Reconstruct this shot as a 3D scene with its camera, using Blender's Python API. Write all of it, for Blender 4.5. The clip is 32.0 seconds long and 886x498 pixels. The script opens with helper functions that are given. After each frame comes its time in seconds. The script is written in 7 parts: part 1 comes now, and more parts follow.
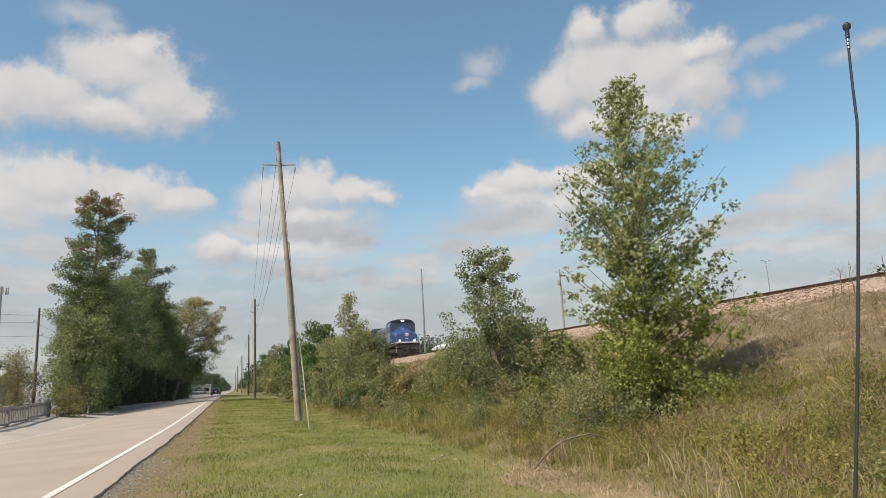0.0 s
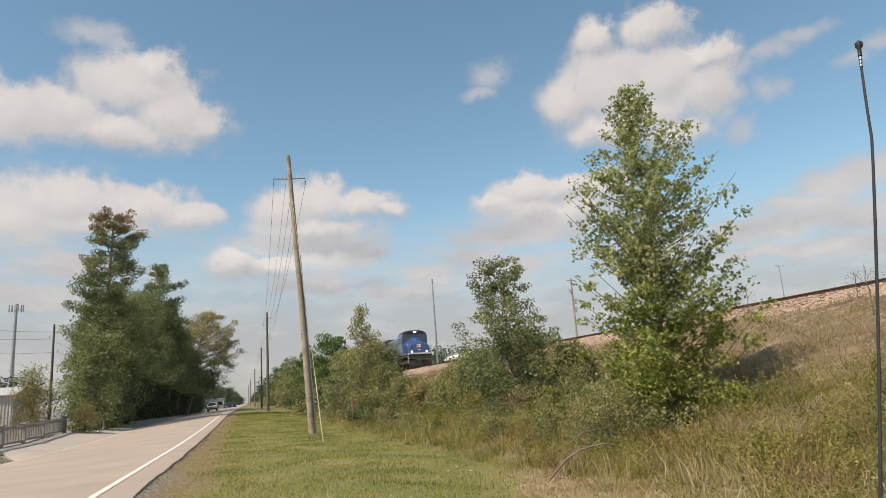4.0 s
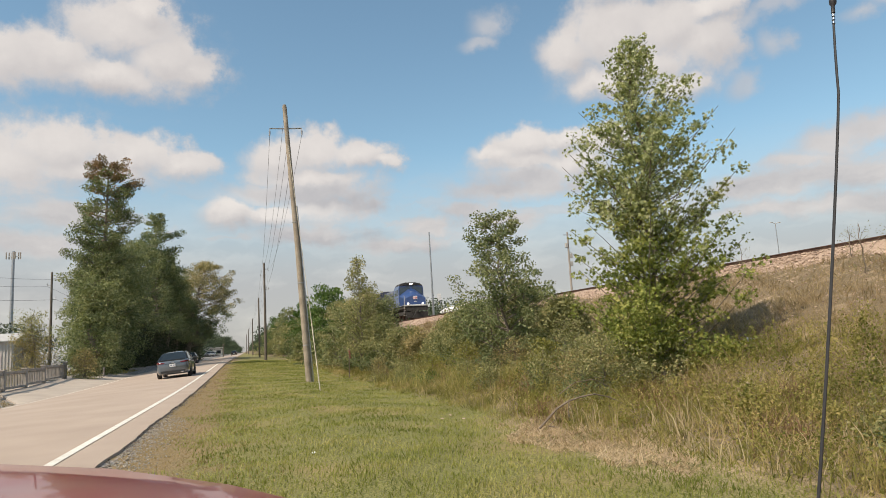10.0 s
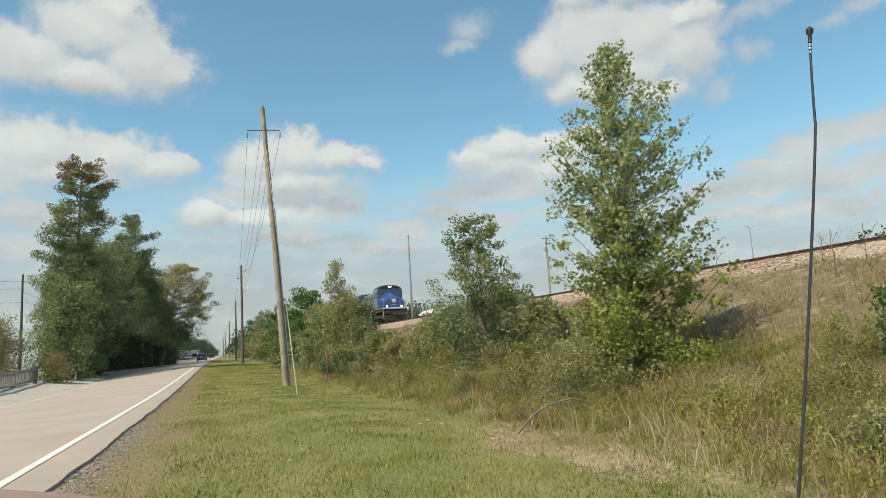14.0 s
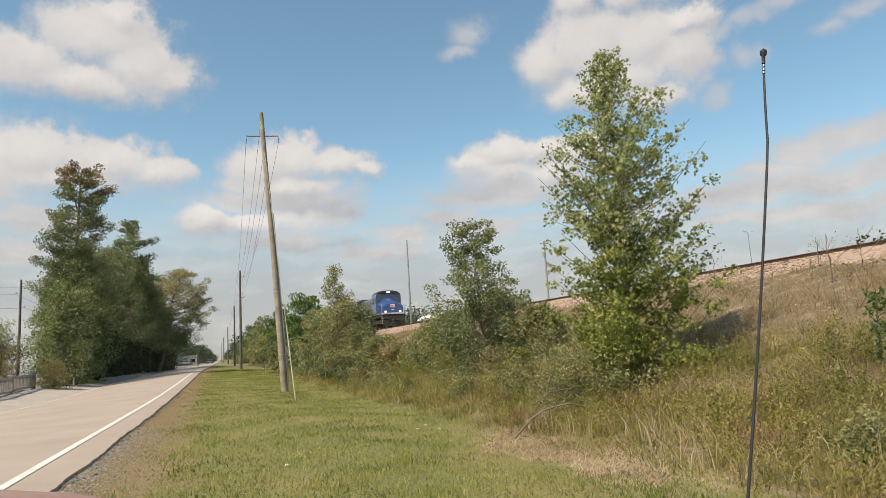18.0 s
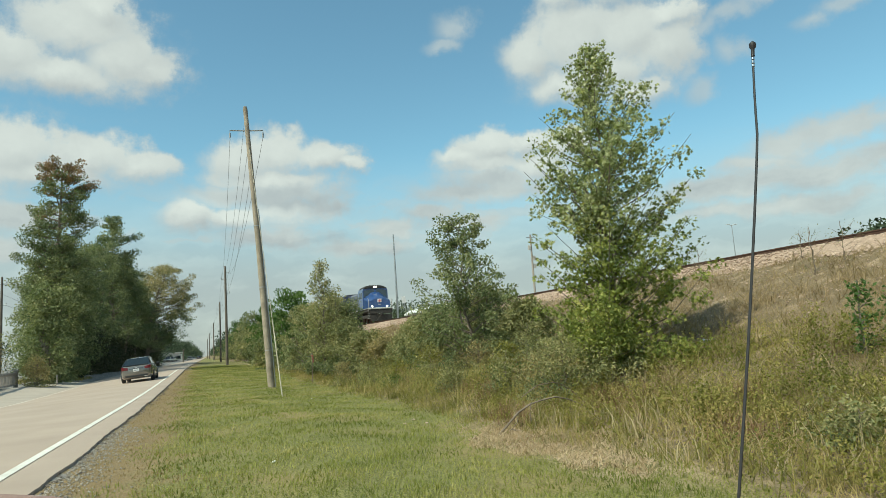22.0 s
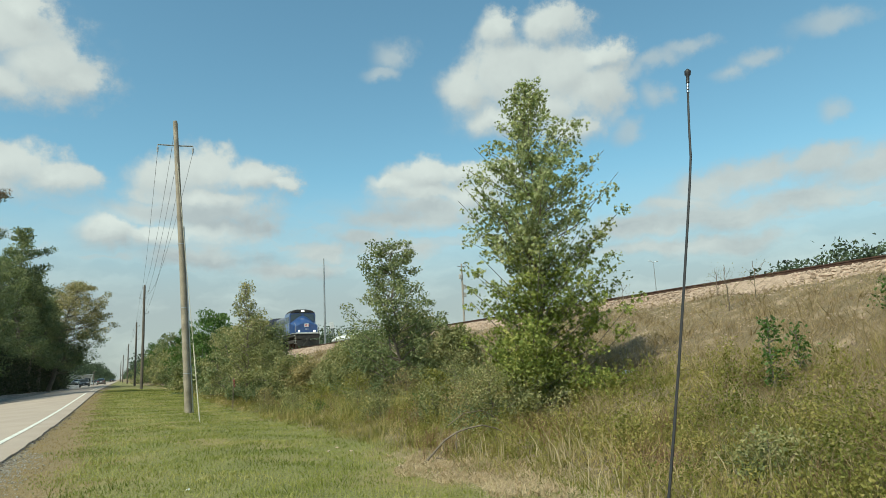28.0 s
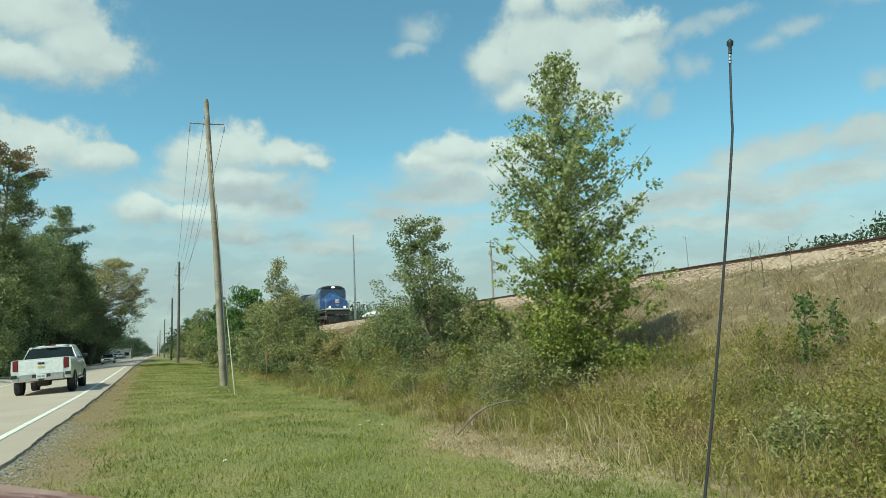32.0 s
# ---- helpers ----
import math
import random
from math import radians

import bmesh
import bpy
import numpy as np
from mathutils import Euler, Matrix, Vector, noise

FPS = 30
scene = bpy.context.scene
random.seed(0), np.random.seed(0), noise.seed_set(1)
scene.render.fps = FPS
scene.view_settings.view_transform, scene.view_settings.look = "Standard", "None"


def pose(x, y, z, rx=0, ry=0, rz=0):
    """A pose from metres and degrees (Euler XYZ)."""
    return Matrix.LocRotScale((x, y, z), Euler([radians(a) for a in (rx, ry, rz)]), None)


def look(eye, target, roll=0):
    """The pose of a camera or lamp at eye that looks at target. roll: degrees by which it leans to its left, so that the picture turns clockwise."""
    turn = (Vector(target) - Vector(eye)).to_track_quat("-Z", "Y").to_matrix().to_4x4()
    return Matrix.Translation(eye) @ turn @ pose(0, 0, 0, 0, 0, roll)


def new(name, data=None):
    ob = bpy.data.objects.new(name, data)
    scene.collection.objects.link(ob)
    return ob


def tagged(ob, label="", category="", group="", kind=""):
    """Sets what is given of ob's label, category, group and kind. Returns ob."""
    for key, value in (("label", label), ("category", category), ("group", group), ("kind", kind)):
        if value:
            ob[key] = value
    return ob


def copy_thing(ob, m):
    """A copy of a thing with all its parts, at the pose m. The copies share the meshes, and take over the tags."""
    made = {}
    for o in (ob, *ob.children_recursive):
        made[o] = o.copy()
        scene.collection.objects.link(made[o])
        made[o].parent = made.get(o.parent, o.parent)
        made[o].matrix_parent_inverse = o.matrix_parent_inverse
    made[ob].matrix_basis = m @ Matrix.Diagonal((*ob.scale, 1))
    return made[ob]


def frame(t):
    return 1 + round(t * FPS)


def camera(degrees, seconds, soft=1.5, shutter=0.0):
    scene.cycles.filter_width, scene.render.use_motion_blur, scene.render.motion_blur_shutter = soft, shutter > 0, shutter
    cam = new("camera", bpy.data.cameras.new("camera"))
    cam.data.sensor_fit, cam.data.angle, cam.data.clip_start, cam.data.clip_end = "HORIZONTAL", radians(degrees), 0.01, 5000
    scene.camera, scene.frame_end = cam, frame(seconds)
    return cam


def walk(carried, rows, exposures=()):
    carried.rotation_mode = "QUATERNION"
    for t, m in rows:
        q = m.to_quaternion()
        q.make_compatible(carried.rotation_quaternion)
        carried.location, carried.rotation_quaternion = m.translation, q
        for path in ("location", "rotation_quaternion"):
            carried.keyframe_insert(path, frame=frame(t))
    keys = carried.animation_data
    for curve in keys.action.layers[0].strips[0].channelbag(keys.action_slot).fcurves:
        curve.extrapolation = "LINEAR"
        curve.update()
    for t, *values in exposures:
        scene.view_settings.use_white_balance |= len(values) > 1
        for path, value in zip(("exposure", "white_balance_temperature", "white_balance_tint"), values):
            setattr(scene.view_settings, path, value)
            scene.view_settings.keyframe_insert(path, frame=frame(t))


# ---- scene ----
cam = camera(68.1, 32.0, soft=0.75)
PATH = [
    (0.0, pose(-0.0030, 0.0044, 1.3584, 101.17, 2.99, -17.61)),
    (0.5, pose(0.0070, -0.0093, 1.3614, 101.48, 3.14, -18.07)),
    (1.0, pose(0.0216, 0.0054, 1.3709, 101.59, 3.44, -17.95)),
    (1.5, pose(-0.0030, -0.0133, 1.3625, 102.03, 3.43, -17.73)),
    (2.0, pose(0.0181, 0.0034, 1.3700, 102.04, 3.56, -17.48)),
    (2.5, pose(-0.0053, -0.0053, 1.3711, 102.14, 3.74, -16.90)),
    (3.0, pose(-0.0231, -0.0112, 1.3686, 102.04, 3.60, -16.59)),
    (3.5, pose(-0.0283, -0.0146, 1.3685, 102.14, 3.75, -16.56)),
    (5.5, pose(-0.0242, -0.0107, 1.3689, 101.66, 3.66, -16.46)),
    (6.0, pose(-0.0217, -0.0044, 1.3660, 101.42, 3.24, -16.51)),
    (6.5, pose(-0.0263, -0.0083, 1.3642, 101.48, 3.37, -16.54)),
    (7.0, pose(-0.0033, 0.0119, 1.3728, 100.83, 3.49, -16.35)),
    (7.5, pose(-0.0319, -0.0090, 1.3618, 100.88, 3.34, -16.40)),
    (8.0, pose(-0.0078, -0.0006, 1.3656, 99.72, 3.19, -16.37)),
    (8.5, pose(0.0043, -0.0064, 1.3717, 98.53, 3.96, -16.41)),
    (9.0, pose(-0.0182, -0.0347, 1.3557, 98.29, 3.62, -16.67)),
    (9.5, pose(-0.0123, -0.0463, 1.3552, 98.11, 3.46, -16.92)),
    (10.0, pose(-0.0222, -0.0609, 1.3492, 98.00, 3.09, -16.90)),
    (10.5, pose(-0.0210, -0.0611, 1.3484, 97.86, 2.92, -16.52)),
    (11.0, pose(-0.0151, -0.0514, 1.3534, 97.78, 3.02, -16.93)),
    (11.5, pose(-0.0155, -0.0536, 1.3505, 97.89, 3.04, -17.30)),
    (12.0, pose(-0.0131, -0.0513, 1.3530, 97.53, 3.38, -17.70)),
    (12.5, pose(-0.0109, -0.0543, 1.3653, 98.02, 3.42, -17.94)),
    (13.0, pose(-0.0127, -0.0518, 1.3751, 98.59, 2.47, -18.45)),
    (13.5, pose(-0.0289, -0.0633, 1.3780, 98.42, 3.07, -18.61)),
    (14.0, pose(0.0009, -0.0398, 1.3934, 98.12, 3.17, -18.73)),
    (14.5, pose(-0.0120, -0.0614, 1.3786, 98.09, 2.83, -18.99)),
    (16.5, pose(0.0068, -0.1109, 1.3827, 98.55, 3.15, -18.74)),
    (17.0, pose(0.0120, -0.1070, 1.3840, 98.57, 3.09, -18.76)),
    (17.5, pose(0.0041, -0.1168, 1.3812, 98.55, 3.36, -19.15)),
    (18.0, pose(0.0099, -0.1066, 1.3866, 98.57, 3.23, -18.82)),
    (18.5, pose(0.0060, -0.1077, 1.3874, 98.60, 3.17, -18.79)),
    (19.0, pose(0.0053, -0.1058, 1.3863, 98.48, 3.07, -18.94)),
    (19.5, pose(0.0042, -0.0962, 1.3881, 98.14, 3.30, -18.87)),
    (20.0, pose(-0.0033, -0.0991, 1.3868, 98.13, 3.25, -19.02)),
    (20.5, pose(0.0146, -0.0890, 1.3917, 97.88, 3.60, -19.30)),
    (21.0, pose(0.0131, -0.0901, 1.3917, 98.07, 3.59, -19.63)),
    (21.5, pose(0.0039, -0.0981, 1.3865, 97.99, 3.59, -19.90)),
    (22.0, pose(0.0176, -0.0886, 1.3937, 98.00, 3.72, -19.94)),
    (22.5, pose(0.0054, -0.1018, 1.3872, 98.08, 3.70, -20.32)),
    (23.0, pose(0.0103, -0.1005, 1.3877, 98.12, 3.43, -20.41)),
    (23.5, pose(0.0054, -0.1013, 1.3867, 98.13, 3.45, -20.43)),
    (24.0, pose(0.0205, -0.0922, 1.3909, 98.03, 3.70, -20.64)),
    (24.5, pose(0.0267, -0.0854, 1.3956, 98.04, 3.72, -20.43)),
    (26.5, pose(0.0268, -0.0679, 1.3725, 98.37, 3.93, -20.13)),
    (27.0, pose(0.0091, -0.0490, 1.3549, 99.24, 3.83, -18.20)),
    (27.5, pose(0.0124, -0.0484, 1.3536, 98.77, 4.29, -21.08)),
    (28.0, pose(0.0052, -0.0733, 1.3658, 100.06, 2.55, -26.19)),
    (28.5, pose(-0.0074, -0.1014, 1.3535, 99.16, 1.01, -25.03)),
    (29.0, pose(0.0062, -0.0771, 1.3641, 98.33, 1.69, -24.23)),
    (29.5, pose(0.0152, -0.0659, 1.3695, 98.39, 1.76, -24.29)),
    (30.0, pose(0.0058, -0.0720, 1.3687, 97.84, 2.10, -24.32)),
    (30.5, pose(0.0072, -0.0656, 1.3687, 97.35, 2.84, -23.59)),
    (31.0, pose(-0.0094, -0.0704, 1.3677, 97.94, 2.41, -23.61)),
    (31.5, pose(0.0002, -0.0597, 1.3739, 98.24, 2.16, -23.66)),
    (32.0, pose(-0.0087, -0.0731, 1.3643, 98.10, 2.34, -23.68)),
]
walk(cam, PATH, [(0.0, 0.13, 6620.0, 11.0), (3.0, 0.13, 6780.0, 13.0), (7.0, 0.13, 6950.0, 15.0), (11.0, 0.2, 6900.0, 13.0), (12.3, 0.2, 6800.0, 11.5), (13.0, 0.2, 6490.0, 5.0), (14.0, 0.2, 6420.0, 2.0), (17.0, 0.2, 6780.0, 10.5), (19.0, 0.2, 6850.0, 12.0), (21.0, 0.2, 6770.0, 9.5), (22.0, 0.18, 6350.0, -6.0), (24.0, 0.15, 5900.0, -16.0), (27.0, 0.15, 5860.0, -17.0), (28.0, 0.15, 6250.0, -6.0), (29.0, 0.15, 6450.0, 0.0), (30.0, 0.18, 6190.0, -10.0), (32.0, 0.18, 6000.0, -17.0)])

SUN = Vector((-0.71, -0.34, 0.92)).normalized()      # towards the sun: behind the viewer's left shoulder
sun_az = math.atan2(SUN.x, SUN.y)
sun_el = math.asin(SUN.z)

# ---------------------------------------------------------------- sky, clouds, sun
# cumulus heaps: azimuth, elevation, half width, half height, in degrees
WEST_HEAP = [(-9.1, 25.3, 4.4, 2.4), (-13.8, 22.8, 3.9, 2.1), (-6.0, 23.5, 3.5, 2.2), (-10.6, 21.8, 6.0, 1.3), (-17.7, 22.1, 2.6, 2.3), (-4.2, 22.8, 2.3, 1.0), (-7.7, 26.8, 1.7, 1.0), (-21, 23.0, 3.0, 2.2)]
WEST_SHELF = [(-13.5, 16.0, 4.6, 2.0), (-17.3, 14.7, 3.7, 2.4), (-8.4, 15.7, 4.1, 1.6), (-4.7, 15.2, 2.7, 1.1), (-11.5, 14.5, 5.7, 1.0), (-22, 15.0, 4.0, 2.0)]
MID_HEAP = [(6.7, 16.5, 3.9, 1.8), (3.3, 16.1, 2.6, 1.7), (10.2, 16.5, 2.8, 1.2), (12.6, 16.0, 1.7, 0.6), (5.9, 14.5, 5.0, 1.0), (-0.6, 11.5, 2.3, 1.2), (2.6, 11.3, 3.2, 0.9)]
EAST_HEAP = [(33.7, 24.6, 4.4, 2.8), (38.1, 24.2, 4.7, 2.4), (29.9, 23.6, 2.4, 2.0), (36.4, 21.7, 5.0, 2.2), (40.9, 22.8, 3.0, 2.2), (32.4, 20.9, 3.5, 1.3), (38.3, 19.7, 3.0, 1.1), (41.7, 25.2, 2.7, 1.2), (33.0, 28.0, 2.2, 1.6), (37.5, 28.0, 2.6, 1.6)]
CENTRE_HEAP = [(25.3, 16.6, 3.4, 1.2), (22.5, 15.9, 2.1, 0.8), (28.4, 16.7, 2.3, 0.8), (29.5, 14.8, 2.8, 1.6), (32.3, 16.2, 2.4, 1.1), (25.0, 15.2, 4.3, 0.9)]
HEAPS = WEST_HEAP + WEST_SHELF + MID_HEAP + EAST_HEAP + CENTRE_HEAP
# thin arms, scraps and the long flat banks towards the horizon
WISPS = [(23.2, 26.5, 1.9, 1.1), (23.9, 26.6, 1.2, 0.7), (22.7, 26.2, 1.2, 0.8), (44.1, 23.6, 2.8, 0.8), (46.6, 24.1, 2.4, 0.7), (49.2, 24.6, 2.2, 0.6), (46.3, 21.4, 1.3, 1.2), (43.5, 18.6, 1.4, 1.1), (42.4, 20.2, 1.2, 0.8), (52.6, 21.7, 1.5, 0.6), (54.2, 22.4, 1.5, 0.6), (21.9, 25.0, 1.6, 0.6),
         (-12.4, 28.7, 2.8, 0.8), (-9.9, 28.2, 1.8, 0.6), (58.8, 17.4, 1.1, 0.8), (59.6, 24.0, 2.6, 0.9)]
BANKS = [(6.5, 13.6, 4.8, 1.5), (2.0, 13.2, 3.0, 1.0), (25.5, 14.0, 4.6, 1.2), (49.4, 13.5, 2.8, 1.0), (53.0, 13.9, 3.2, 1.1), (57.4, 14.0, 3.0, 0.9), (46.8, 12.3, 2.8, 0.6), (43.4, 10.9, 4.1, 0.9), (47.5, 11.1, 4.3, 0.9), (51.2, 10.7, 3.6, 1.0), (56.5, 11.4, 4.0, 0.9), (44.9, 9.0, 4.8, 0.6), (50.3, 8.7, 4.4, 0.7),
         (7.8, 12.1, 4.4, 1.1), (5.9, 9.7, 4.3, 0.9), (19.7, 11.3, 2.4, 0.6), (16.4, 10.1, 2.8, 0.7), (22.4, 10.2, 3.2, 0.7), (22.8, 12.9, 4.2, 0.8), (26.4, 12.9, 3.8, 0.9), (13.8, 8.6, 4.0, 0.6), (-12.9, 10.9, 4.0, 1.0), (-14.6, 8.6, 4.2, 0.9), (62, 13.0, 4.0, 1.2)]


def cloud_group(name, heaps, grow, blend):
    """How far (in cloud half-sizes) a direction in degrees lies from the nearest cloud's middle."""
    g = bpy.data.node_groups.new(name, "ShaderNodeTree")
    g.interface.new_socket("at", in_out="INPUT", socket_type="NodeSocketVector")
    g.interface.new_socket("far", in_out="OUTPUT", socket_type="NodeSocketFloat")
    gi, go = g.nodes.new("NodeGroupInput"), g.nodes.new("NodeGroupOutput")
    last = None
    for a, e, w, h in heaps:
        m = g.nodes.new("ShaderNodeVectorMath")
        m.operation = "MULTIPLY_ADD"
        w, h = w * grow, h * grow
        m.inputs[1].default_value = (1 / w, 1 / h, 0)
        m.inputs[2].default_value = (-a / w, -e / h, 0)
        g.links.new(gi.outputs[0], m.inputs[0])
        d = g.nodes.new("ShaderNodeVectorMath")
        d.operation = "LENGTH"
        g.links.new(m.outputs[0], d.inputs[0])
        out = d.outputs["Value"]
        if last is not None:
            k = g.nodes.new("ShaderNodeMath")
            k.operation = "SMOOTH_MIN"
            k.inputs[2].default_value = blend
            g.links.new(last, k.inputs[0])
            g.links.new(out, k.inputs[1])
            out = k.outputs[0]
        last = out
    g.links.new(last, go.inputs[0])
    return g


def build_world():
    world = bpy.data.worlds.new("sky")
    scene.world = world
    world.use_nodes = True
    nt = world.node_tree
    nt.nodes.clear()
    N, L = nt.nodes.new, nt.links.new

    def math_node(op, a, b=None, clamp=False):
        n = N("ShaderNodeMath")
        n.operation, n.use_clamp = op, clamp
        for k, v in enumerate((a, b)):
            if v is None:
                continue
            if isinstance(v, (int, float)):
                n.inputs[k].default_value = v
            else:
                L(v, n.inputs[k])
        return n.outputs[0]

    def ramp(v, lo, hi):
        n = N("ShaderNodeMapRange")
        n.interpolation_type = "SMOOTHSTEP"
        n.inputs["From Min"].default_value, n.inputs["From Max"].default_value = lo, hi
        L(v, n.inputs["Value"])
        return n.outputs[0]

    tc = N("ShaderNodeTexCoord").outputs["Generated"]
    sep = N("ShaderNodeSeparateXYZ")
    L(tc, sep.inputs[0])
    az = math_node("MULTIPLY", math_node("ARCTAN2", sep.outputs[0], sep.outputs[1]), 57.2958)
    el = math_node("MULTIPLY", math_node("ARCSINE", sep.outputs[2]), 57.2958)
    at = N("ShaderNodeCombineXYZ")
    L(az, at.inputs[0])
    L(el, at.inputs[1])

    def warp(scale, amount, detail):
        n = N("ShaderNodeTexNoise")
        n.inputs["Scale"].default_value, n.inputs["Detail"].default_value = scale, detail
        n.inputs["Roughness"].default_value = 0.62
        L(tc, n.inputs["Vector"])
        v = N("ShaderNodeVectorMath")
        v.operation = "MULTIPLY_ADD"
        L(n.outputs["Color"], v.inputs[0])
        v.inputs[1].default_value = (amount * 1.4, amount, 0)
        v.inputs[2].default_value = (-amount * 0.7, -amount / 2, 0)
        return v.outputs[0], n.outputs["Fac"]

    big, _ = warp(9.0, 2.0, 3.0)
    fine, grain = warp(24.0, 1.7, 9.0)
    total = N("ShaderNodeVectorMath")
    L(at.outputs[0], total.inputs[0])
    L(big, total.inputs[1])
    total2 = N("ShaderNodeVectorMath")
    L(total.outputs[0], total2.inputs[0])
    L(fine, total2.inputs[1])

    def field(group, shift=None):
        n = N("ShaderNodeGroup")
        n.node_tree = group
        v = total2.outputs[0]
        if shift:
            up = N("ShaderNodeVectorMath")
            L(v, up.inputs[0])
            up.inputs[1].default_value = shift
            v = up.outputs[0]
        L(v, n.inputs[0])
        return n.outputs[0]

    heaps = cloud_group("cloud_heaps", HEAPS, 1.10, 0.35)
    here, above = field(heaps), field(heaps, (-0.5, 0.95, 0))
    thin = field(cloud_group("thin_clouds", WISPS, 1.15, 0.5))
    bank = field(cloud_group("cloud_banks", BANKS, 1.15, 0.5))
    billow = math_node("SUBTRACT", grain, 0.5)
    torn = math_node("ADD", here, math_node("MULTIPLY", billow, 1.7))
    # rounded sunlit tops, bases that fade away
    top = ramp(math_node("SUBTRACT", above, here), -0.35, 0.35)
    crisp, faded = ramp(torn, 1.32, 0.62), ramp(torn, 1.60, 0.35)
    heap = math_node("ADD", math_node("MULTIPLY", crisp, top), math_node("MULTIPLY", faded, math_node("SUBTRACT", 1.0, top)))
    wisp = math_node("MULTIPLY", ramp(math_node("ADD", thin, math_node("MULTIPLY", billow, 1.5)), 1.35, 0.1), 0.62)
    flat_bank = math_node("MULTIPLY", ramp(math_node("ADD", bank, math_node("MULTIPLY", billow, 1.5)), 1.40, 0.35), 0.95)
    # low, far, flat clouds in streaks, thin haze, and loose clouds over the rest of the sky
    stretch = N("ShaderNodeVectorMath")
    stretch.operation = "MULTIPLY"
    stretch.inputs[1].default_value = (1.0, 3.4, 1)
    L(total2.outputs[0], stretch.inputs[0])
    flat = N("ShaderNodeTexNoise")
    flat.inputs["Scale"].default_value, flat.inputs["Detail"].default_value = 0.15, 6.0
    L(stretch.outputs[0], flat.inputs["Vector"])
    low = math_node("MULTIPLY", ramp(flat.outputs["Fac"], 0.40, 0.62), ramp(el, 16.5, 9.5))
    low = math_node("MULTIPLY", low, 0.80)
    haze = math_node("MULTIPLY", ramp(el, 17.0, 4.5), 0.93)
    loose = N("ShaderNodeTexNoise")
    loose.inputs["Scale"].default_value, loose.inputs["Detail"].default_value = 5.0, 6.0
    L(tc, loose.inputs["Vector"])
    aside = math_node("ABSOLUTE", math_node("SUBTRACT", az, 22.0))
    loose_f = math_node("MULTIPLY", ramp(loose.outputs["Fac"], 0.52, 0.64),
                        math_node("MAXIMUM", ramp(aside, 50.0, 70.0), ramp(el, 32.0, 42.0)))
    solid = math_node("MAXIMUM", heap, math_node("MAXIMUM", math_node("MAXIMUM", wisp, flat_bank), loose_f))
    veil = math_node("MAXIMUM", low, haze)
    cover = math_node("SUBTRACT", 1.0, math_node("MULTIPLY", math_node("SUBTRACT", 1.0, solid, True), math_node("SUBTRACT", 1.0, veil, True)), True)

    lit = math_node("MULTIPLY", math_node("SUBTRACT", above, here), 0.42)
    tone = math_node("ADD", math_node("ADD", lit, 0.60), math_node("MULTIPLY", billow, 0.50), True)
    tone = math_node("MULTIPLY", tone, math_node("ADD", 0.40, math_node("MULTIPLY", solid, 0.60)))
    tone = math_node("ADD", tone, math_node("MULTIPLY", math_node("SUBTRACT", flat.outputs["Fac"], 0.47), math_node("MULTIPLY", ramp(el, 16.0, 9.0), 1.5)), True)
    tone = math_node("SUBTRACT", tone, math_node("MULTIPLY", ramp(el, 14.0, 3.0), 0.16), True)
    shade = N("ShaderNodeMix")
    shade.data_type = "RGBA"
    shade.inputs[6].default_value = (0.398, 0.398, 0.422, 1)
    shade.inputs[7].default_value = (0.715, 0.70, 0.68, 1)
    L(tone, shade.inputs[0])

    sky = N("ShaderNodeTexSky")
    sky.sky_type, sky.sun_disc = "NISHITA", False
    sky.sun_elevation, sky.sun_rotation = sun_el, sun_az
    sky.air_density, sky.dust_density, sky.ozone_density = 1.0, 0.5, 0.15
    dim = N("ShaderNodeVectorMath")
    dim.operation = "MULTIPLY"
    dim.inputs[1].default_value = (SKY_STRENGTH * 0.84, SKY_STRENGTH * 1.03, SKY_STRENGTH * 0.97)
    L(sky.outputs[0], dim.inputs[0])
    mix = N("ShaderNodeMix")
    mix.data_type = "RGBA"
    L(math_node("MULTIPLY", cover, 0.95), mix.inputs[0])
    L(dim.outputs[0], mix.inputs[6])
    L(shade.outputs[2], mix.inputs[7])
    bg = N("ShaderNodeBackground")
    L(mix.outputs[2], bg.inputs[0])
    out = N("ShaderNodeOutputWorld")
    L(bg.outputs[0], out.inputs[0])


SKY_STRENGTH = 0.145
build_world()
lamp = bpy.data.lights.new("sun", "SUN")
lamp.energy, lamp.angle, lamp.color = 4.6, radians(0.6), (1.0, 0.905, 0.74)
sun = new("sun", lamp)
sun.matrix_world = look(SUN * 60, (0, 0, 0))

# ---------------------------------------------------------------- materials
def base_material(name, rough=0.7, metal=0.0):
    m = bpy.data.materials.new(name)
    m.use_nodes = True
    nt = m.node_tree
    b = nt.nodes["Principled BSDF"]
    b.inputs["Roughness"].default_value, b.inputs["Metallic"].default_value = rough, metal
    return m, nt, b


def rgba(c):
    return (c[0], c[1], c[2], 1.0)


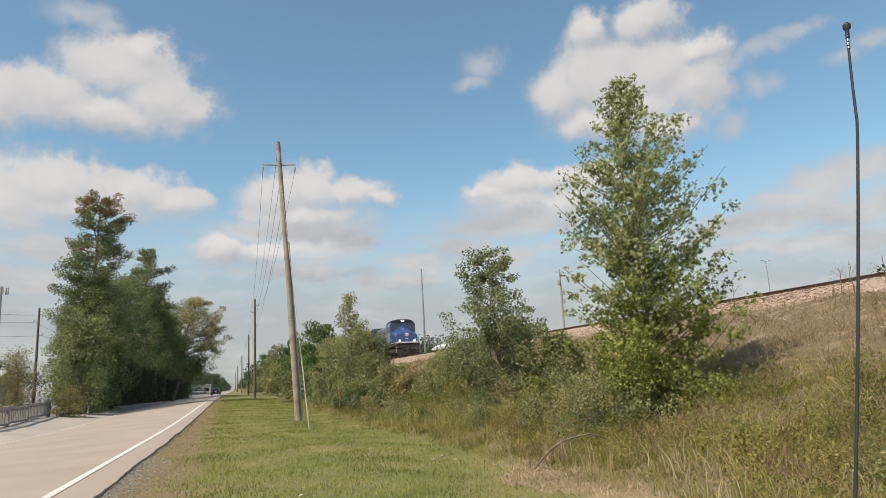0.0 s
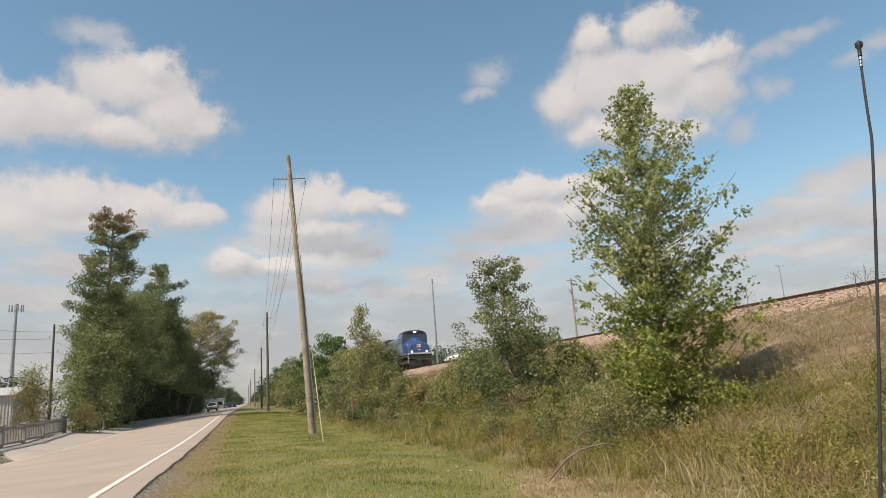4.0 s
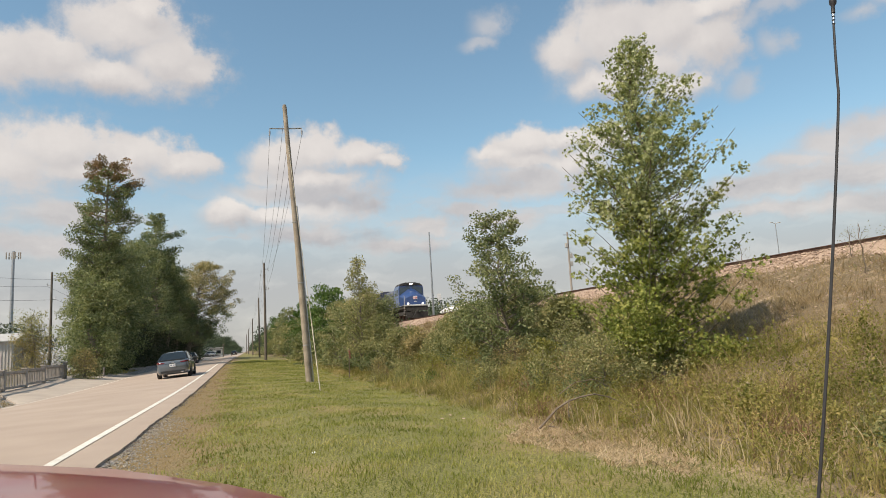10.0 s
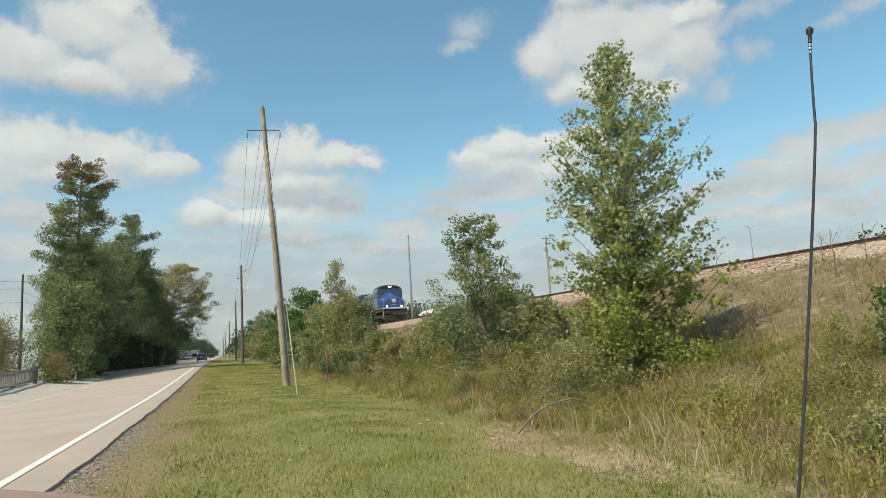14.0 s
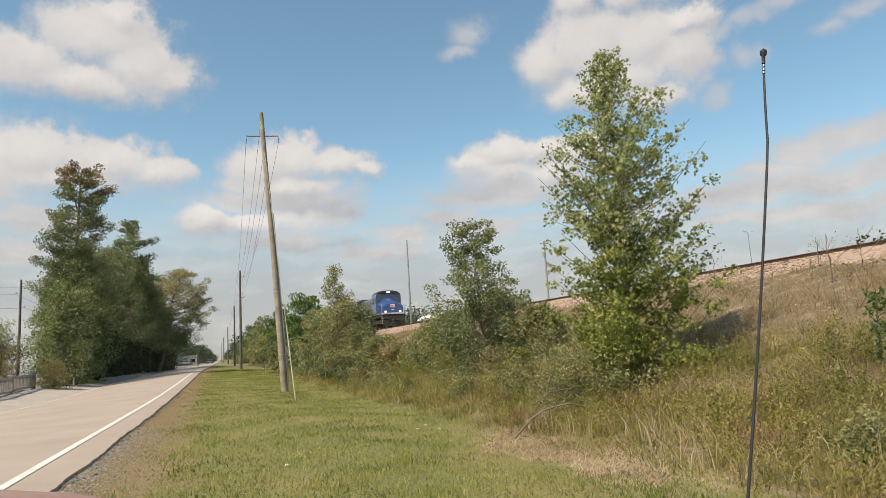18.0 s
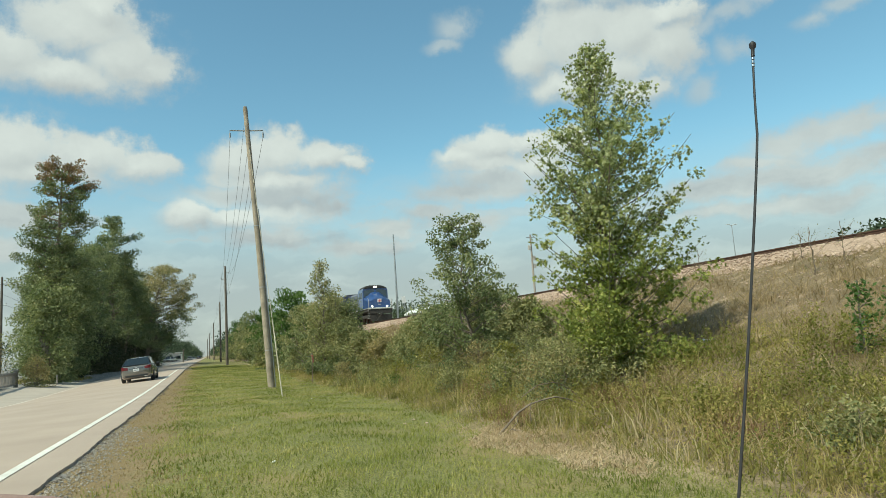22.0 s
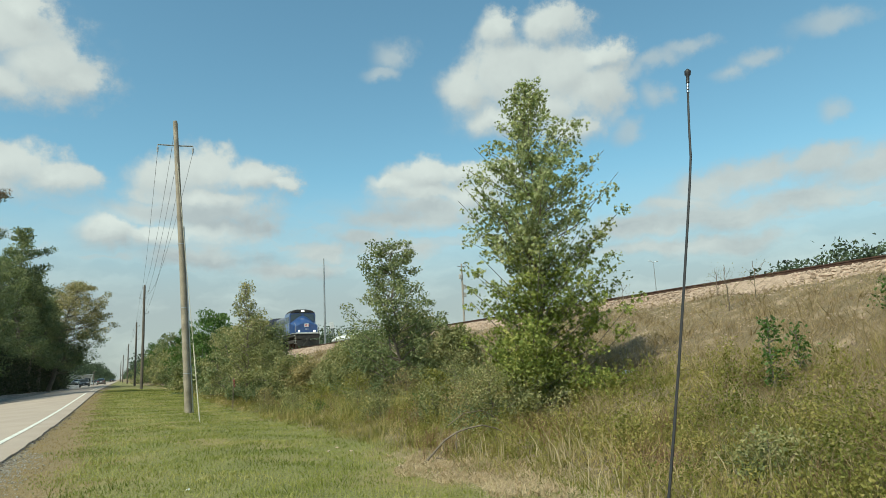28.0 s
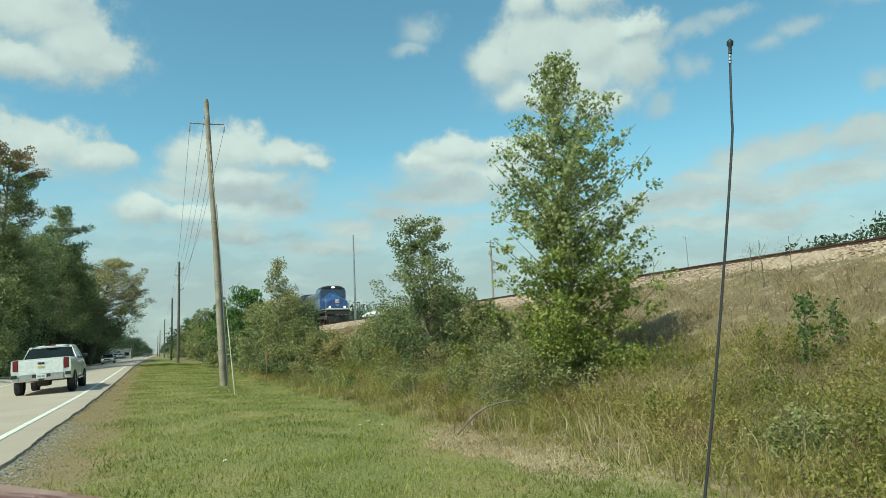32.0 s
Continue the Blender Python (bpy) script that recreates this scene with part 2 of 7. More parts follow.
def surface(name, low, high, scale=4.0, rough=0.8, metal=0.0, bump=0.3, fine=60.0, stain=None, coat=0.0, island=False, detail=6.0):
    """A mottled surface: two noises mix two colours, the finer one also gives relief. stain: a third colour in patches."""
    m, nt, b = base_material(name, rough, metal)
    N, L = nt.nodes.new, nt.links.new
    tc = N("ShaderNodeTexCoord").outputs["Object"]
    n1, n2 = N("ShaderNodeTexNoise"), N("ShaderNodeTexNoise")
    for n, s in ((n1, scale), (n2, fine)):
        n.inputs["Scale"].default_value, n.inputs["Detail"].default_value = s, detail
        L(tc, n.inputs["Vector"])
    add = N("ShaderNodeMath")
    add.operation = "MULTIPLY_ADD"
    L(n2.outputs["Fac"], add.inputs[0])
    add.inputs[1].default_value = 0.55
    L(n1.outputs["Fac"], add.inputs[2])
    mr = N("ShaderNodeMapRange")
    mr.inputs["From Min"].default_value, mr.inputs["From Max"].default_value = 0.5, 1.05
    L(add.outputs[0], mr.inputs["Value"])
    fac = mr.outputs[0]
    if island:
        geo = N("ShaderNodeNewGeometry")
        mixf = N("ShaderNodeMix")
        mixf.inputs[0].default_value = 0.6
        L(fac, mixf.inputs[2])
        L(geo.outputs["Random Per Island"], mixf.inputs[3])
        fac = mixf.outputs[0]
    mix = N("ShaderNodeMix")
    mix.data_type = "RGBA"
    mix.inputs[6].default_value, mix.inputs[7].default_value = rgba(low), rgba(high)
    L(fac, mix.inputs[0])
    col = mix.outputs[2]
    if stain is not None:
        n3 = N("ShaderNodeTexNoise")
        n3.inputs["Scale"].default_value, n3.inputs["Detail"].default_value = scale * 0.35, 8.0
        L(tc, n3.inputs["Vector"])
        r3 = N("ShaderNodeMapRange")
        r3.inputs["From Min"].default_value, r3.inputs["From Max"].default_value = 0.55, 0.7
        L(n3.outputs["Fac"], r3.inputs["Value"])
        mix3 = N("ShaderNodeMix")
        mix3.data_type = "RGBA"
        L(r3.outputs[0], mix3.inputs[0])
        L(col, mix3.inputs[6])
        mix3.inputs[7].default_value = rgba(stain)
        col = mix3.outputs[2]
    L(col, b.inputs["Base Color"])
    if bump:
        bp = N("ShaderNodeBump")
        bp.inputs["Strength"].default_value, bp.inputs["Distance"].default_value = bump, 0.02
        L(n2.outputs["Fac"], bp.inputs["Height"])
        L(bp.outputs[0], b.inputs["Normal"])
    b.inputs["Coat Weight"].default_value = coat
    return m


def leafy(name, colours, translucent=0.35, rough=0.5, patch=0.35, scale=0.6):
    """Foliage: each leaf takes its own place on a ramp of colours, shifted in patches by a broad noise."""
    m, nt, b = base_material(name, rough)
    b.inputs["Specular IOR Level"].default_value = 0.22
    N, L = nt.nodes.new, nt.links.new
    geo = N("ShaderNodeNewGeometry")
    tc = N("ShaderNodeTexCoord").outputs["Object"]
    n = N("ShaderNodeTexNoise")
    n.inputs["Scale"].default_value, n.inputs["Detail"].default_value = scale, 3.0
    L(tc, n.inputs["Vector"])
    mr = N("ShaderNodeMapRange")
    mr.inputs["From Min"].default_value, mr.inputs["From Max"].default_value = 0.36, 0.64
    L(n.outputs["Fac"], mr.inputs["Value"])
    mixf = N("ShaderNodeMix")
    mixf.inputs[0].default_value = patch
    L(geo.outputs["Random Per Island"], mixf.inputs[2])
    L(mr.outputs[0], mixf.inputs[3])
    ramp = N("ShaderNodeValToRGB")
    els = ramp.color_ramp.elements
    els[0].position, els[0].color = 0.0, rgba(colours[0])
    els[1].position, els[1].color = 1.0, rgba(colours[-1])
    for i, c in enumerate(colours[1:-1]):
        e = els.new((i + 1) / (len(colours) - 1))
        e.color = rgba(c)
    L(mixf.outputs[0], ramp.inputs[0])
    L(ramp.outputs[0], b.inputs["Base Color"])
    if translucent:
        tr = N("ShaderNodeBsdfTranslucent")
        warm = N("ShaderNodeMix")
        warm.data_type = "RGBA"
        warm.blend_type = "MULTIPLY"
        warm.inputs[0].default_value = 1.0
        L(ramp.outputs[0], warm.inputs[6])
        warm.inputs[7].default_value = (1.25, 1.35, 0.6, 1)
        L(warm.outputs[2], tr.inputs[0])
        ms = N("ShaderNodeMixShader")
        ms.inputs[0].default_value = translucent
        L(b.outputs[0], ms.inputs[1])
        L(tr.outputs[0], ms.inputs[2])
        L(ms.outputs[0], nt.nodes["Material Output"].inputs["Surface"])
    return m


def paint(name, col, rough=0.3, metal=0.0, coat=0.6, dirt=0.12):
    m, nt, b = base_material(name, rough, metal)
    N, L = nt.nodes.new, nt.links.new
    tc = N("ShaderNodeTexCoord").outputs["Object"]
    n = N("ShaderNodeTexNoise")
    n.inputs["Scale"].default_value, n.inputs["Detail"].default_value = 3.0, 8.0
    L(tc, n.inputs["Vector"])
    mr = N("ShaderNodeMapRange")
    mr.inputs["From Min"].default_value, mr.inputs["From Max"].default_value = 0.4, 0.75
    mr.inputs["To Max"].default_value = dirt
    L(n.outputs["Fac"], mr.inputs["Value"])
    mix = N("ShaderNodeMix")
    mix.data_type = "RGBA"
    L(mr.outputs[0], mix.inputs[0])
    mix.inputs[6].default_value = rgba(col)
    mix.inputs[7].default_value = (0.30, 0.26, 0.21, 1)
    L(mix.outputs[2], b.inputs["Base Color"])
    b.inputs["Coat Weight"].default_value = coat
    return m


def glow(name, col, strength):
    m, nt, b = base_material(name, 0.3)
    b.inputs["Base Color"].default_value = rgba(col)
    b.inputs["Emission Color"].default_value = rgba(col)
    b.inputs["Emission Strength"].default_value = strength
    return m


def ground_material():
    """Mown grass, dry and sandy towards the road, straw in the swale, rough olive and tan growth with stones on the bank."""
    m, nt, b = base_material("ground_cover", 0.95)
    N, L = nt.nodes.new, nt.links.new
    tc = N("ShaderNodeTexCoord").outputs["Object"]
    sep = N("ShaderNodeSeparateXYZ")
    L(tc, sep.inputs[0])

    def noise_at(scale, detail=6.0):
        n = N("ShaderNodeTexNoise")
        n.inputs["Scale"].default_value, n.inputs["Detail"].default_value = scale, detail
        L(tc, n.inputs["Vector"])
        return n.outputs["Fac"]

    def rng(v, a, c, lo=0.0, hi=1.0):
        n = N("ShaderNodeMapRange")
        n.interpolation_type = "SMOOTHSTEP"
        n.inputs["From Min"].default_value, n.inputs["From Max"].default_value = a, c
        n.inputs["To Min"].default_value, n.inputs["To Max"].default_value = lo, hi
        L(v, n.inputs["Value"])
        return n.outputs[0]

    def mixc(f, a, c):
        n = N("ShaderNodeMix")
        n.data_type = "RGBA"
        for k, v in ((0, f), (6, a), (7, c)):
            if isinstance(v, tuple):
                n.inputs[k].default_value = rgba(v)
            else:
                L(v, n.inputs[k])
        return n.outputs[2]

    def op(kind, a, c):
        n = N("ShaderNodeMath")
        n.operation = kind
        for k, v in enumerate((a, c)):
            if isinstance(v, (int, float)):
                n.inputs[k].default_value = v
            else:
                L(v, n.inputs[k])
        return n.outputs[0]

    broad, mid, fine = noise_at(0.35, 5), noise_at(2.2), noise_at(38.0, 8)
    lawn = mixc(rng(fine, 0.38, 0.62), (0.108, 0.112, 0.029), (0.238, 0.224, 0.073))
    lawn = mixc(rng(broad, 0.45, 0.68), lawn, mixc(rng(fine, 0.3, 0.7), (0.17, 0.140, 0.050), (0.33, 0.255, 0.11)))
    dry = mixc(rng(fine, 0.34, 0.66), (0.170, 0.122, 0.058), (0.300, 0.218, 0.112))
    wob = op("ADD", sep.outputs[0], op("MULTIPLY", op("SUBTRACT", mid, 0.5), 1.6))
    verge = rng(wob, -0.15, -1.0)
    col = mixc(verge, lawn, dry)
    gravel = mixc(rng(noise_at(24.0, 2), 0.35, 0.65), (0.09, 0.085, 0.08), (0.33, 0.31, 0.29))
    col = mixc(rng(op("ADD", sep.outputs[0], op("MULTIPLY", op("SUBTRACT", mid, 0.5), 1.3)), -1.62, -1.85), col, gravel)
    bank = mixc(rng(fine, 0.3, 0.7), (0.085, 0.065, 0.035), (0.24, 0.175, 0.10))
    bank = mixc(rng(mid, 0.5, 0.75), bank, (0.36, 0.27, 0.18))
    bank_f = rng(op("ADD", sep.outputs[0], op("MULTIPLY", op("SUBTRACT", broad, 0.5), 3.0)), 4.6, 5.8)
    col = mixc(bank_f, col, bank)
    # pale straw left in the bottom of the swale
    near = op("MULTIPLY", rng(op("ABSOLUTE", op("SUBTRACT", sep.outputs[0], 4.95), 0), 1.0, 0.4),
              rng(op("ABSOLUTE", op("SUBTRACT", sep.outputs[1], 9.0), 0), 4.5, 1.5))
    straw = mixc(rng(fine, 0.3, 0.7), (0.20, 0.14, 0.08), (0.50, 0.385, 0.25))
    col = mixc(op("MULTIPLY", near, rng(op("ADD", mid, op("MULTIPLY", fine, 0.3)), 0.5, 0.72)), col, straw)
    L(col, b.inputs["Base Color"])
    bp = N("ShaderNodeBump")
    bp.inputs["Strength"].default_value, bp.inputs["Distance"].default_value = 0.6, 0.05
    L(fine, bp.inputs["Height"])
    L(bp.outputs[0], b.inputs["Normal"])
    return m


GROUND = ground_material()
ROAD = surface("worn_chip_seal", (0.328, 0.259, 0.209), (0.418, 0.336, 0.276), 0.5, 0.85, bump=0.06, fine=90.0, stain=(0.38, 0.305, 0.252))
APRON = surface("pale_concrete", (0.34, 0.29, 0.245), (0.46, 0.40, 0.34), 0.8, 0.9, bump=0.2, fine=50.0)
WHITE_LINE = surface("worn_white_paint", (0.52, 0.50, 0.45), (0.78, 0.76, 0.70), 3.0, 0.7, bump=0.1, fine=40.0)
CRACK = surface("broken_edge", (0.07, 0.058, 0.046), (0.24, 0.20, 0.165), 8.0, 0.95, bump=0.6)
GRAVEL = surface("grey_gravel", (0.17, 0.150, 0.125), (0.46, 0.42, 0.37), 5.0, 0.9, bump=0.3, island=True)
STONE = surface("pinkish_ballast", (0.19, 0.130, 0.092), (0.60, 0.46, 0.365), 4.0, 0.9, bump=0.3, island=True)
BALLAST_BED = surface("ballast_bed", (0.22, 0.152, 0.108), (0.46, 0.345, 0.265), 7.0, 0.95, bump=0.8, fine=14.0)
RUST = surface("rusty_rail_steel", (0.055, 0.030, 0.022), (0.14, 0.075, 0.05), 6.0, 0.7, 0.4, bump=0.2)
TIE = surface("creosoted_timber", (0.035, 0.028, 0.022), (0.11, 0.09, 0.07), 5.0, 0.9, bump=0.5)
POLE_WOOD = surface("weathered_pole_timber", (0.17, 0.140, 0.105), (0.39, 0.33, 0.26), 2.0, 0.9, bump=0.5, fine=30.0)
DARK_POLE = surface("dark_pole_timber", (0.07, 0.058, 0.045), (0.16, 0.135, 0.11), 2.0, 0.9, bump=0.4)
GALV = surface("galvanised_steel", (0.28, 0.29, 0.30), (0.44, 0.45, 0.46), 3.0, 0.45, 0.7, bump=0.1)
GUARD = surface("pale_guy_guard", (0.30, 0.27, 0.20), (0.46, 0.42, 0.33), 3.0, 0.6, bump=0.1)
PORCELAIN = surface("grey_porcelain", (0.25, 0.25, 0.26), (0.40, 0.40, 0.41), 5.0, 0.3, bump=0.0)
WIRE = surface("weathered_cable", (0.05, 0.05, 0.05), (0.12, 0.12, 0.12), 5.0, 0.6, 0.3, bump=0.0)
RAIL_WOOD = surface("grey_weathered_boards", (0.20, 0.175, 0.15), (0.40, 0.36, 0.32), 2.5, 0.9, bump=0.5)
SHED = surface("ribbed_pale_sheet", (0.40, 0.37, 0.34), (0.55, 0.52, 0.48), 1.0, 0.6, bump=0.1)
ROOFING = surface("pale_roof_sheet", (0.36, 0.36, 0.36), (0.50, 0.50, 0.50), 1.0, 0.6, bump=0.1)
BARK = surface("grey_brown_bark", (0.10, 0.08, 0.060), (0.24, 0.20, 0.16), 6.0, 0.9, bump=0.7, fine=40.0)
TWIG = surface("dry_twig", (0.11, 0.085, 0.062), (0.25, 0.20, 0.15), 6.0, 0.9, bump=0.3)
RED_FLAG = surface("red_flagging", (0.22, 0.07, 0.05), (0.36, 0.13, 0.09), 6.0, 0.7, bump=0.1)
LITTER = surface("white_plastic", (0.62, 0.62, 0.62), (0.85, 0.85, 0.85), 8.0, 0.5, bump=0.2)
SIGN_WHITE = surface("white_sign_sheet", (0.55, 0.55, 0.55), (0.75, 0.75, 0.75), 4.0, 0.5, bump=0.0)

GUM = leafy("gum_leaves", [(0.112, 0.136, 0.060), (0.212, 0.240, 0.112), (0.350, 0.368, 0.195), (0.60, 0.58, 0.41)], 0.34)
GUM_LOW = leafy("yellowing_gum_leaves", [(0.095, 0.124, 0.030), (0.190, 0.225, 0.055), (0.310, 0.325, 0.092), (0.46, 0.40, 0.155)], 0.32)
OAK = leafy("oak_leaves", [(0.070, 0.094, 0.042), (0.140, 0.168, 0.076), (0.225, 0.242, 0.116), (0.36, 0.35, 0.19)], 0.24)
SCRUB = leafy("scrub_leaves", [(0.100, 0.112, 0.048), (0.200, 0.208, 0.088), (0.315, 0.292, 0.140), (0.50, 0.42, 0.25)], 0.24)
FRESH = leafy("fresh_green_leaves", [(0.035, 0.072, 0.020), (0.070, 0.125, 0.034), (0.115, 0.180, 0.052), (0.17, 0.23, 0.075)], 0.3)
WOODLEAF = leafy("wood_tree_leaves", [(0.060, 0.084, 0.048), (0.122, 0.150, 0.080), (0.205, 0.226, 0.120), (0.34, 0.33, 0.185)], 0.30, 0.5, 0.35, 0.25)
# paler than WOODLEAF, so that sunlight on these trees is partly in the colour
CREEPER = leafy("sunlit_creeper_leaves", [(0.080, 0.104, 0.048), (0.155, 0.182, 0.084), (0.25, 0.268, 0.132), (0.41, 0.39, 0.215)], 0.26, 0.5, 0.35, 0.4)
CUTSTRAW = leafy("cut_straw_stems", [(0.22, 0.155, 0.09), (0.40, 0.30, 0.19), (0.58, 0.46, 0.32)], 0.15, 0.9)
DRYLEAF = leafy("brown_turning_leaves", [(0.135, 0.125, 0.060), (0.235, 0.195, 0.092), (0.35, 0.275, 0.135), (0.50, 0.39, 0.22)], 0.28)
TURNLEAF = leafy("thin_turning_leaves", [(0.15, 0.145, 0.080), (0.26, 0.230, 0.125), (0.39, 0.325, 0.180), (0.55, 0.46, 0.29)], 0.28)
RUSSET = leafy("russet_leaves", [(0.095, 0.090, 0.050), (0.19, 0.135, 0.078), (0.29, 0.175, 0.108), (0.36, 0.23, 0.15)], 0.25)
# near-black leaf tones put the canopy's deep shade into the colour
SHADELEAF = leafy("shade_darkened_leaves", [(0.018, 0.024, 0.013), (0.034, 0.043, 0.021), (0.058, 0.068, 0.032), (0.10, 0.104, 0.050)], 0.1)
FARLEAF = leafy("far_wood_leaves", [(0.040, 0.060, 0.036), (0.060, 0.085, 0.045), (0.085, 0.105, 0.058)], 0.0, 0.8)
BLADE = leafy("mown_grass_blades", [(0.115, 0.136, 0.032), (0.215, 0.228, 0.060), (0.315, 0.302, 0.104), (0.45, 0.38, 0.19)], 0.3, 0.7, 0.62, 0.55)
DRYBLADE = leafy("dry_grass_blades", [(0.190, 0.138, 0.062), (0.270, 0.192, 0.092), (0.35, 0.255, 0.135), (0.190, 0.178, 0.060)], 0.2, 0.9, 0.5)
WEED = leafy("tall_weeds", [(0.105, 0.110, 0.030), (0.200, 0.188, 0.056), (0.310, 0.255, 0.100), (0.52, 0.40, 0.225)], 0.28, 0.8, 0.65, 0.9)
WEEDLEAF = leafy("small_weed_leaves", [(0.095, 0.108, 0.026), (0.185, 0.182, 0.046), (0.295, 0.258, 0.082), (0.43, 0.325, 0.150)], 0.32, 0.7, 0.6, 0.8)
BANKGRASS = leafy("dry_bank_weeds", [(0.160, 0.116, 0.066), (0.262, 0.190, 0.110), (0.375, 0.284, 0.182), (0.185, 0.158, 0.070)], 0.25, 0.8, 0.55, 0.7)
PALEGRASS = leafy("pale_tall_grass", [(0.24, 0.235, 0.080), (0.37, 0.335, 0.135), (0.50, 0.42, 0.21)], 0.3, 0.8)
DEADWEED = leafy("dead_brown_weeds", [(0.12, 0.075, 0.045), (0.24, 0.145, 0.085), (0.36, 0.25, 0.155)], 0.2, 0.8)
STALK = leafy("bleached_stalks", [(0.30, 0.22, 0.13), (0.42, 0.33, 0.21), (0.52, 0.44, 0.30)], 0.2, 0.8)

TYRE = surface("tyre_rubber", (0.015, 0.015, 0.015), (0.04, 0.038, 0.035), 8.0, 0.85, bump=0.2)
ALLOY = surface("alloy_rim", (0.22, 0.22, 0.23), (0.38, 0.38, 0.39), 4.0, 0.35, 0.8, bump=0.0)
DARK_RIM = surface("dark_rim", (0.03, 0.03, 0.032), (0.08, 0.08, 0.085), 4.0, 0.35, 0.6, bump=0.0)
BLACK_TRIM = surface("black_trim", (0.012, 0.012, 0.013), (0.03, 0.03, 0.032), 4.0, 0.5, bump=0.0)
GREY_TRIM = surface("grey_bumper", (0.045, 0.046, 0.048), (0.08, 0.08, 0.083), 4.0, 0.6, bump=0.0)
CHROME = surface("chrome", (0.55, 0.55, 0.56), (0.70, 0.70, 0.70), 4.0, 0.15, 1.0, bump=0.0)
CAR_GLASS = surface("dark_car_glass", (0.012, 0.016, 0.018), (0.02, 0.025, 0.027), 2.0, 0.08, bump=0.0)
TAIL = surface("red_tail_lamp", (0.10, 0.006, 0.010), (0.15, 0.010, 0.016), 6.0, 0.15, bump=0.0, coat=0.7)
LAMP_GLASS = surface("clear_head_lamp", (0.45, 0.46, 0.47), (0.62, 0.63, 0.64), 6.0, 0.15, bump=0.0, coat=0.5)
HEAD_GLASS = surface("dusty_head_lamp", (0.30, 0.30, 0.28), (0.44, 0.43, 0.40), 6.0, 0.2, bump=0.0, coat=0.5)
GOLD = surface("gold_badge", (0.42, 0.33, 0.13), (0.55, 0.44, 0.20), 6.0, 0.3, bump=0.0)
PLATE = surface("white_plate", (0.62, 0.62, 0.62), (0.75, 0.75, 0.75), 6.0, 0.4, bump=0.0)
PLATE_BAR = surface("plate_bar", (0.20, 0.22, 0.28), (0.28, 0.30, 0.36), 6.0, 0.5, bump=0.0)
BLUE = paint("loco_blue_paint", (0.018, 0.057, 0.185), 0.30)
# pale blue base colour stands for sky mirrored in the cab windows
LOCO_GLASS = surface("sky_tinted_cab_glass", (0.035, 0.055, 0.075), (0.06, 0.085, 0.11), 2.0, 0.06, bump=0.0)
GREY_BLUE = paint("loco_hood_paint", (0.026, 0.034, 0.075), 0.45, dirt=0.25)
LOCO_DARK = surface("sooty_underframe", (0.015, 0.014, 0.013), (0.055, 0.048, 0.042), 4.0, 0.8, bump=0.3)
LOCO_GREY = surface("grey_sill_paint", (0.34, 0.32, 0.30), (0.46, 0.44, 0.41), 3.0, 0.6, bump=0.1)
LOGO_RED = surface("red_badge", (0.42, 0.05, 0.05), (0.52, 0.08, 0.07), 6.0, 0.5, bump=0.0)
LOGO_WHITE = surface("white_badge", (0.65, 0.65, 0.66), (0.78, 0.78, 0.78), 6.0, 0.5, bump=0.0)
BEAM = glow("lit_lamp", (1.0, 0.93, 0.80), 2.5)
RED_PAINT = paint("dusty_red_car_paint", (0.25, 0.028, 0.028), 0.35, dirt=0.35)

CAR_GLASS.node_tree.nodes["Principled BSDF"].inputs["Specular IOR Level"].default_value = 0.20

# ---------------------------------------------------------------- building helpers
def link_mesh(name, me, material, parent=None, label=""):
    mats = material if isinstance(material, (list, tuple)) else [material]
    for k in mats:
        me.materials.append(k)
    ob = new(name, me)
    if parent is not None:
        ob.parent = parent
    if label:
        ob["label"] = label
    return ob


def part(name, bm, material, parent=None, label="", smooth=None):
    """Links a bmesh as one mesh object under a thing or a part. smooth: the angle over which edges stay sharp."""
    me = bpy.data.meshes.new(name)
    bmesh.ops.recalc_face_normals(bm, faces=bm.faces)
    bm.to_mesh(me)
    bm.free()
    if smooth is not None:
        me.shade_smooth()
        me.set_sharp_from_angle(angle=radians(smooth))
    return link_mesh(name, me, material, parent, label)


def stuff_mesh(name, V, F, material, parent=None, mat_index=None, smooth=False):
    """A large mesh from arrays: V (n, 3) places, F (m, k) corners."""
    V, F = np.asarray(V, dtype=np.float32), np.asarray(F, dtype=np.int32)
    me = bpy.data.meshes.new(name)
    me.vertices.add(len(V))
    me.vertices.foreach_set("co", V.ravel())
    me.loops.add(F.size)
    me.loops.foreach_set("vertex_index", F.ravel())
    me.polygons.add(len(F))
    k = F.shape[1]
    me.polygons.foreach_set("loop_start", np.arange(0, F.size, k, dtype=np.int32))
    me.polygons.foreach_set("loop_total", np.full(len(F), k, dtype=np.int32))
    if mat_index is not None:
        me.polygons.foreach_set("material_index", np.asarray(mat_index, dtype=np.int32))
    me.update(calc_edges=True)
    if not smooth:
        me.shade_flat()
    return link_mesh(name, me, material, parent)


def thing(name, m, label, category, group="", kind=""):
    ob = new(name)
    ob.empty_display_size = 0.2
    ob.matrix_world = m
    return tagged(ob, label, category, group, kind)


def box(bm, c, s, rz=0.0, ry=0.0, rx=0.0, bevel=0.0):
    made = bmesh.ops.create_cube(bm, size=1.0)["verts"]
    m = pose(c[0], c[1], c[2], rx, ry, rz) @ Matrix.Diagonal((s[0], s[1], s[2], 1))
    bmesh.ops.transform(bm, matrix=m, verts=made)
    if bevel:
        edges = list({e for v in made for e in v.link_edges})
        bmesh.ops.bevel(bm, geom=edges, offset=bevel, segments=2, affect="EDGES", profile=0.5)


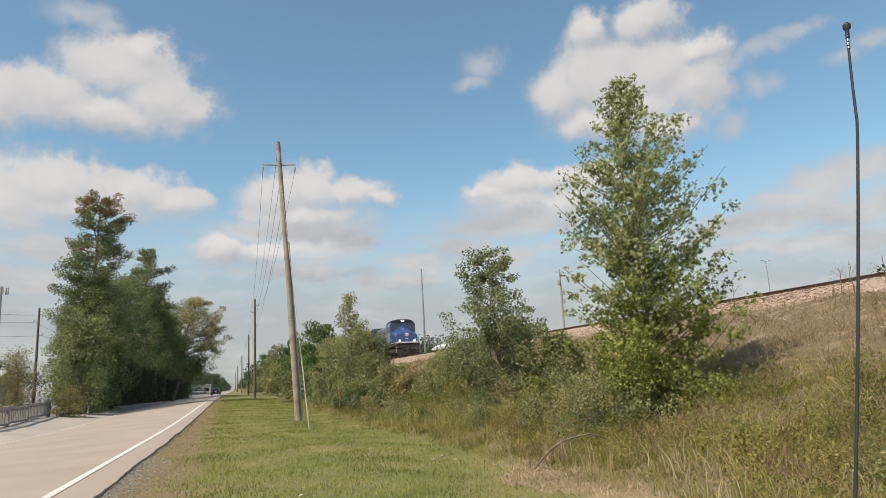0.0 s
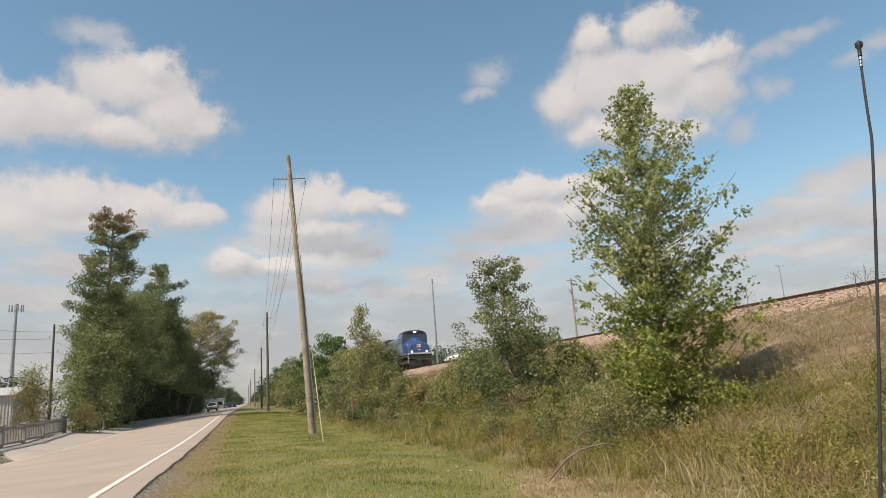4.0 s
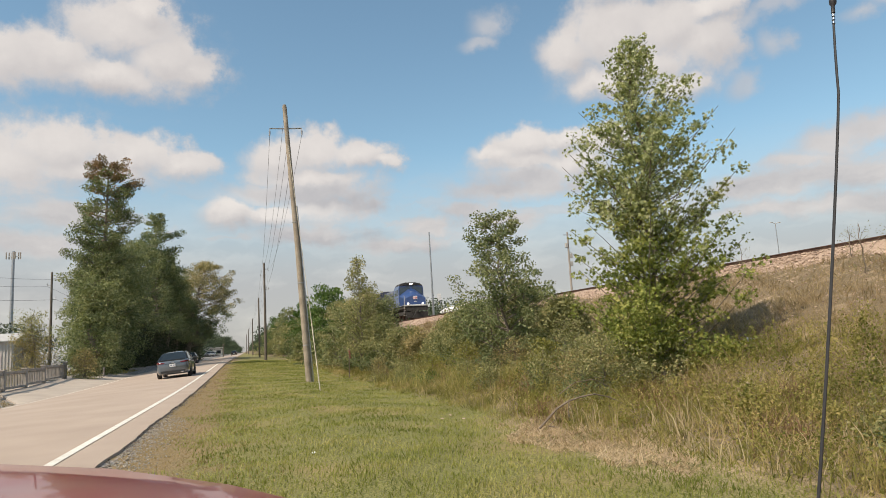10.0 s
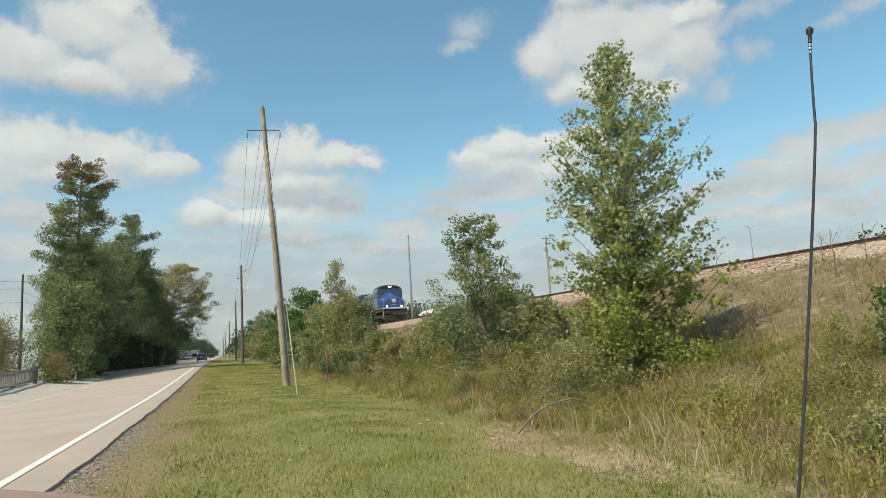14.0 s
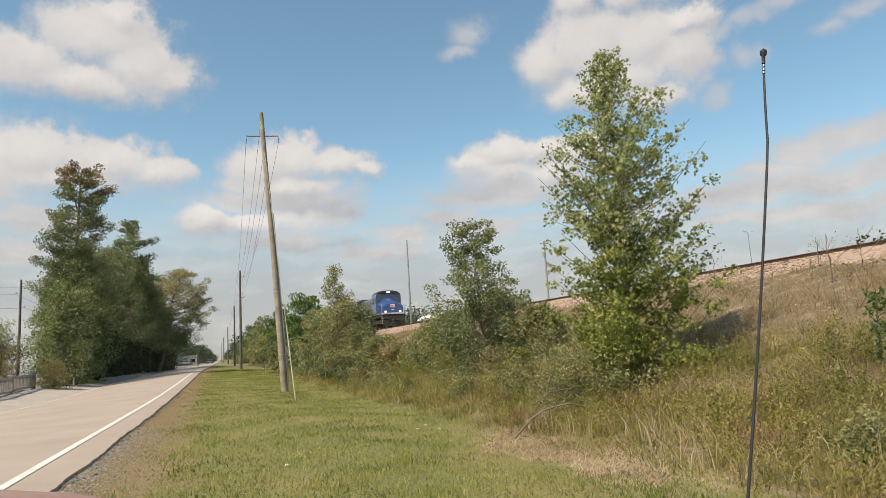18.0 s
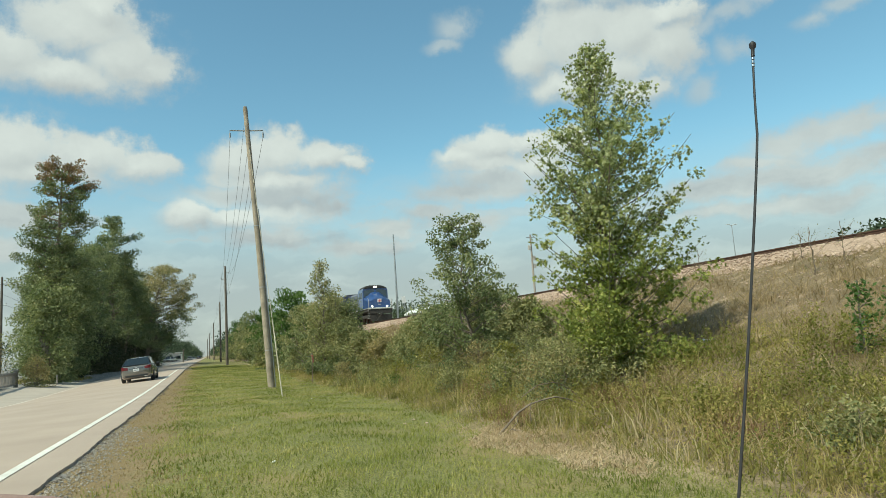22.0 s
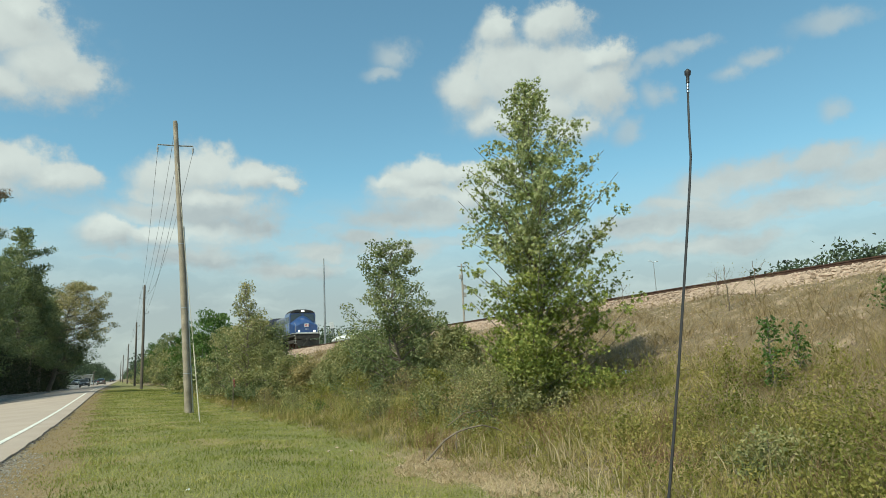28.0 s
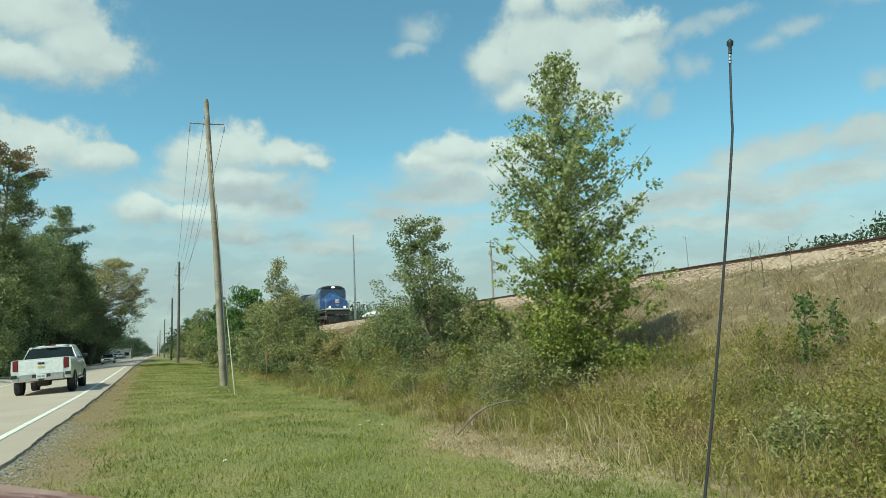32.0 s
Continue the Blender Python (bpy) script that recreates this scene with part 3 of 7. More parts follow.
def tube(bm, pts, radii, seg=8, caps=True):
    """A tapered tube through points."""
    rings = []
    pts = [Vector(p) for p in pts]
    for i, p in enumerate(pts):
        d = (pts[min(i + 1, len(pts) - 1)] - pts[max(i - 1, 0)]).normalized()
        side = d.cross(Vector((0, 0, 1)) if abs(d.z) < 0.95 else Vector((1, 0, 0))).normalized()
        other = d.cross(side)
        r = radii[i] if isinstance(radii, (list, tuple)) else radii
        rings.append([bm.verts.new(p + (side * math.cos(a) + other * math.sin(a)) * r)
                      for a in (2 * math.pi * k / seg for k in range(seg))])
    for a, b in zip(rings, rings[1:]):
        for k in range(seg):
            bm.faces.new((a[k], a[(k + 1) % seg], b[(k + 1) % seg], b[k]))
    if caps:
        bm.faces.new(rings[0][::-1])
        bm.faces.new(rings[-1])


def loft(bm, rings, caps=True):
    """Skins a row of closed rings of equal length."""
    made = [[bm.verts.new(p) for p in r] for r in rings]
    n = len(made[0])
    for a, b in zip(made, made[1:]):
        for k in range(n):
            bm.faces.new((a[k], a[(k + 1) % n], b[(k + 1) % n], b[k]))
    if caps:
        bm.faces.new(made[0][::-1])
        bm.faces.new(made[-1])


def slab(bm, quad, out, thick=0.012):
    """A thin plate over four corners, raised along the vector out."""
    q = [Vector(p) for p in quad]
    n = Vector(out).normalized() * thick
    a, b = [bm.verts.new(p) for p in q], [bm.verts.new(p + n) for p in q]
    bm.faces.new(a)
    bm.faces.new(b[::-1])
    for k in range(4):
        bm.faces.new((a[k], b[k], b[(k + 1) % 4], a[(k + 1) % 4]))


def revolve_x(bm, prof, seg=20):
    """A ring body round the x axis: prof is a closed loop of (x, radius)."""
    rings = [[bm.verts.new((x, r * math.cos(a), r * math.sin(a))) for x, r in prof]
             for a in (2 * math.pi * k / seg for k in range(seg))]
    n = len(prof)
    for i in range(seg):
        a, b = rings[i], rings[(i + 1) % seg]
        for k in range(n):
            bm.faces.new((a[k], a[(k + 1) % n], b[(k + 1) % n], b[k]))


# ---------------------------------------------------------------- the lie of the land
PX = [-400, -60, -13, -9.4, -8.8, -1.9, -1.45, -0.9, 1.5, 3.6, 4.8, 5.8, 7.0, 8.2, 16.6, 17.5, 18.2, 22.4, 24, 34, 60, 400]
PZ = [0, 0, -0.12, -0.06, -0.03, 0.005, -0.02, -0.06, -0.09, -0.22, -0.28, -0.18, 0.02, 0.30, 3.02, 3.15, 3.2, 3.2, 3.1, 0.1, 0, 0]


def smooth01(v):
    v = np.clip(v, 0, 1)
    return v * v * (3 - 2 * v)


def rise(y):
    """The land climbs a little beyond the culvert."""
    return 0.45 * smooth01((np.asarray(y, dtype=float) - 22) / 52)


def wave(x, y, s):
    return (np.sin(x * 1.7 * s + 3.1 * np.sin(y * 0.53 * s)) + np.sin(y * 1.3 * s + 2.3 * np.sin(x * 0.71 * s + 1.0))
            + 0.6 * np.sin(x * 3.9 * s - y * 2.7 * s)) / 2.6


def land(x, y):
    x, y = np.asarray(x, dtype=float), np.asarray(y, dtype=float)
    z = np.interp(x, PX, PZ)
    lift = rise(y) * (1 - smooth01((x - 7) / 8)) + 0.0
    bank = smooth01((x - 5) / 3) * (1 - smooth01((x - 17) / 0.8)) * smooth01((400 - np.abs(y)) / 300)
    near = smooth01((x + 1.2) / 1.0) * (1 - smooth01((x - 17) / 0.8))
    return z + lift - drop(x, y) + 0.09 * bank * wave(x, y, 1.0) + 0.03 * near * wave(x + 3, y + 9, 2.3)


def lean_of(y):
    """How steeply the road leans away from the bank."""
    return 0.03 + 0.04 * smooth01((np.asarray(y, dtype=float) - 13) / 36)


def drop(x, y):
    """The road falls towards its far side, and the land dips with it along that edge."""
    x, y = np.asarray(x, dtype=float), np.asarray(y, dtype=float)
    return lean_of(y) * np.interp(line_x(y) - x, [0, 6.6, 9.3], [0, 6.6, 0])


def land_at(x, y):
    return float(land(x, y))


def line_x(y):
    """The right edge line of the road runs very slightly towards the bank."""
    return -2.45 + 0.0068 * y


# plan of the parked car's bonnet: distance ahead, half width, height of its crown
HOOD = [(0.30, 0.92, 1.063), (0.8, 0.88, 1.103), (1.45, 0.77, 1.127), (2.0, 0.65, 1.121), (2.6, 0.45, 1.10), (2.95, 0.24, 1.04)]

# ---------------------------------------------------------------- ground, road, track bed
def axis_steps(stops):
    out = []
    for a, b, s in stops:
        out += list(np.arange(a, b, s))
    return np.array(out + [stops[-1][1]])


def build_ground():
    xs = axis_steps([(-2500, -400, 300), (-400, -60, 40), (-60, -14, 4), (-14, -2.2, 0.8), (-2.2, 9, 0.3), (9, 19, 0.4), (19, 36, 1.0), (36, 60, 4), (60, 400, 40), (400, 2500, 300)])
    ys = axis_steps([(-600, -60, 60), (-60, 0, 3), (0, 40, 0.35), (40, 130, 1.2), (130, 400, 15), (400, 3600, 200)])
    X, Y = np.meshgrid(xs, ys)
    V = np.stack([X, Y, land(X, Y)], -1).reshape(-1, 3)
    nx, ny = len(xs), len(ys)
    i = (np.arange(ny - 1)[:, None] * nx + np.arange(nx - 1)[None, :]).ravel()
    ob = stuff_mesh("ground", V, np.stack([i, i + 1, i + nx + 1, i + nx], 1), GROUND, smooth=True)
    tagged(ob, "grassy verge with a swale and a weedy railway bank", "ground", kind="structure")


def road_z(y, s):
    """s: 0 at the right edge, 1 at the left one; the middle is crowned."""
    return float(rise(y)) + 0.035 + 0.05 * (1 - (2 * s - 1) ** 2) - float(lean_of(y)) * max(0.0, 6.97 * s - 0.62)


def build_road():
    ys = axis_steps([(-600, -20, 20), (-20, 0, 2), (0, 30, 0.11), (30, 120, 0.8), (120, 3000, 30)])
    rng = np.random.default_rng(5)
    V, F, n = [], [], 15
    drift = 0.0
    for y in ys:
        drift = 0.93 * drift + rng.normal(0, 0.009)
        r = line_x(y) + 0.62 + (np.clip(drift, -0.08, 0.08) * (1.0 if y < 28 else 0.3) if -20 < y < 120 else 0)
        le = line_x(y) - 6.35
        inner = line_x(y) + 0.30
        for k in range(n):
            s = k / (n - 1)
            x = r if k == 0 else inner + (le - inner) * (k - 1) / (n - 2)
            V.append((x, y, road_z(y, (line_x(y) + 0.62 - x) / 6.97 if k else 0.0)))
        V.append((r + 0.015, y, float(rise(y)) - 0.12))
        V.append((le, y, float(rise(y) - drop(le, y)) - 0.12))
    w = n + 2
    for a in range(len(ys) - 1):
        for k in range(n - 1):
            F.append((a * w + k, (a + 1) * w + k, (a + 1) * w + k + 1, a * w + k + 1))
        F.append((a * w + n, (a + 1) * w + n, (a + 1) * w, a * w))
        F.append((a * w + n - 1, (a + 1) * w + n - 1, (a + 1) * w + n + 1, a * w + n + 1))
    ob = stuff_mesh("road", V, F, ROAD)
    tagged(ob, "two-lane road of worn pale chip seal", "road", kind="structure")

    def stripe(name, off, width, material, label, y0, y1):
        yy = axis_steps([(y0, 0, 20), (0, 60, 1.0), (60, y1, 15)]) if y0 < 0 else axis_steps([(y0, y1, 1.0)])
        VV, FF = [], []
        for j, y in enumerate(yy):
            for dx in (-width / 2, width / 2):
                x = line_x(y) + off + dx
                s = (0.62 - off - dx) / 6.97
                VV.append((x, y, road_z(y, s) + 0.006))
            if j:
                FF.append((2 * j - 2, 2 * j - 1, 2 * j + 1, 2 * j))
        tagged(stuff_mesh(name, VV, FF, material), label, "road marking", kind="structure")

    stripe("edge_line", 0.0, 0.13, WHITE_LINE, "solid white edge line on the road", -500, 1500)
    stripe("edge_line", -6.0, 0.11, WHITE_LINE, "worn pale edge line on the far side", -500, 1500)

    # the crumbled lip of the seal, and the gravel that has washed out of it
    V, F = [], []
    rng = np.random.default_rng(9)
    for i in range(520):
        y = 4 + 30 * rng.random() ** 1.5
        x = line_x(y) + 0.64 + rng.normal(0.02, 0.07)
        a, b = rng.uniform(0.015, 0.05), rng.uniform(0.010, 0.022)
        z = float(rise(y)) + 0.0
        rock(V, F, (x, y, z), (a * 0.5, a, b), rng)
    tagged(stuff_mesh("broken_seal", V, F, CRACK), "crumbled dark edge of the road seal", "rubble", kind="stuff")
    V, F = [], []
    for i in range(2600):
        y = 4 + 12 * rng.random() ** 1.3
        x = line_x(y) + 0.68 + abs(rng.normal(0, 0.26))
        s = rng.uniform(0.006, 0.020)
        rock(V, F, (x, y, land_at(x, y) + s * 0.4), (s, s * rng.uniform(0.7, 1.4), s * 0.8), rng)
    tagged(stuff_mesh("roadside_gravel", V, F, GRAVEL), "loose grey gravel along the road edge", "gravel", kind="stuff")


OCTA = np.array([(1, 0, 0), (-1, 0, 0), (0, 1, 0), (0, -1, 0), (0, 0, 1), (0, 0, -1)], dtype=float)
OCTF = [(0, 2, 4), (2, 1, 4), (1, 3, 4), (3, 0, 4), (2, 0, 5), (1, 2, 5), (3, 1, 5), (0, 3, 5)]


def tumbled(n):
    """A handful of broken stone shapes, each turned its own way."""
    rng = np.random.default_rng(8)
    out = []
    for _ in range(n):
        q, _ = np.linalg.qr(rng.normal(size=(3, 3)))
        out.append((OCTA * (1 + rng.uniform(-0.35, 0.35, (6, 1)))) @ q)
    return out


ROCKS = tumbled(60)


def rock(V, F, c, s, rng):
    a = rng.uniform(0, 6.28)
    p = ROCKS[int(a * 1000) % len(ROCKS)] * np.array(s)
    ca, sa = math.cos(a), math.sin(a)
    n = len(V)
    V.extend((c[0] + x * ca - y * sa, c[1] + x * sa + y * ca, c[2] + z) for x, y, z in p)
    F.extend((n + i, n + j, n + k) for i, j, k in OCTF)


TRACK_X = 20.3


def rail_z(y):
    return 3.86 + 0.004 * min(max(y, -50), 160)


def build_track():
    ys = axis_steps([(-600, 0, 60), (0, 100, 2.0), (100, 2500, 80)])
    prof = [(-3.2, -1.05), (-1.75, -0.30), (-1.35, -0.24), (1.35, -0.24), (1.75, -0.30), (3.2, -1.05)]
    V, F = [], []
    rng = np.random.default_rng(3)
    for j, y in enumerate(ys):
        for dx, dz in prof:
            V.append((TRACK_X + dx + rng.normal(0, 0.05), y, rail_z(y) + dz + rng.normal(0, 0.02)))
        if j:
            for k in range(5):
                F.append(((j - 1) * 6 + k, (j - 1) * 6 + k + 1, j * 6 + k + 1, j * 6 + k))
    tagged(stuff_mesh("ballast_bed", V, F, BALLAST_BED), "raised bed of pinkish crushed stone", "ballast", kind="structure")
    # loose stones on the near shoulder, thinning out down the bank
    V, F = [], []
    for i in range(19500):
        y = 3 + 92 * rng.random() ** 1.25
        u = rng.random()
        x = TRACK_X - 1.35 - (1.9 * u if i < 12500 else 1.7 + 6.0 * rng.random() ** 1.7)
        ztop = rail_z(y) + np.interp(TRACK_X - x, [1.35, 1.75, 3.2], [-0.24, -0.30, -1.05])
        z = max(ztop if TRACK_X - x < 3.2 else -9, land_at(x, y))
        s = rng.uniform(0.030, 0.070) * (1.1 if i < 12500 else 0.62)
        rock(V, F, (x, y, z + s * 0.25), (s, s * rng.uniform(0.7, 1.5), s * 0.7), rng)
    tagged(stuff_mesh("ballast_stones", V, F, STONE), "pinkish crushed stones spilling down the bank", "ballast", kind="stuff")
    # rails
    shape = [(-0.07, 0.0), (0.07, 0.0), (0.07, 0.02), (0.012, 0.035), (0.012, 0.12), (0.036, 0.135), (0.036, 0.17), (-0.036, 0.17), (-0.036, 0.135), (-0.012, 0.12), (-0.012, 0.035), (-0.07, 0.02)]
    yy = axis_steps([(-600, 0, 100), (0, 160, 20), (160, 2500, 200)])
    for side in (-0.75, 0.75):
        bm = bmesh.new()
        loft(bm, [[(TRACK_X + side + a, y, rail_z(y) - 0.17 + b) for a, b in shape] for y in yy])
        tagged(part("rail", bm, RUST), "rusty steel running rail on timber ties", "rail", "rails of the track", "structure")
    # timber ties
    bm = bmesh.new()
    box(bm, (0, 0, 0), (2.6, 0.22, 0.18), bevel=0.015)
    me = bpy.data.meshes.new("tie")
    bm.to_mesh(me)
    bm.free()
    me.materials.append(TIE)
    home = thing("track_ties", pose(TRACK_X, 0, 0), "row of dark creosoted timber ties", "railway tie", kind="structure")
    for i in range(190):
        y = 2 + i * 0.52
        ob = new("tie", me)
        ob.parent = home
        ob.matrix_local = pose(0, y, rail_z(y) - 0.27, 0, 0, random.uniform(-1.5, 1.5))


build_ground()
build_road()
build_track()


# ---------------------------------------------------------------- plants
def turn_many(n, rng, flat=0.0):
    """n random turns as matrices; flat: how far the plates lie level."""
    q = rng.normal(size=(n, 4))
    if flat:
        q[:, 1:3] *= (1 - flat)
    q /= np.linalg.norm(q, axis=1)[:, None]
    w, x, y, z = q.T
    return np.stack([1 - 2 * (y * y + z * z), 2 * (x * y - z * w), 2 * (x * z + y * w),
                     2 * (x * y + z * w), 1 - 2 * (x * x + z * z), 2 * (y * z - x * w),
                     2 * (x * z - y * w), 2 * (y * z + x * w), 1 - 2 * (x * x + y * y)], -1).reshape(n, 3, 3)


OVAL = np.array([(0, -0.5, 0), (-0.27, 0.02, 0.06), (0, 0.55, -0.04), (0.27, 0.02, 0.06)])
OVAL_F = np.array([(0, 1, 2), (0, 2, 3)])
STAR = np.array([(0, -0.12, 0.05)] + [(0.62 * math.sin(a) * r, 0.62 * math.cos(a) * r, -0.06 * r) for a, r in
                [(3.14159, 0.55), (2.2, 0.75), (1.75, 0.35), (1.15, 1.0), (0.62, 0.36), (0, 1.1), (-0.62, 0.36), (-1.15, 1.0), (-1.75, 0.35), (-2.2, 0.75)]])
STAR_F = np.array([(0, i, i % 10 + 1) for i in range(1, 11)])


def leaf_arrays(P, size, rng, shape="oval", flat=0.0):
    T, TF = (STAR, STAR_F) if shape == "star" else (OVAL, OVAL_F)
    n = len(P)
    s = size * rng.uniform(0.65, 1.25, n)
    V = np.einsum("nij,kj->nki", turn_many(n, rng, flat), T) * s[:, None, None] + P[:, None, :]
    F = TF[None] + (np.arange(n) * len(T))[:, None, None]
    return V.reshape(-1, 3), F.reshape(-1, 3)


def plant(name, label, category, at, h, prof, boughs, leaves, leaf, mats, seed, start=0.12, clump=0.3, trunk=0.1, lean=(0, 0),
          shape="oval", climb=0.45, stems=1, split=None, group="", k=4, sink=0.0, bark=None, bias=0.0, limb=1.0, even=0.9, inner=0.3, flat=0.72):
    """A tree or shrub: tapered stems, boughs to an uneven outline, and leaves in loose clumps along them.
    prof: (share of the height, radius) pairs. split: a height under which leaves take the second material."""
    rng = np.random.default_rng(seed)
    x, y = at
    z0 = land_at(x, y) - sink
    home = thing(name, pose(x, y, z0), label, category, group)
    fr, rr = zip(*prof)
    bm = bmesh.new()
    bends = [np.array([lean[0] * u * h, lean[1] * u * h, u * h]) + (rng.normal(0, 0.02 * h, 3) * (1, 1, 0) if 0 < i < 8 else 0)
             for i, u in enumerate(np.linspace(0, 0.97, 9))]

    def stem_at(u):
        u = np.clip(u, 0, 0.97) / 0.97 * 8
        i = min(int(u), 7)
        return bends[i] + (bends[i + 1] - bends[i]) * (u - i)

    tube(bm, bends, [trunk * (1 - 0.86 * i / 8) + 0.006 for i in range(9)], 8)
    for s in range(stems - 1):
        a, u1 = rng.uniform(0, 6.28), rng.uniform(0.5, 0.85)
        r = np.interp(u1, fr, rr) * 0.55
        p0 = stem_at(0.02)
        p1 = stem_at(u1) + np.array([r * math.cos(a), r * math.sin(a), 0])
        mid = (p0 + p1) / 2 + np.array([r * 0.3 * math.cos(a), r * 0.3 * math.sin(a), 0])
        tube(bm, [p0, mid, p1], [trunk * 0.6, trunk * 0.35, trunk * 0.1], 6)
    C = []
    for i in range(boughs):
        u = start + (0.99 - start) * ((i + rng.random()) / boughs) ** even
        r = np.interp(u, fr, rr) * rng.uniform(0.5, 1.1)
        a = i * 2.39996 + rng.normal(0, 0.5)
        r *= 1 + bias * math.cos(a)
        p1 = stem_at(u) + np.array([r * math.cos(a), r * math.sin(a), 0])
        p0 = stem_at(max(u - climb * r / h, 0.02))
        mid = p0 * 0.5 + p1 * 0.5 + np.array([0, 0, -0.06 * r]) + rng.normal(0, 0.05 * r, 3)
        if limb:
            tube(bm, [p0, mid, p1], [limb * (0.012 + 0.012 * r), limb * (0.008 + 0.007 * r), 0.004], 4, caps=False)
        for j in range(max(2, round(k * ((0.05 + 0.95 * r / max(rr)) if shape == "star" else (0.35 + 0.65 * r / max(rr)))))):
            t = rng.uniform(inner, 1.02)
            c = p0 * (1 - t) ** 2 + 2 * mid * t * (1 - t) + p1 * t * t + rng.normal(0, clump * 0.55, 3) * (1, 1, 0.8)
            C.append(c)
    part("trunk", bm, bark or BARK, home)
    C = np.array(C)
    own = rng.choice(len(C), leaves)
    own_scale = rng.uniform(0.6, 1.3, len(C))
    way = rng.normal(size=(leaves, 3))
    way *= (1.75 * clump * rng.random(leaves) ** 0.40 * own_scale[own] / np.linalg.norm(way, axis=1))[:, None]
    P = C[own] + way * np.array([1, 1, flat])
    P[:, 2] = np.maximum(P[:, 2], 0.05 + sink * 0.5)
    V, F = leaf_arrays(P, leaf, rng, shape)
    idx = None
    if split is not None:
        edge = split + rng.normal(0, 0.08 * h, leaves)
        idx = np.repeat((P[:, 2] < edge).astype(int), len(F) // leaves)
    stuff_mesh("crown", V, F, mats, home, idx)
    return home


def az_at(az, y):
    return y * math.tan(radians(az))


def pine(name, label, at, h, prof, boughs, pads, leaves, leaf, mats, seed, start=0.2, lean=(0, 0), trunk=0.3, split=None, low=None, group="", pad=0.5):
    """A pine: a straight stem, boughs that lift at their ends, and level pads of needle tufts along their outer halves.
    split, low: heights above and below which the pads take the second and the third material."""
    rng = np.random.default_rng(seed)
    x, y = at
    home = thing(name, pose(x, y, land_at(x, y)), label, "tree", group)
    fr, rr = zip(*prof)
    stem = lambda u: np.array([lean[0] * u * h + 0.10 * math.sin(5 * u + seed), lean[1] * u * h, u * h])
    bm = bmesh.new()
    tube(bm, [stem(u) for u in np.linspace(0, 0.98, 10)], [trunk * (1 - 0.88 * i / 9) + 0.01 for i in range(10)], 8)
    C, S = [], []
    for i in range(boughs):
        u = start + (0.985 - start) * (i + rng.random()) / boughs
        r = np.interp(u, fr, rr) * rng.uniform(0.45, 1.15)
        a = i * 2.39996 + rng.normal(0, 0.6)
        out = np.array([math.cos(a), math.sin(a), 0])
        p0, p1 = stem(u - 0.02), stem(u) + out * r + np.array([0, 0, rng.uniform(-0.12, 0.40) * r])
        mid = (p0 + p1) / 2 - np.array([0, 0, 0.07 * r])
        tube(bm, [p0, mid, p1], [0.03 + 0.016 * r, 0.02 + 0.010 * r, 0.012], 5, caps=False)
        for j in range(pads):
            t = 1.0 - 0.62 * j / pads + rng.normal(0, 0.05)
            c = p0 * (1 - t) ** 2 + 2 * mid * t * (1 - t) + p1 * t * t
            side = np.array([-out[1], out[0], 0]) * rng.normal(0, 0.22 * r * (0.4 + j / pads))
            C.append(c + side + np.array([0, 0, 0.10]))
            S.append(pad * rng.uniform(0.65, 1.35) * (0.6 + 0.4 * r / max(rr)))
    part("trunk", bm, BARK, home)
    C, S = np.array(C), np.array(S)
    own = rng.choice(len(C), leaves, p=S ** 2 / (S ** 2).sum())
    way = rng.normal(size=(leaves, 3))
    way *= (S[own] * rng.random(leaves) ** 0.42 / np.linalg.norm(way, axis=1))[:, None]
    P = C[own] + way * np.array([1, 1, 0.68])
    V, F = leaf_arrays(P, leaf, rng, flat=0.35)
    idx = np.zeros(leaves, dtype=int)
    edge = rng.normal(0, 0.06 * h, len(C))[own] + rng.normal(0, 0.02 * h, leaves)
    if split is not None:
        idx[P[:, 2] > split + edge] = 1
    if low is not None:
        idx[P[:, 2] < low + edge] = 2
    stuff_mesh("crown", V, F, mats, home, np.repeat(idx, len(F) // leaves))
    return home


# the young gum at the foot of the bank, open and shaded below its lowest boughs
plant("gum_tree", "young sweet-gum tree with star-shaped green leaves, yellowing low down", "tree", (8.35, 11.85), 7.55,
      [(0, 0.8), (0.08, 1.25), (0.16, 1.65), (0.22, 1.75), (0.28, 1.75), (0.36, 1.9), (0.42, 1.75), (0.47, 1.55), (0.53, 1.70), (0.61, 1.90), (0.69, 1.80), (0.76, 1.48), (0.84, 1.02), (0.91, 0.57), (0.96, 0.4), (1.0, 0.18)],
      240, 26000, 0.086, [GUM, GUM_LOW], 11, start=0.06, clump=0.110, trunk=0.055, lean=(-0.006, 0.0), shape="star", climb=0.75, stems=2, split=2.9, k=12, bias=0.10, limb=0.5, even=1.0, inner=0.12)
plant("bramble", "bright yellow-green bramble at the foot of the gum tree", "shrub", (9.1, 10.9), 0.55, [(0, 0.6), (0.5, 0.7), (1, 0.4)], 26, 1100, 0.080,
      [GUM_LOW], 12, start=0.0, clump=0.13, trunk=0.012, shape="star", limb=0.3, inner=0.1)
plant("bramble", "leafy green brush tangled round the gum tree's trunk", "shrub", (7.75, 11.35), 1.7, [(0, 0.7), (0.5, 0.75), (0.8, 0.5), (1, 0.25)], 34, 4600, 0.066,
      [GUM_LOW, SCRUB], 15, start=0.0, clump=0.18, trunk=0.015, split=0.8, k=2, limb=0.3, inner=0.3)
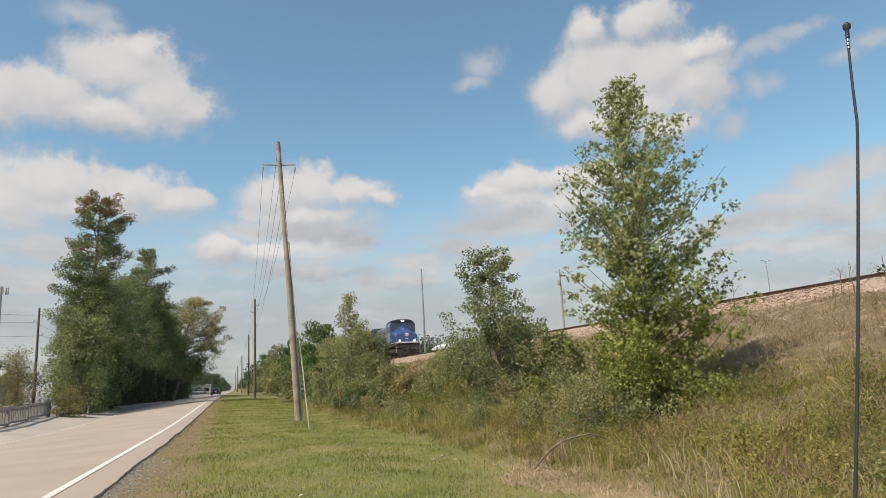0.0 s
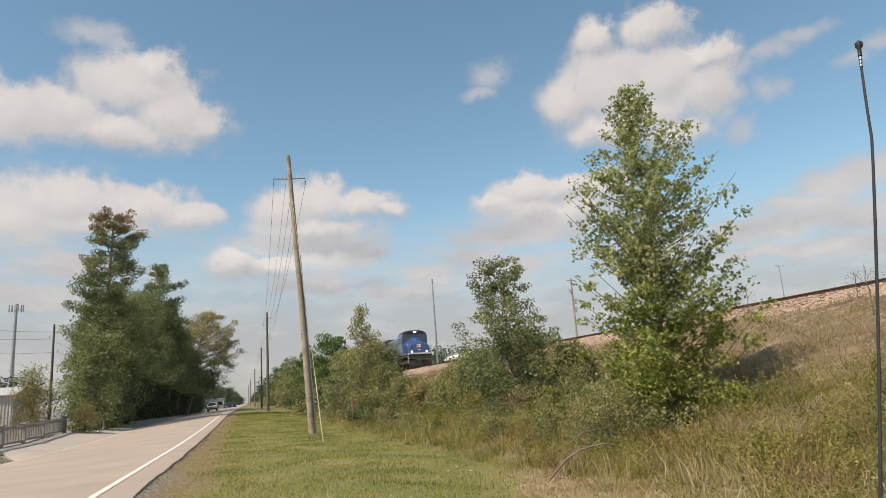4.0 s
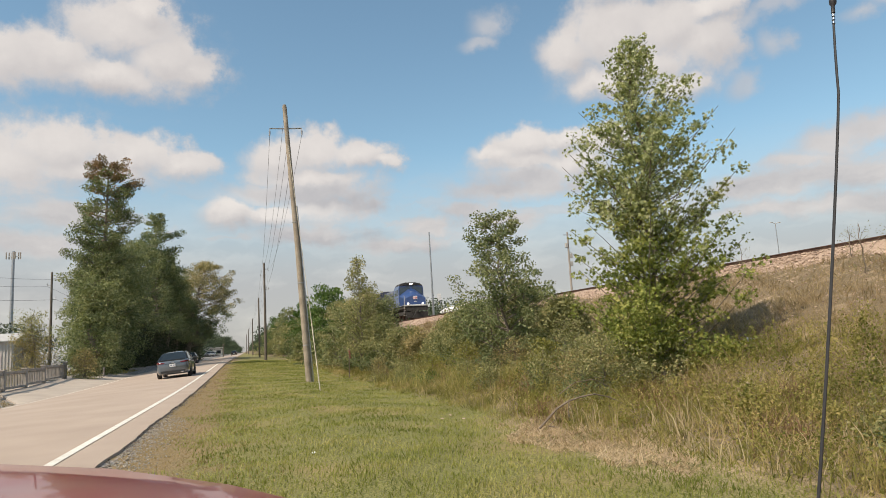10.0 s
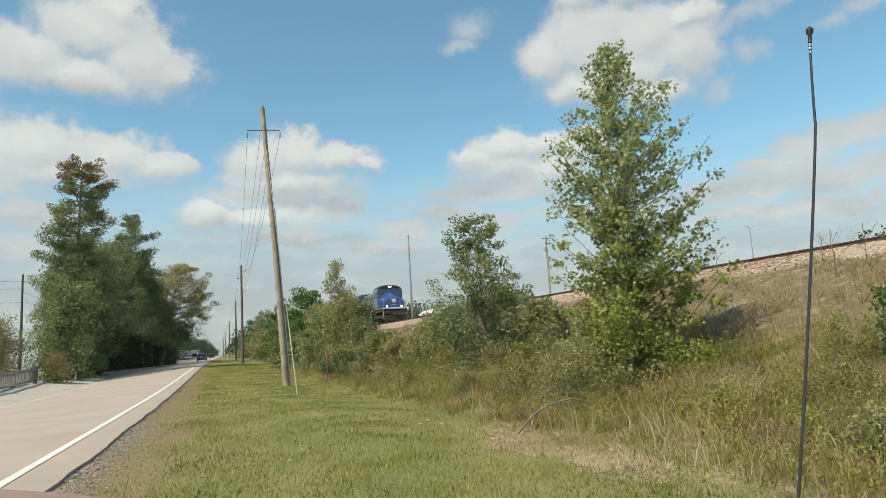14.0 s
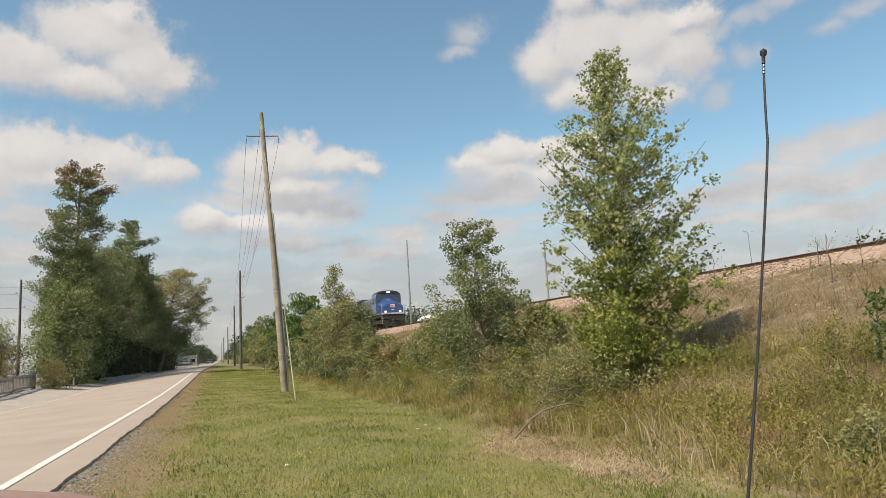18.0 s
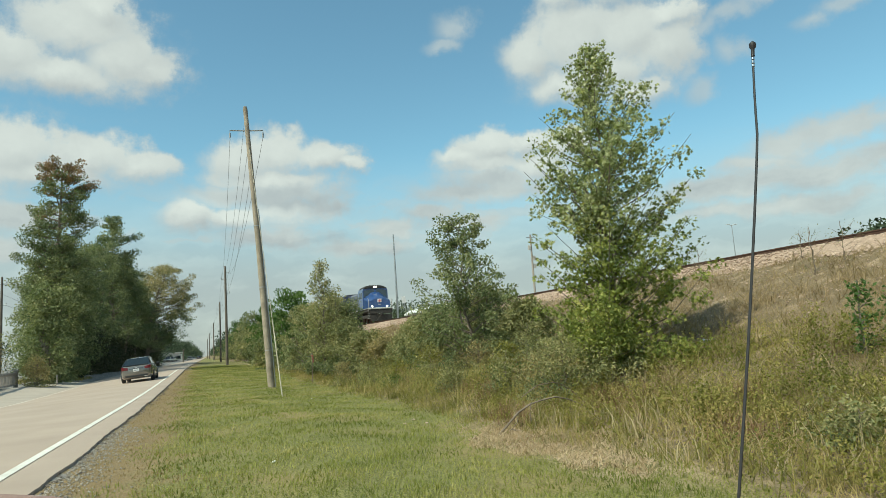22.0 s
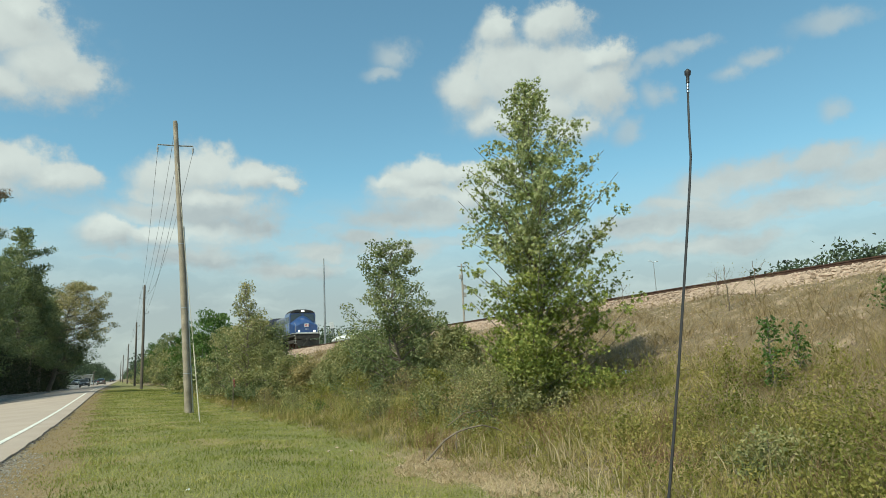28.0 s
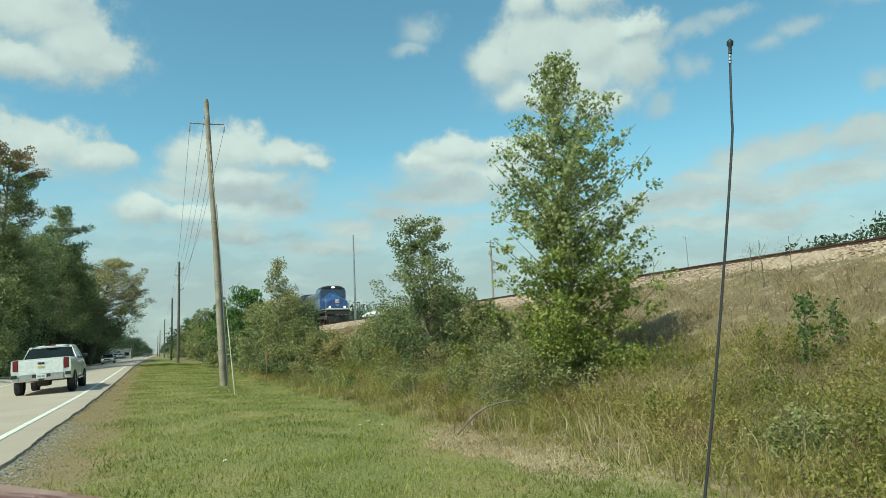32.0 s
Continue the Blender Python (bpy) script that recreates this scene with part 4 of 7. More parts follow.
plant("bramble", "olive brush tangled below the gum tree", "shrub", (6.95, 11.9), 1.25, [(0, 0.8), (0.5, 0.85), (1, 0.4)], 34, 4600, 0.056,
      [SCRUB, OAK], 13, start=0.0, clump=0.19, trunk=0.012, split=0.5, k=2, limb=0.3, inner=0.3)
BRUSH = [(6.9, 14.6, 0.85, 0.6, 0), (7.6, 16.0, 1.1, 0.7, 1), (6.6, 17.4, 0.7, 0.6, 0), (7.9, 18.6, 1.0, 0.7, 2), (6.7, 19.6, 0.75, 0.6, 0), (6.3, 22.2, 0.9, 0.7, 1),
         (5.9, 24.6, 0.85, 0.7, 0), (5.4, 27.2, 0.9, 0.6, 2), (7.6, 14.2, 1.2, 0.8, 0), (10.9, 16.2, 0.8, 0.7, 2),
         (9.6, 15.4, 1.0, 0.8, 0), (7.1, 13.2, 0.9, 0.7, 2), (9.0, 17.4, 1.3, 0.9, 0), (9.6, 19.2, 1.2, 0.9, 2), (7.3, 21.4, 1.1, 0.9, 1), (6.75, 5.3, 0.42, 0.40, 0)]
for i, (x, y, h, w, c) in enumerate(BRUSH):
    plant("brush", ("low olive brush at the foot of the bank", "low leafy green brush among the weeds", "low brown brush on the bank")[c], "shrub", (x, y), h,
          [(0, w), (0.5, w), (0.8, w * 0.7), (1, w * 0.3)], 24, 2200, 0.055, ([SCRUB, OAK], [WEEDLEAF, FRESH], [DRYLEAF, SCRUB])[c], 400 + i, start=0.0, clump=0.17, trunk=0.012, k=2,
          split=h * 0.45, group="brush on the bank", limb=0.3, inner=0.2)
plant("oak_bush", "dark-green young oak with an open, ragged crown", "tree", (8.25, 20.3), 5.35,
      [(0, 1.9), (0.2, 2.15), (0.42, 2.0), (0.58, 1.75), (0.72, 1.25), (0.86, 0.95), (0.94, 0.9), (1, 0.5)], 100, 17000, 0.095, [OAK, OAK], 21, start=0.03,
      clump=0.18, trunk=0.06, lean=(0.02, 0), climb=0.55, stems=3, split=2.2, k=4, limb=0.6, inner=0.35, flat=0.6)

# the thicket along the foot of the bank
SHRUBS = [  # azimuth, distance, height, width, crown: 0 scrub, 1 fresh green, 2 oak, 3 turning
    (24.0, 22.5, 2.4, 1.3, 0), (27.5, 19.0, 1.5, 1.1, 0), (21.2, 24.0, 2.1, 1.3, 2), (18.8, 25.5, 1.9, 1.1, 0),
    (16.7, 28.0, 1.25, 1.1, 0), (15.0, 29.0, 1.35, 1.1, 3), (13.3, 30.5, 1.9, 1.2, 0), (11.8, 32.5, 2.6, 1.4, 0),
    (10.75, 37.5, 4.2, 0.9, 0), (11.9, 36.0, 3.5, 0.8, 2), (17.9, 29.0, 1.75, 1.0, 0), (19.2, 27.0, 2.1, 1.0, 2), (14.1, 31.0, 1.7, 1.0, 3),
    (10.4, 36.0, 3.6, 1.7, 0), (9.3, 40.0, 3.9, 1.9, 2), (8.3, 45.0, 4.2, 2.1, 0), (7.2, 52.0, 6.0, 2.2, 1),
    (8.1, 58.0, 4.6, 2.4, 2), (6.1, 60.0, 4.2, 2.2, 2), (5.2, 70.0, 6.0, 2.2, 1), (4.5, 82.0, 4.6, 2.6, 0),
    (3.9, 96.0, 6.8, 2.7, 2), (3.4, 112.0, 5.2, 3.2, 0), (2.9, 132.0, 7.4, 3.2, 1), (2.4, 158.0, 6.0, 3.8, 2)]
for i, (az, y, h, w, c) in enumerate(SHRUBS):
    mats = ([SCRUB, OAK], [FRESH, OAK], [OAK, SCRUB], [DRYLEAF, SCRUB])[c]
    big = y > 50
    plant("shrub", ("tangled grey-green scrub at the foot of the bank", "leafy fresh-green young tree in the thicket",
                    "dark-green oak scrub in the thicket", "scrub bush turning brown and yellow")[c], "shrub", (az_at(az, y), y), h,
          [(0, w), (0.3, w * 1.05), (0.6, w * 0.9), (0.85, w * 0.55), (1, w * 0.2)], 36, 9500 if not big else 6000, 0.108 if not big else 0.22,
          mats, 40 + i, start=0.0, clump=0.27 if not big else 0.44, trunk=0.05, stems=4, split=h * 0.35, group="thicket along the railway bank", k=3, inner=0.5, flat=0.62)
plant("sapling", "thin-crowned sapling standing over the thicket", "tree", (az_at(9.75, 34.0), 34.0), 6.1, [(0, 1.1), (0.5, 1.05), (0.75, 0.75), (1, 0.2)],
      60, 5200, 0.11, [SCRUB], 81, start=0.25, clump=0.2, trunk=0.05, climb=0.9)
plant("sapling", "thin sapling with sparse leaves in the thicket", "tree", (az_at(11.0, 36.0), 36.0), 4.6, [(0, 0.9), (0.5, 0.9), (1, 0.2)],
      30, 1500, 0.10, [SCRUB], 82, start=0.2, clump=0.2, trunk=0.04, climb=0.9)
for at, h, w, n, seed in (((9.5, 7.2), 1.25, 0.20, 420, 91), ((10.3, 7.3), 0.8, 0.15, 220, 92), ((12.9, 7.1), 0.85, 0.35, 420, 93)):
    plant("weed_sapling", "broad-leaved green weed growing on the bank", "weed", at, h, [(0, w * 0.5), (0.5, w), (1, w * 0.5)], 16, n, 0.075, [FRESH], seed,
          start=0.1, clump=0.085, trunk=0.015, climb=0.9)
for at, h, seed in (((14.7, 12.3), 1.3, 101), ((15.6, 12.1), 1.1, 102), ((16.6, 18.5), 1.0, 103), ((16.8, 22.0), 0.9, 104), ((16.9, 14.5), 0.9, 105)):
    plant("dry_weed", "thin dry weed near the top of the bank", "weed", at, h, [(0, 0.2), (0.6, 0.5), (1, 0.3)], 9, 110, 0.04, [SCRUB], seed,
          start=0.1, clump=0.12, trunk=0.010, climb=0.9, bark=TWIG, limb=0.4)

# the wood across the road
pine("tall_pine", "tall pine with layered boughs and a russet dying top", (-12.0, 62.0), 18.4,
     [(0, 0.8), (0.12, 1.7), (0.3, 2.3), (0.45, 2.7), (0.56, 3.1), (0.68, 3.2), (0.8, 2.7), (0.9, 2.1), (1.0, 0.9)], 100, 4, 32000, 0.18, [WOODLEAF, RUSSET, WOODLEAF], 131,
     start=0.10, lean=(0.06, 0), trunk=0.32, split=16.0, pad=0.66)
LEFT = [  # place, height, width, crown: 0 to the ground, 1 high over dark undergrowth
    (-10.9, 56.5, 7.4, 1.3, 0), (-10.9, 61.0, 10.0, 1.6, 0), (-10.6, 66.0, 9.0, 1.5, 0), (-12.2, 66.5, 12.0, 2.5, 1), (-11.9, 73.0, 12.8, 2.8, 1),
    (-11.7, 80.0, 14.0, 3.0, 1), (-11.4, 88.0, 15.4, 3.1, 1), (-9.9, 102.0, 14.2, 2.8, 1), (-9.7, 110.0, 14.0, 2.9, 1), (-11.3, 97.0, 16.0, 3.2, 1),
    (-11.2, 106.0, 16.2, 3.3, 1), (-11.2, 115.0, 15.4, 3.4, 1), (-10.9, 123.0, 14.5, 3.6, 1), (-11.6, 134.0, 14.5, 4.0, 1),
    # next four: mostly hidden trees, added to throw shade on the undergrowth
    (-14.0, 69.0, 9.0, 2.0, 0), (-14.4, 77.0, 10.0, 2.2, 0), (-16.0, 95.0, 11.0, 3.0, 0), (-16.0, 114.0, 11.0, 3.2, 0),
    (-16.0, 86.0, 10.0, 3.0, 0), (-17.0, 104.0, 11.0, 3.6, 0), (-13.6, 146.0, 13.0, 4.0, 1), (-14.2, 158.0, 12.0, 4.0, 1)]
for i, (x, y, h, w, c) in enumerate(LEFT):
    plant("wood_tree", ("broad green tree hung with creepers", "green tree of the wood, its boughs over the road edge")[c], "tree",
          (x, y), h, [(0, w * 0.75), (0.15, w), (0.45, w * 1.1), (0.7, w * 1.0), (0.88, w * 0.75), (1, w * 0.35)], 44, 12000,
          0.15 + 0.0008 * y, [(CREEPER, WOODLEAF)[c]], 140 + i, start=(0.02, 0.27)[c], clump=0.60, trunk=0.24, group="wood across the road", k=2, inner=0.55, flat=0.6)
pine("open_pine", "second pine with a high open crown above the wood", (-11.2, 98.0), 21.0,
     [(0.4, 1.2), (0.55, 2.6), (0.7, 3.1), (0.82, 3.0), (0.92, 2.1), (1.0, 0.8)], 40, 4, 10000, 0.27, [WOODLEAF, WOODLEAF], 139, start=0.48, lean=(0.0, 0), trunk=0.26, split=30.0, pad=0.85)
# fills the shaded hollow below the boughs; its darkness is in the leaf colour
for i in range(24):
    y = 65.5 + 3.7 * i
    plant("undergrowth", "undergrowth below the wood, its leaves coloured near black for shade", "shrub", (-11.6 - 0.25 * (i % 3) + 0.030 * (y - 65), y), 4.8, [(0, 1.2), (0.4, 1.5), (0.8, 1.4), (1, 0.8)], 30, 2600, 0.25,
          [SHADELEAF], 300 + i, start=0.0, clump=0.45, trunk=0.06, stems=3, group="undergrowth of the wood")
plant("turning_tree", "broad tree with brown, thinning leaves over the road", "tree", (-9.0, 117.0), 16.8,
      [(0, 1.5), (0.22, 4.4), (0.38, 6.6), (0.6, 7.0), (0.8, 5.6), (0.92, 3.8), (1, 2.0)], 120, 24000, 0.27, [TURNLEAF, WOODLEAF], 171, start=0.24, clump=0.62, trunk=0.34,
      lean=(0.20, 0), split=8.5, k=3, climb=0.5, inner=0.5, flat=0.6)
plant("yellowing_bush", "bush with yellow-green leaves behind the railing", "shrub", (-13.3, 50.0), 4.6, [(0, 0.9), (0.4, 1.3), (0.8, 1.1), (1, 0.5)], 46, 6500, 0.105,
      [SCRUB, DRYLEAF], 181, start=0.1, clump=0.32, trunk=0.08, stems=3, split=3.0)
plant("brown_bush", "low brown bush at the end of the railing", "shrub", (-10.5, 51.6), 2.1, [(0, 1.0), (0.5, 0.95), (0.8, 0.7), (1, 0.3)], 40, 3600, 0.10,
      [DRYLEAF, SCRUB], 183, start=0.0, clump=0.26, trunk=0.05, stems=4, split=0.6)


def far_woods(name, rows, leaf, seed, material, label):
    """Distant woods as many small clumps: rows of (x, y, height, spread, count)."""
    rng = np.random.default_rng(seed)
    P = []
    for x, y, h, w, n in rows:
        z0 = land_at(x, y)
        lobes = rng.normal(0, 1, (9, 3)) * (w * 0.45, w * 0.45, h * 0.12) + (x, y, z0 + h * 0.68)
        own = lobes[rng.integers(0, 9, n)]
        p = own + rng.normal(0, 1, (n, 3)) * (w * 0.22, w * 0.22, h * 0.12)
        low = rng.random(n) < 0.3
        p[low] = np.array([x, y, z0]) + rng.normal(0, 1, (int(low.sum()), 3)) * (w * 0.5, w * 0.5, 0) + np.abs(rng.normal(0, h * 0.25, (int(low.sum()), 1))) * (0, 0, 1)
        p[:, 2] = np.maximum(np.where(p[:, 2] > z0 + h, 2 * (z0 + h) - p[:, 2], p[:, 2]), z0 + 0.2)
        P.append(p)
    V, F = leaf_arrays(np.concatenate(P), leaf, rng)
    tagged(stuff_mesh(name, V, F, material), label, "woods", kind="stuff")


rr = random.Random(4)
far_woods("far_woods", [(line_x(y) - 15.5 + min(0.02 * (y - 165), 4.5) - rr.uniform(0, 6), y, rr.uniform(10, 14.5), 5, 620) for y in list(range(165, 600, 13)) + list(range(600, 1600, 25))], 0.9, 5, FARLEAF, "row of trees along the road into the distance")
far_woods("far_woods", [(line_x(y) + 10.0 + rr.uniform(0, 5), y, rr.uniform(6, 8.5), 5, 620) for y in list(range(176, 520, 14)) + list(range(520, 1500, 30))], 0.8, 6, FARLEAF, "thicket along the track into the distance")
far_woods("far_woods", [(30 + 4 * i + rr.uniform(-4, 4), 190 + rr.uniform(-30, 60), rr.uniform(11.5, 14), 8, 1500) for i in range(22)], 0.65, 7, FARLEAF, "woods beyond the railway")
far_woods("far_woods", [(125 * math.sin(radians(a)), 125 * math.cos(radians(a)), h, 5.0, 2600) for a, h in ((54, 15.2), (55.5, 15.8), (57, 16.4), (58.6, 18.6), (60.2, 17.4), (62, 17.2), (64, 18), (66.5, 17), (69, 18))], 0.72, 8, FARLEAF, "wooded rise seen over the railway bank")
far_woods("far_woods", [(-40 - 9 * i, 150 + rr.uniform(-20, 40), rr.uniform(5, 8), 9, 1800) for i in range(14)], 0.5, 9, FARLEAF, "woods beyond the yard across the road")


def blades(P, h, w, rng, droop=0.5):
    """Curved grass blades: five corners, three triangles each."""
    n = len(P)
    a = rng.uniform(0, 6.28, n)
    side = np.stack([np.cos(a), np.sin(a), np.zeros(n)], 1) * (w / 2)[:, None]
    b = rng.uniform(0, 6.28, n)
    out = np.stack([np.cos(b), np.sin(b), np.zeros(n)], 1) * (h * rng.uniform(0.05, droop, n))[:, None]
    up = np.stack([np.zeros(n), np.zeros(n), h], 1)
    mid, tip = P + up * 0.6 + out * 0.35, P + up + out
    V = np.stack([P - side, P + side, mid - side * 0.7, mid + side * 0.7, tip], 1).reshape(-1, 3)
    F = (np.array([(0, 1, 3), (0, 3, 2), (2, 3, 4)])[None] + (np.arange(n) * 5)[:, None, None]).reshape(-1, 3)
    return V, F


def sow(n, x0, x1, y0, y1, power, rng):
    x, y = rng.uniform(x0, x1, n), y0 + (y1 - y0) * rng.random(n) ** power
    return x, y, land(x, y)


def build_grass():
    rng = np.random.default_rng(77)
    x, y, z = sow(190000, -1.3, 6.2, 3.5, 75, 2.6, rng)
    tuft = wave(x * 2.0, y * 2.0, 1.0)
    keep = (x + 0.5 * wave(x, y, 1.3) > -1.05 + 0.8 * rng.random(len(x))) & (x < 5.3 + 0.6 * wave(x, y, 0.6)) & (rng.random(len(x)) < 0.65 + 0.3 * tuft)
    keep &= ~((np.hypot((x - 4.9) / 0.8, (y - 9.2) / 2.4) < 1.0 + 0.5 * wave(x, y, 1.7)) & (rng.random(len(x)) < 0.8))
    x, y, z = x[keep], y[keep], z[keep]
    h = rng.uniform(0.025, 0.07, len(x)) * (1 + 0.3 * wave(x, y, 1.1))
    V, F = blades(np.stack([x, y, z - 0.005], 1), h, rng.uniform(0.005, 0.010, len(x)) * (1 + y / 14), rng, 1.1)
    tagged(stuff_mesh("mown_grass", V, F, BLADE), "short mown green grass on the verge", "grass", kind="stuff")
    x, y, z = sow(52000, -1.8, 1.4, 3.5, 60, 2.3, rng)
    keep = x + 0.5 * wave(x, y, 1.3) < 0.9 * rng.random(len(x)) - 0.4
    keep &= x > line_x(y) + 0.66 + 0.22 * rng.random(len(x)) * (y < 15)
    x, y, z = x[keep], y[keep], z[keep]
    V, F = blades(np.stack([x, y, z - 0.005], 1), rng.uniform(0.010, 0.036, len(x)), rng.uniform(0.004, 0.009, len(x)) * (1 + y / 18), rng, 1.9)
    tagged(stuff_mesh("dry_grass", V, F, DRYBLADE), "dry brown grass along the road edge", "grass", kind="stuff")
    x, y, z = sow(24000, 3.0, 6.2, 5.5, 13.5, 1.0, rng)
    keep = np.hypot((x - 4.9) / 0.8, (y - 9.2) / 2.4) < 1.0 + 0.5 * wave(x, y, 1.7)
    x, y, z = x[keep], y[keep], z[keep]
    V, F = blades(np.stack([x, y, z + 0.01], 1), rng.uniform(0.02, 0.09, len(x)), rng.uniform(0.006, 0.014, len(x)), rng, 4.0)
    tagged(stuff_mesh("cut_straw", V, F, CUTSTRAW), "pale cut straw lying in the swale", "straw", kind="stuff")
    # rank growth on the bank: a low tangle, then standing tussocks
    x, y, z = sow(250000, 4.9, 17.9, 2.5, 62, 1.75, rng)
    w1, w2 = wave(x, y, 0.55), wave(x + 5, y - 3, 1.6)
    keep = (x > 5.2 + 0.7 * w1 - 0.02 * y) & (rng.random(len(x)) < 0.62 + 0.38 * w2) & (rng.random(len(x)) < np.interp(x, [5, 9, 13, 16.8, 17.9], [1, 1, 0.85, 0.65, 0.15]))
    x, y, z, w1, w2 = x[keep], y[keep], z[keep], w1[keep], w2[keep]
    h = np.clip(rng.gamma(4.0, 0.25, len(x)) * np.interp(x, [5, 6.5, 9, 13, 17], [0.10, 0.21, 0.22, 0.16, 0.11]) * (1 + 0.35 * w1) * (0.45 + 1.0 * smooth01(0.5 + wave(x + 7, y, 2.6))), 0.03, 0.6)
    V, F = blades(np.stack([x, y, z - 0.01], 1), h, rng.uniform(0.005, 0.012, len(x)) * (1 + y / 26), rng, 2.2)
    high = x + 2.2 * w1 + 1.7 * w2 + rng.normal(0, 0.9, len(x)) > 8.3
    for pick, mat, name, label in ((~high, WEED, "low_weeds", "low tangled olive and tan weeds at the foot of the bank"),
                                   (high, BANKGRASS, "dry_bank_weeds", "dry brown grass and weeds on the upper bank")):
        VV = V.reshape(-1, 5, 3)[pick].reshape(-1, 3)
        tagged(stuff_mesh(name, VV, F[:3 * int(pick.sum())], mat), label, "weeds", kind="stuff")
    cx, cy, _ = sow(380, 5.4, 11.5, 3.0, 50, 1.3, rng)
    n = rng.integers(18, 60, len(cx))
    own = np.repeat(np.arange(len(cx)), n)
    r = np.abs(rng.normal(0, 0.22, len(own)))
    a = rng.uniform(0, 6.28, len(own))
    x, y = cx[own] + r * np.cos(a), cy[own] + r * np.sin(a)
    tall = (rng.uniform(0.2, 0.5, len(cx)) * np.interp(cx, [5, 9, 14], [1.0, 0.8, 0.4]))[own]
    V, F = blades(np.stack([x, y, land(x, y) - 0.01], 1), tall * rng.uniform(0.4, 1.2, len(own)), rng.uniform(0.005, 0.011, len(own)) * (1 + y / 26), rng, 1.2)
    tagged(stuff_mesh("weed_tussocks", V, F, WEED), "loose tufts of taller weeds on the bank", "weeds", kind="stuff")
    # a pale green stand of tall grass before the thicket
    x, y = rng.uniform(5.0, 8.0, 4200), rng.uniform(17.5, 27.0, 4200)
    keep = (wave(x, y, 1.3) > 0.0) & (np.abs(x - 9.2 + 0.13 * y) < 0.7)
    x, y = x[keep], y[keep]
    V, F = blades(np.stack([x, y, land(x, y)], 1), rng.uniform(0.3, 0.7, len(x)), rng.uniform(0.014, 0.030, len(x)), rng, 0.5)
    tagged(stuff_mesh("tall_grass", V, F, PALEGRASS), "pale green stand of tall grass before the thicket", "grass", kind="stuff")
    # leafy clumps among them
    cx, cy, _ = sow(340, 5.6, 10.0, 3.0, 45, 1.4, rng)
    own = np.repeat(np.arange(len(cx)), 150)
    sz = rng.uniform(0.12, 0.36, len(cx))[own]
    P = np.stack([cx[own], cy[own], land(cx, cy)[own] + 0.10], 1) + rng.normal(0, 1, (len(own), 3)) * sz[:, None] * (1, 1, 0.55)
    P[:, 2] = np.maximum(P[:, 2], land(P[:, 0], P[:, 1]) + 0.02)
    V, F = leaf_arrays(P, 0.048, rng)
    tagged(stuff_mesh("weed_clumps", V, F, WEEDLEAF), "small-leaved yellow-green weed clumps on the bank", "weeds", kind="stuff")
    n = 2600
    x, y = rng.uniform(5.2, 9.5, n), rng.uniform(3.5, 24, n)
    keep = wave(x * 1.3, y, 1.4) > 0.05
    x, y = x[keep], y[keep]
    V, F = blades(np.stack([x, y, land(x, y)], 1), rng.uniform(0.15, 0.5, len(x)), rng.uniform(0.005, 0.012, len(x)), rng, 1.8)
    tagged(stuff_mesh("bleached_stalks", V, F, STALK), "bleached broken grass stalks at the foot of the bank", "stalks", kind="stuff")
    x, y = rng.uniform(5.3, 6.6, 420), rng.uniform(4.6, 11.5, 420)
    keep = wave(x * 2.0, y * 1.4, 1.0) > 0.1
    x, y = x[keep], y[keep]
    V, F = blades(np.stack([x, y, land(x, y)], 1), rng.uniform(0.22, 0.5, len(x)), rng.uniform(0.010, 0.020, len(x)), rng, 0.5)
    tagged(stuff_mesh("bleached_stalks", V, F, STALK), "upright bleached stalks along the edge of the mown grass", "stalks", kind="stuff")
    # small broad leaves among the weeds
    x, y, z = sow(90000, 5.2, 13.5, 3, 40, 1.6, rng)
    keep = (wave(x, y + 4, 0.8) > -0.05) & (x < 8.3 + 2.2 * rng.random(len(x)))
    x, y, z = x[keep], y[keep], z[keep]
    P = np.stack([x, y, z + rng.uniform(0.03, 0.32, len(x))], 1)
    V, F = leaf_arrays(P, 0.042, rng, flat=0.3)
    tagged(stuff_mesh("weed_leaves", V, F, WEEDLEAF), "low broad-leaved weeds covering the bank", "weeds", kind="stuff")
    # dead brown weeds in patches along the foot of the bank
    cx, cy, _ = sow(46, 5.5, 9.0, 4.0, 30, 1.2, rng)
    own = np.repeat(np.arange(len(cx)), 170)
    r = np.abs(rng.normal(0, 0.30, len(own)))
    a = rng.uniform(0, 6.28, len(own))
    x, y = cx[own] + r * np.cos(a), cy[own] + r * np.sin(a)
    V, F = blades(np.stack([x, y, land(x, y) - 0.01], 1), rng.uniform(0.12, 0.46, len(x)), rng.uniform(0.006, 0.014, len(x)), rng, 1.0)
    tagged(stuff_mesh("dead_weeds", V, F, DEADWEED), "dead reddish-brown weeds at the foot of the bank", "weeds", kind="stuff")
    # stemmy green weeds standing out of the tangle
    cx, cy, _ = sow(140, 6.2, 10.2, 3.2, 30, 1.3, rng)
    n = rng.integers(5, 14, len(cx))
    own = np.repeat(np.arange(len(cx)), n)
    sx, sy = cx[own] + rng.normal(0, 0.16, len(own)), cy[own] + rng.normal(0, 0.16, len(own))
    top = rng.uniform(0.35, 0.75, len(own))
    k = 22
    u = np.tile(np.linspace(0.15, 1, k), len(own))
    far = np.repeat(top, k)
    P = np.stack([np.repeat(sx, k), np.repeat(sy, k), np.repeat(land(sx, sy), k) + u * far], 1) + rng.normal(0, 0.035, (len(u), 3)) * (1.2 - 0.7 * u)[:, None]
    V, F = leaf_arrays(P, 0.050, rng)
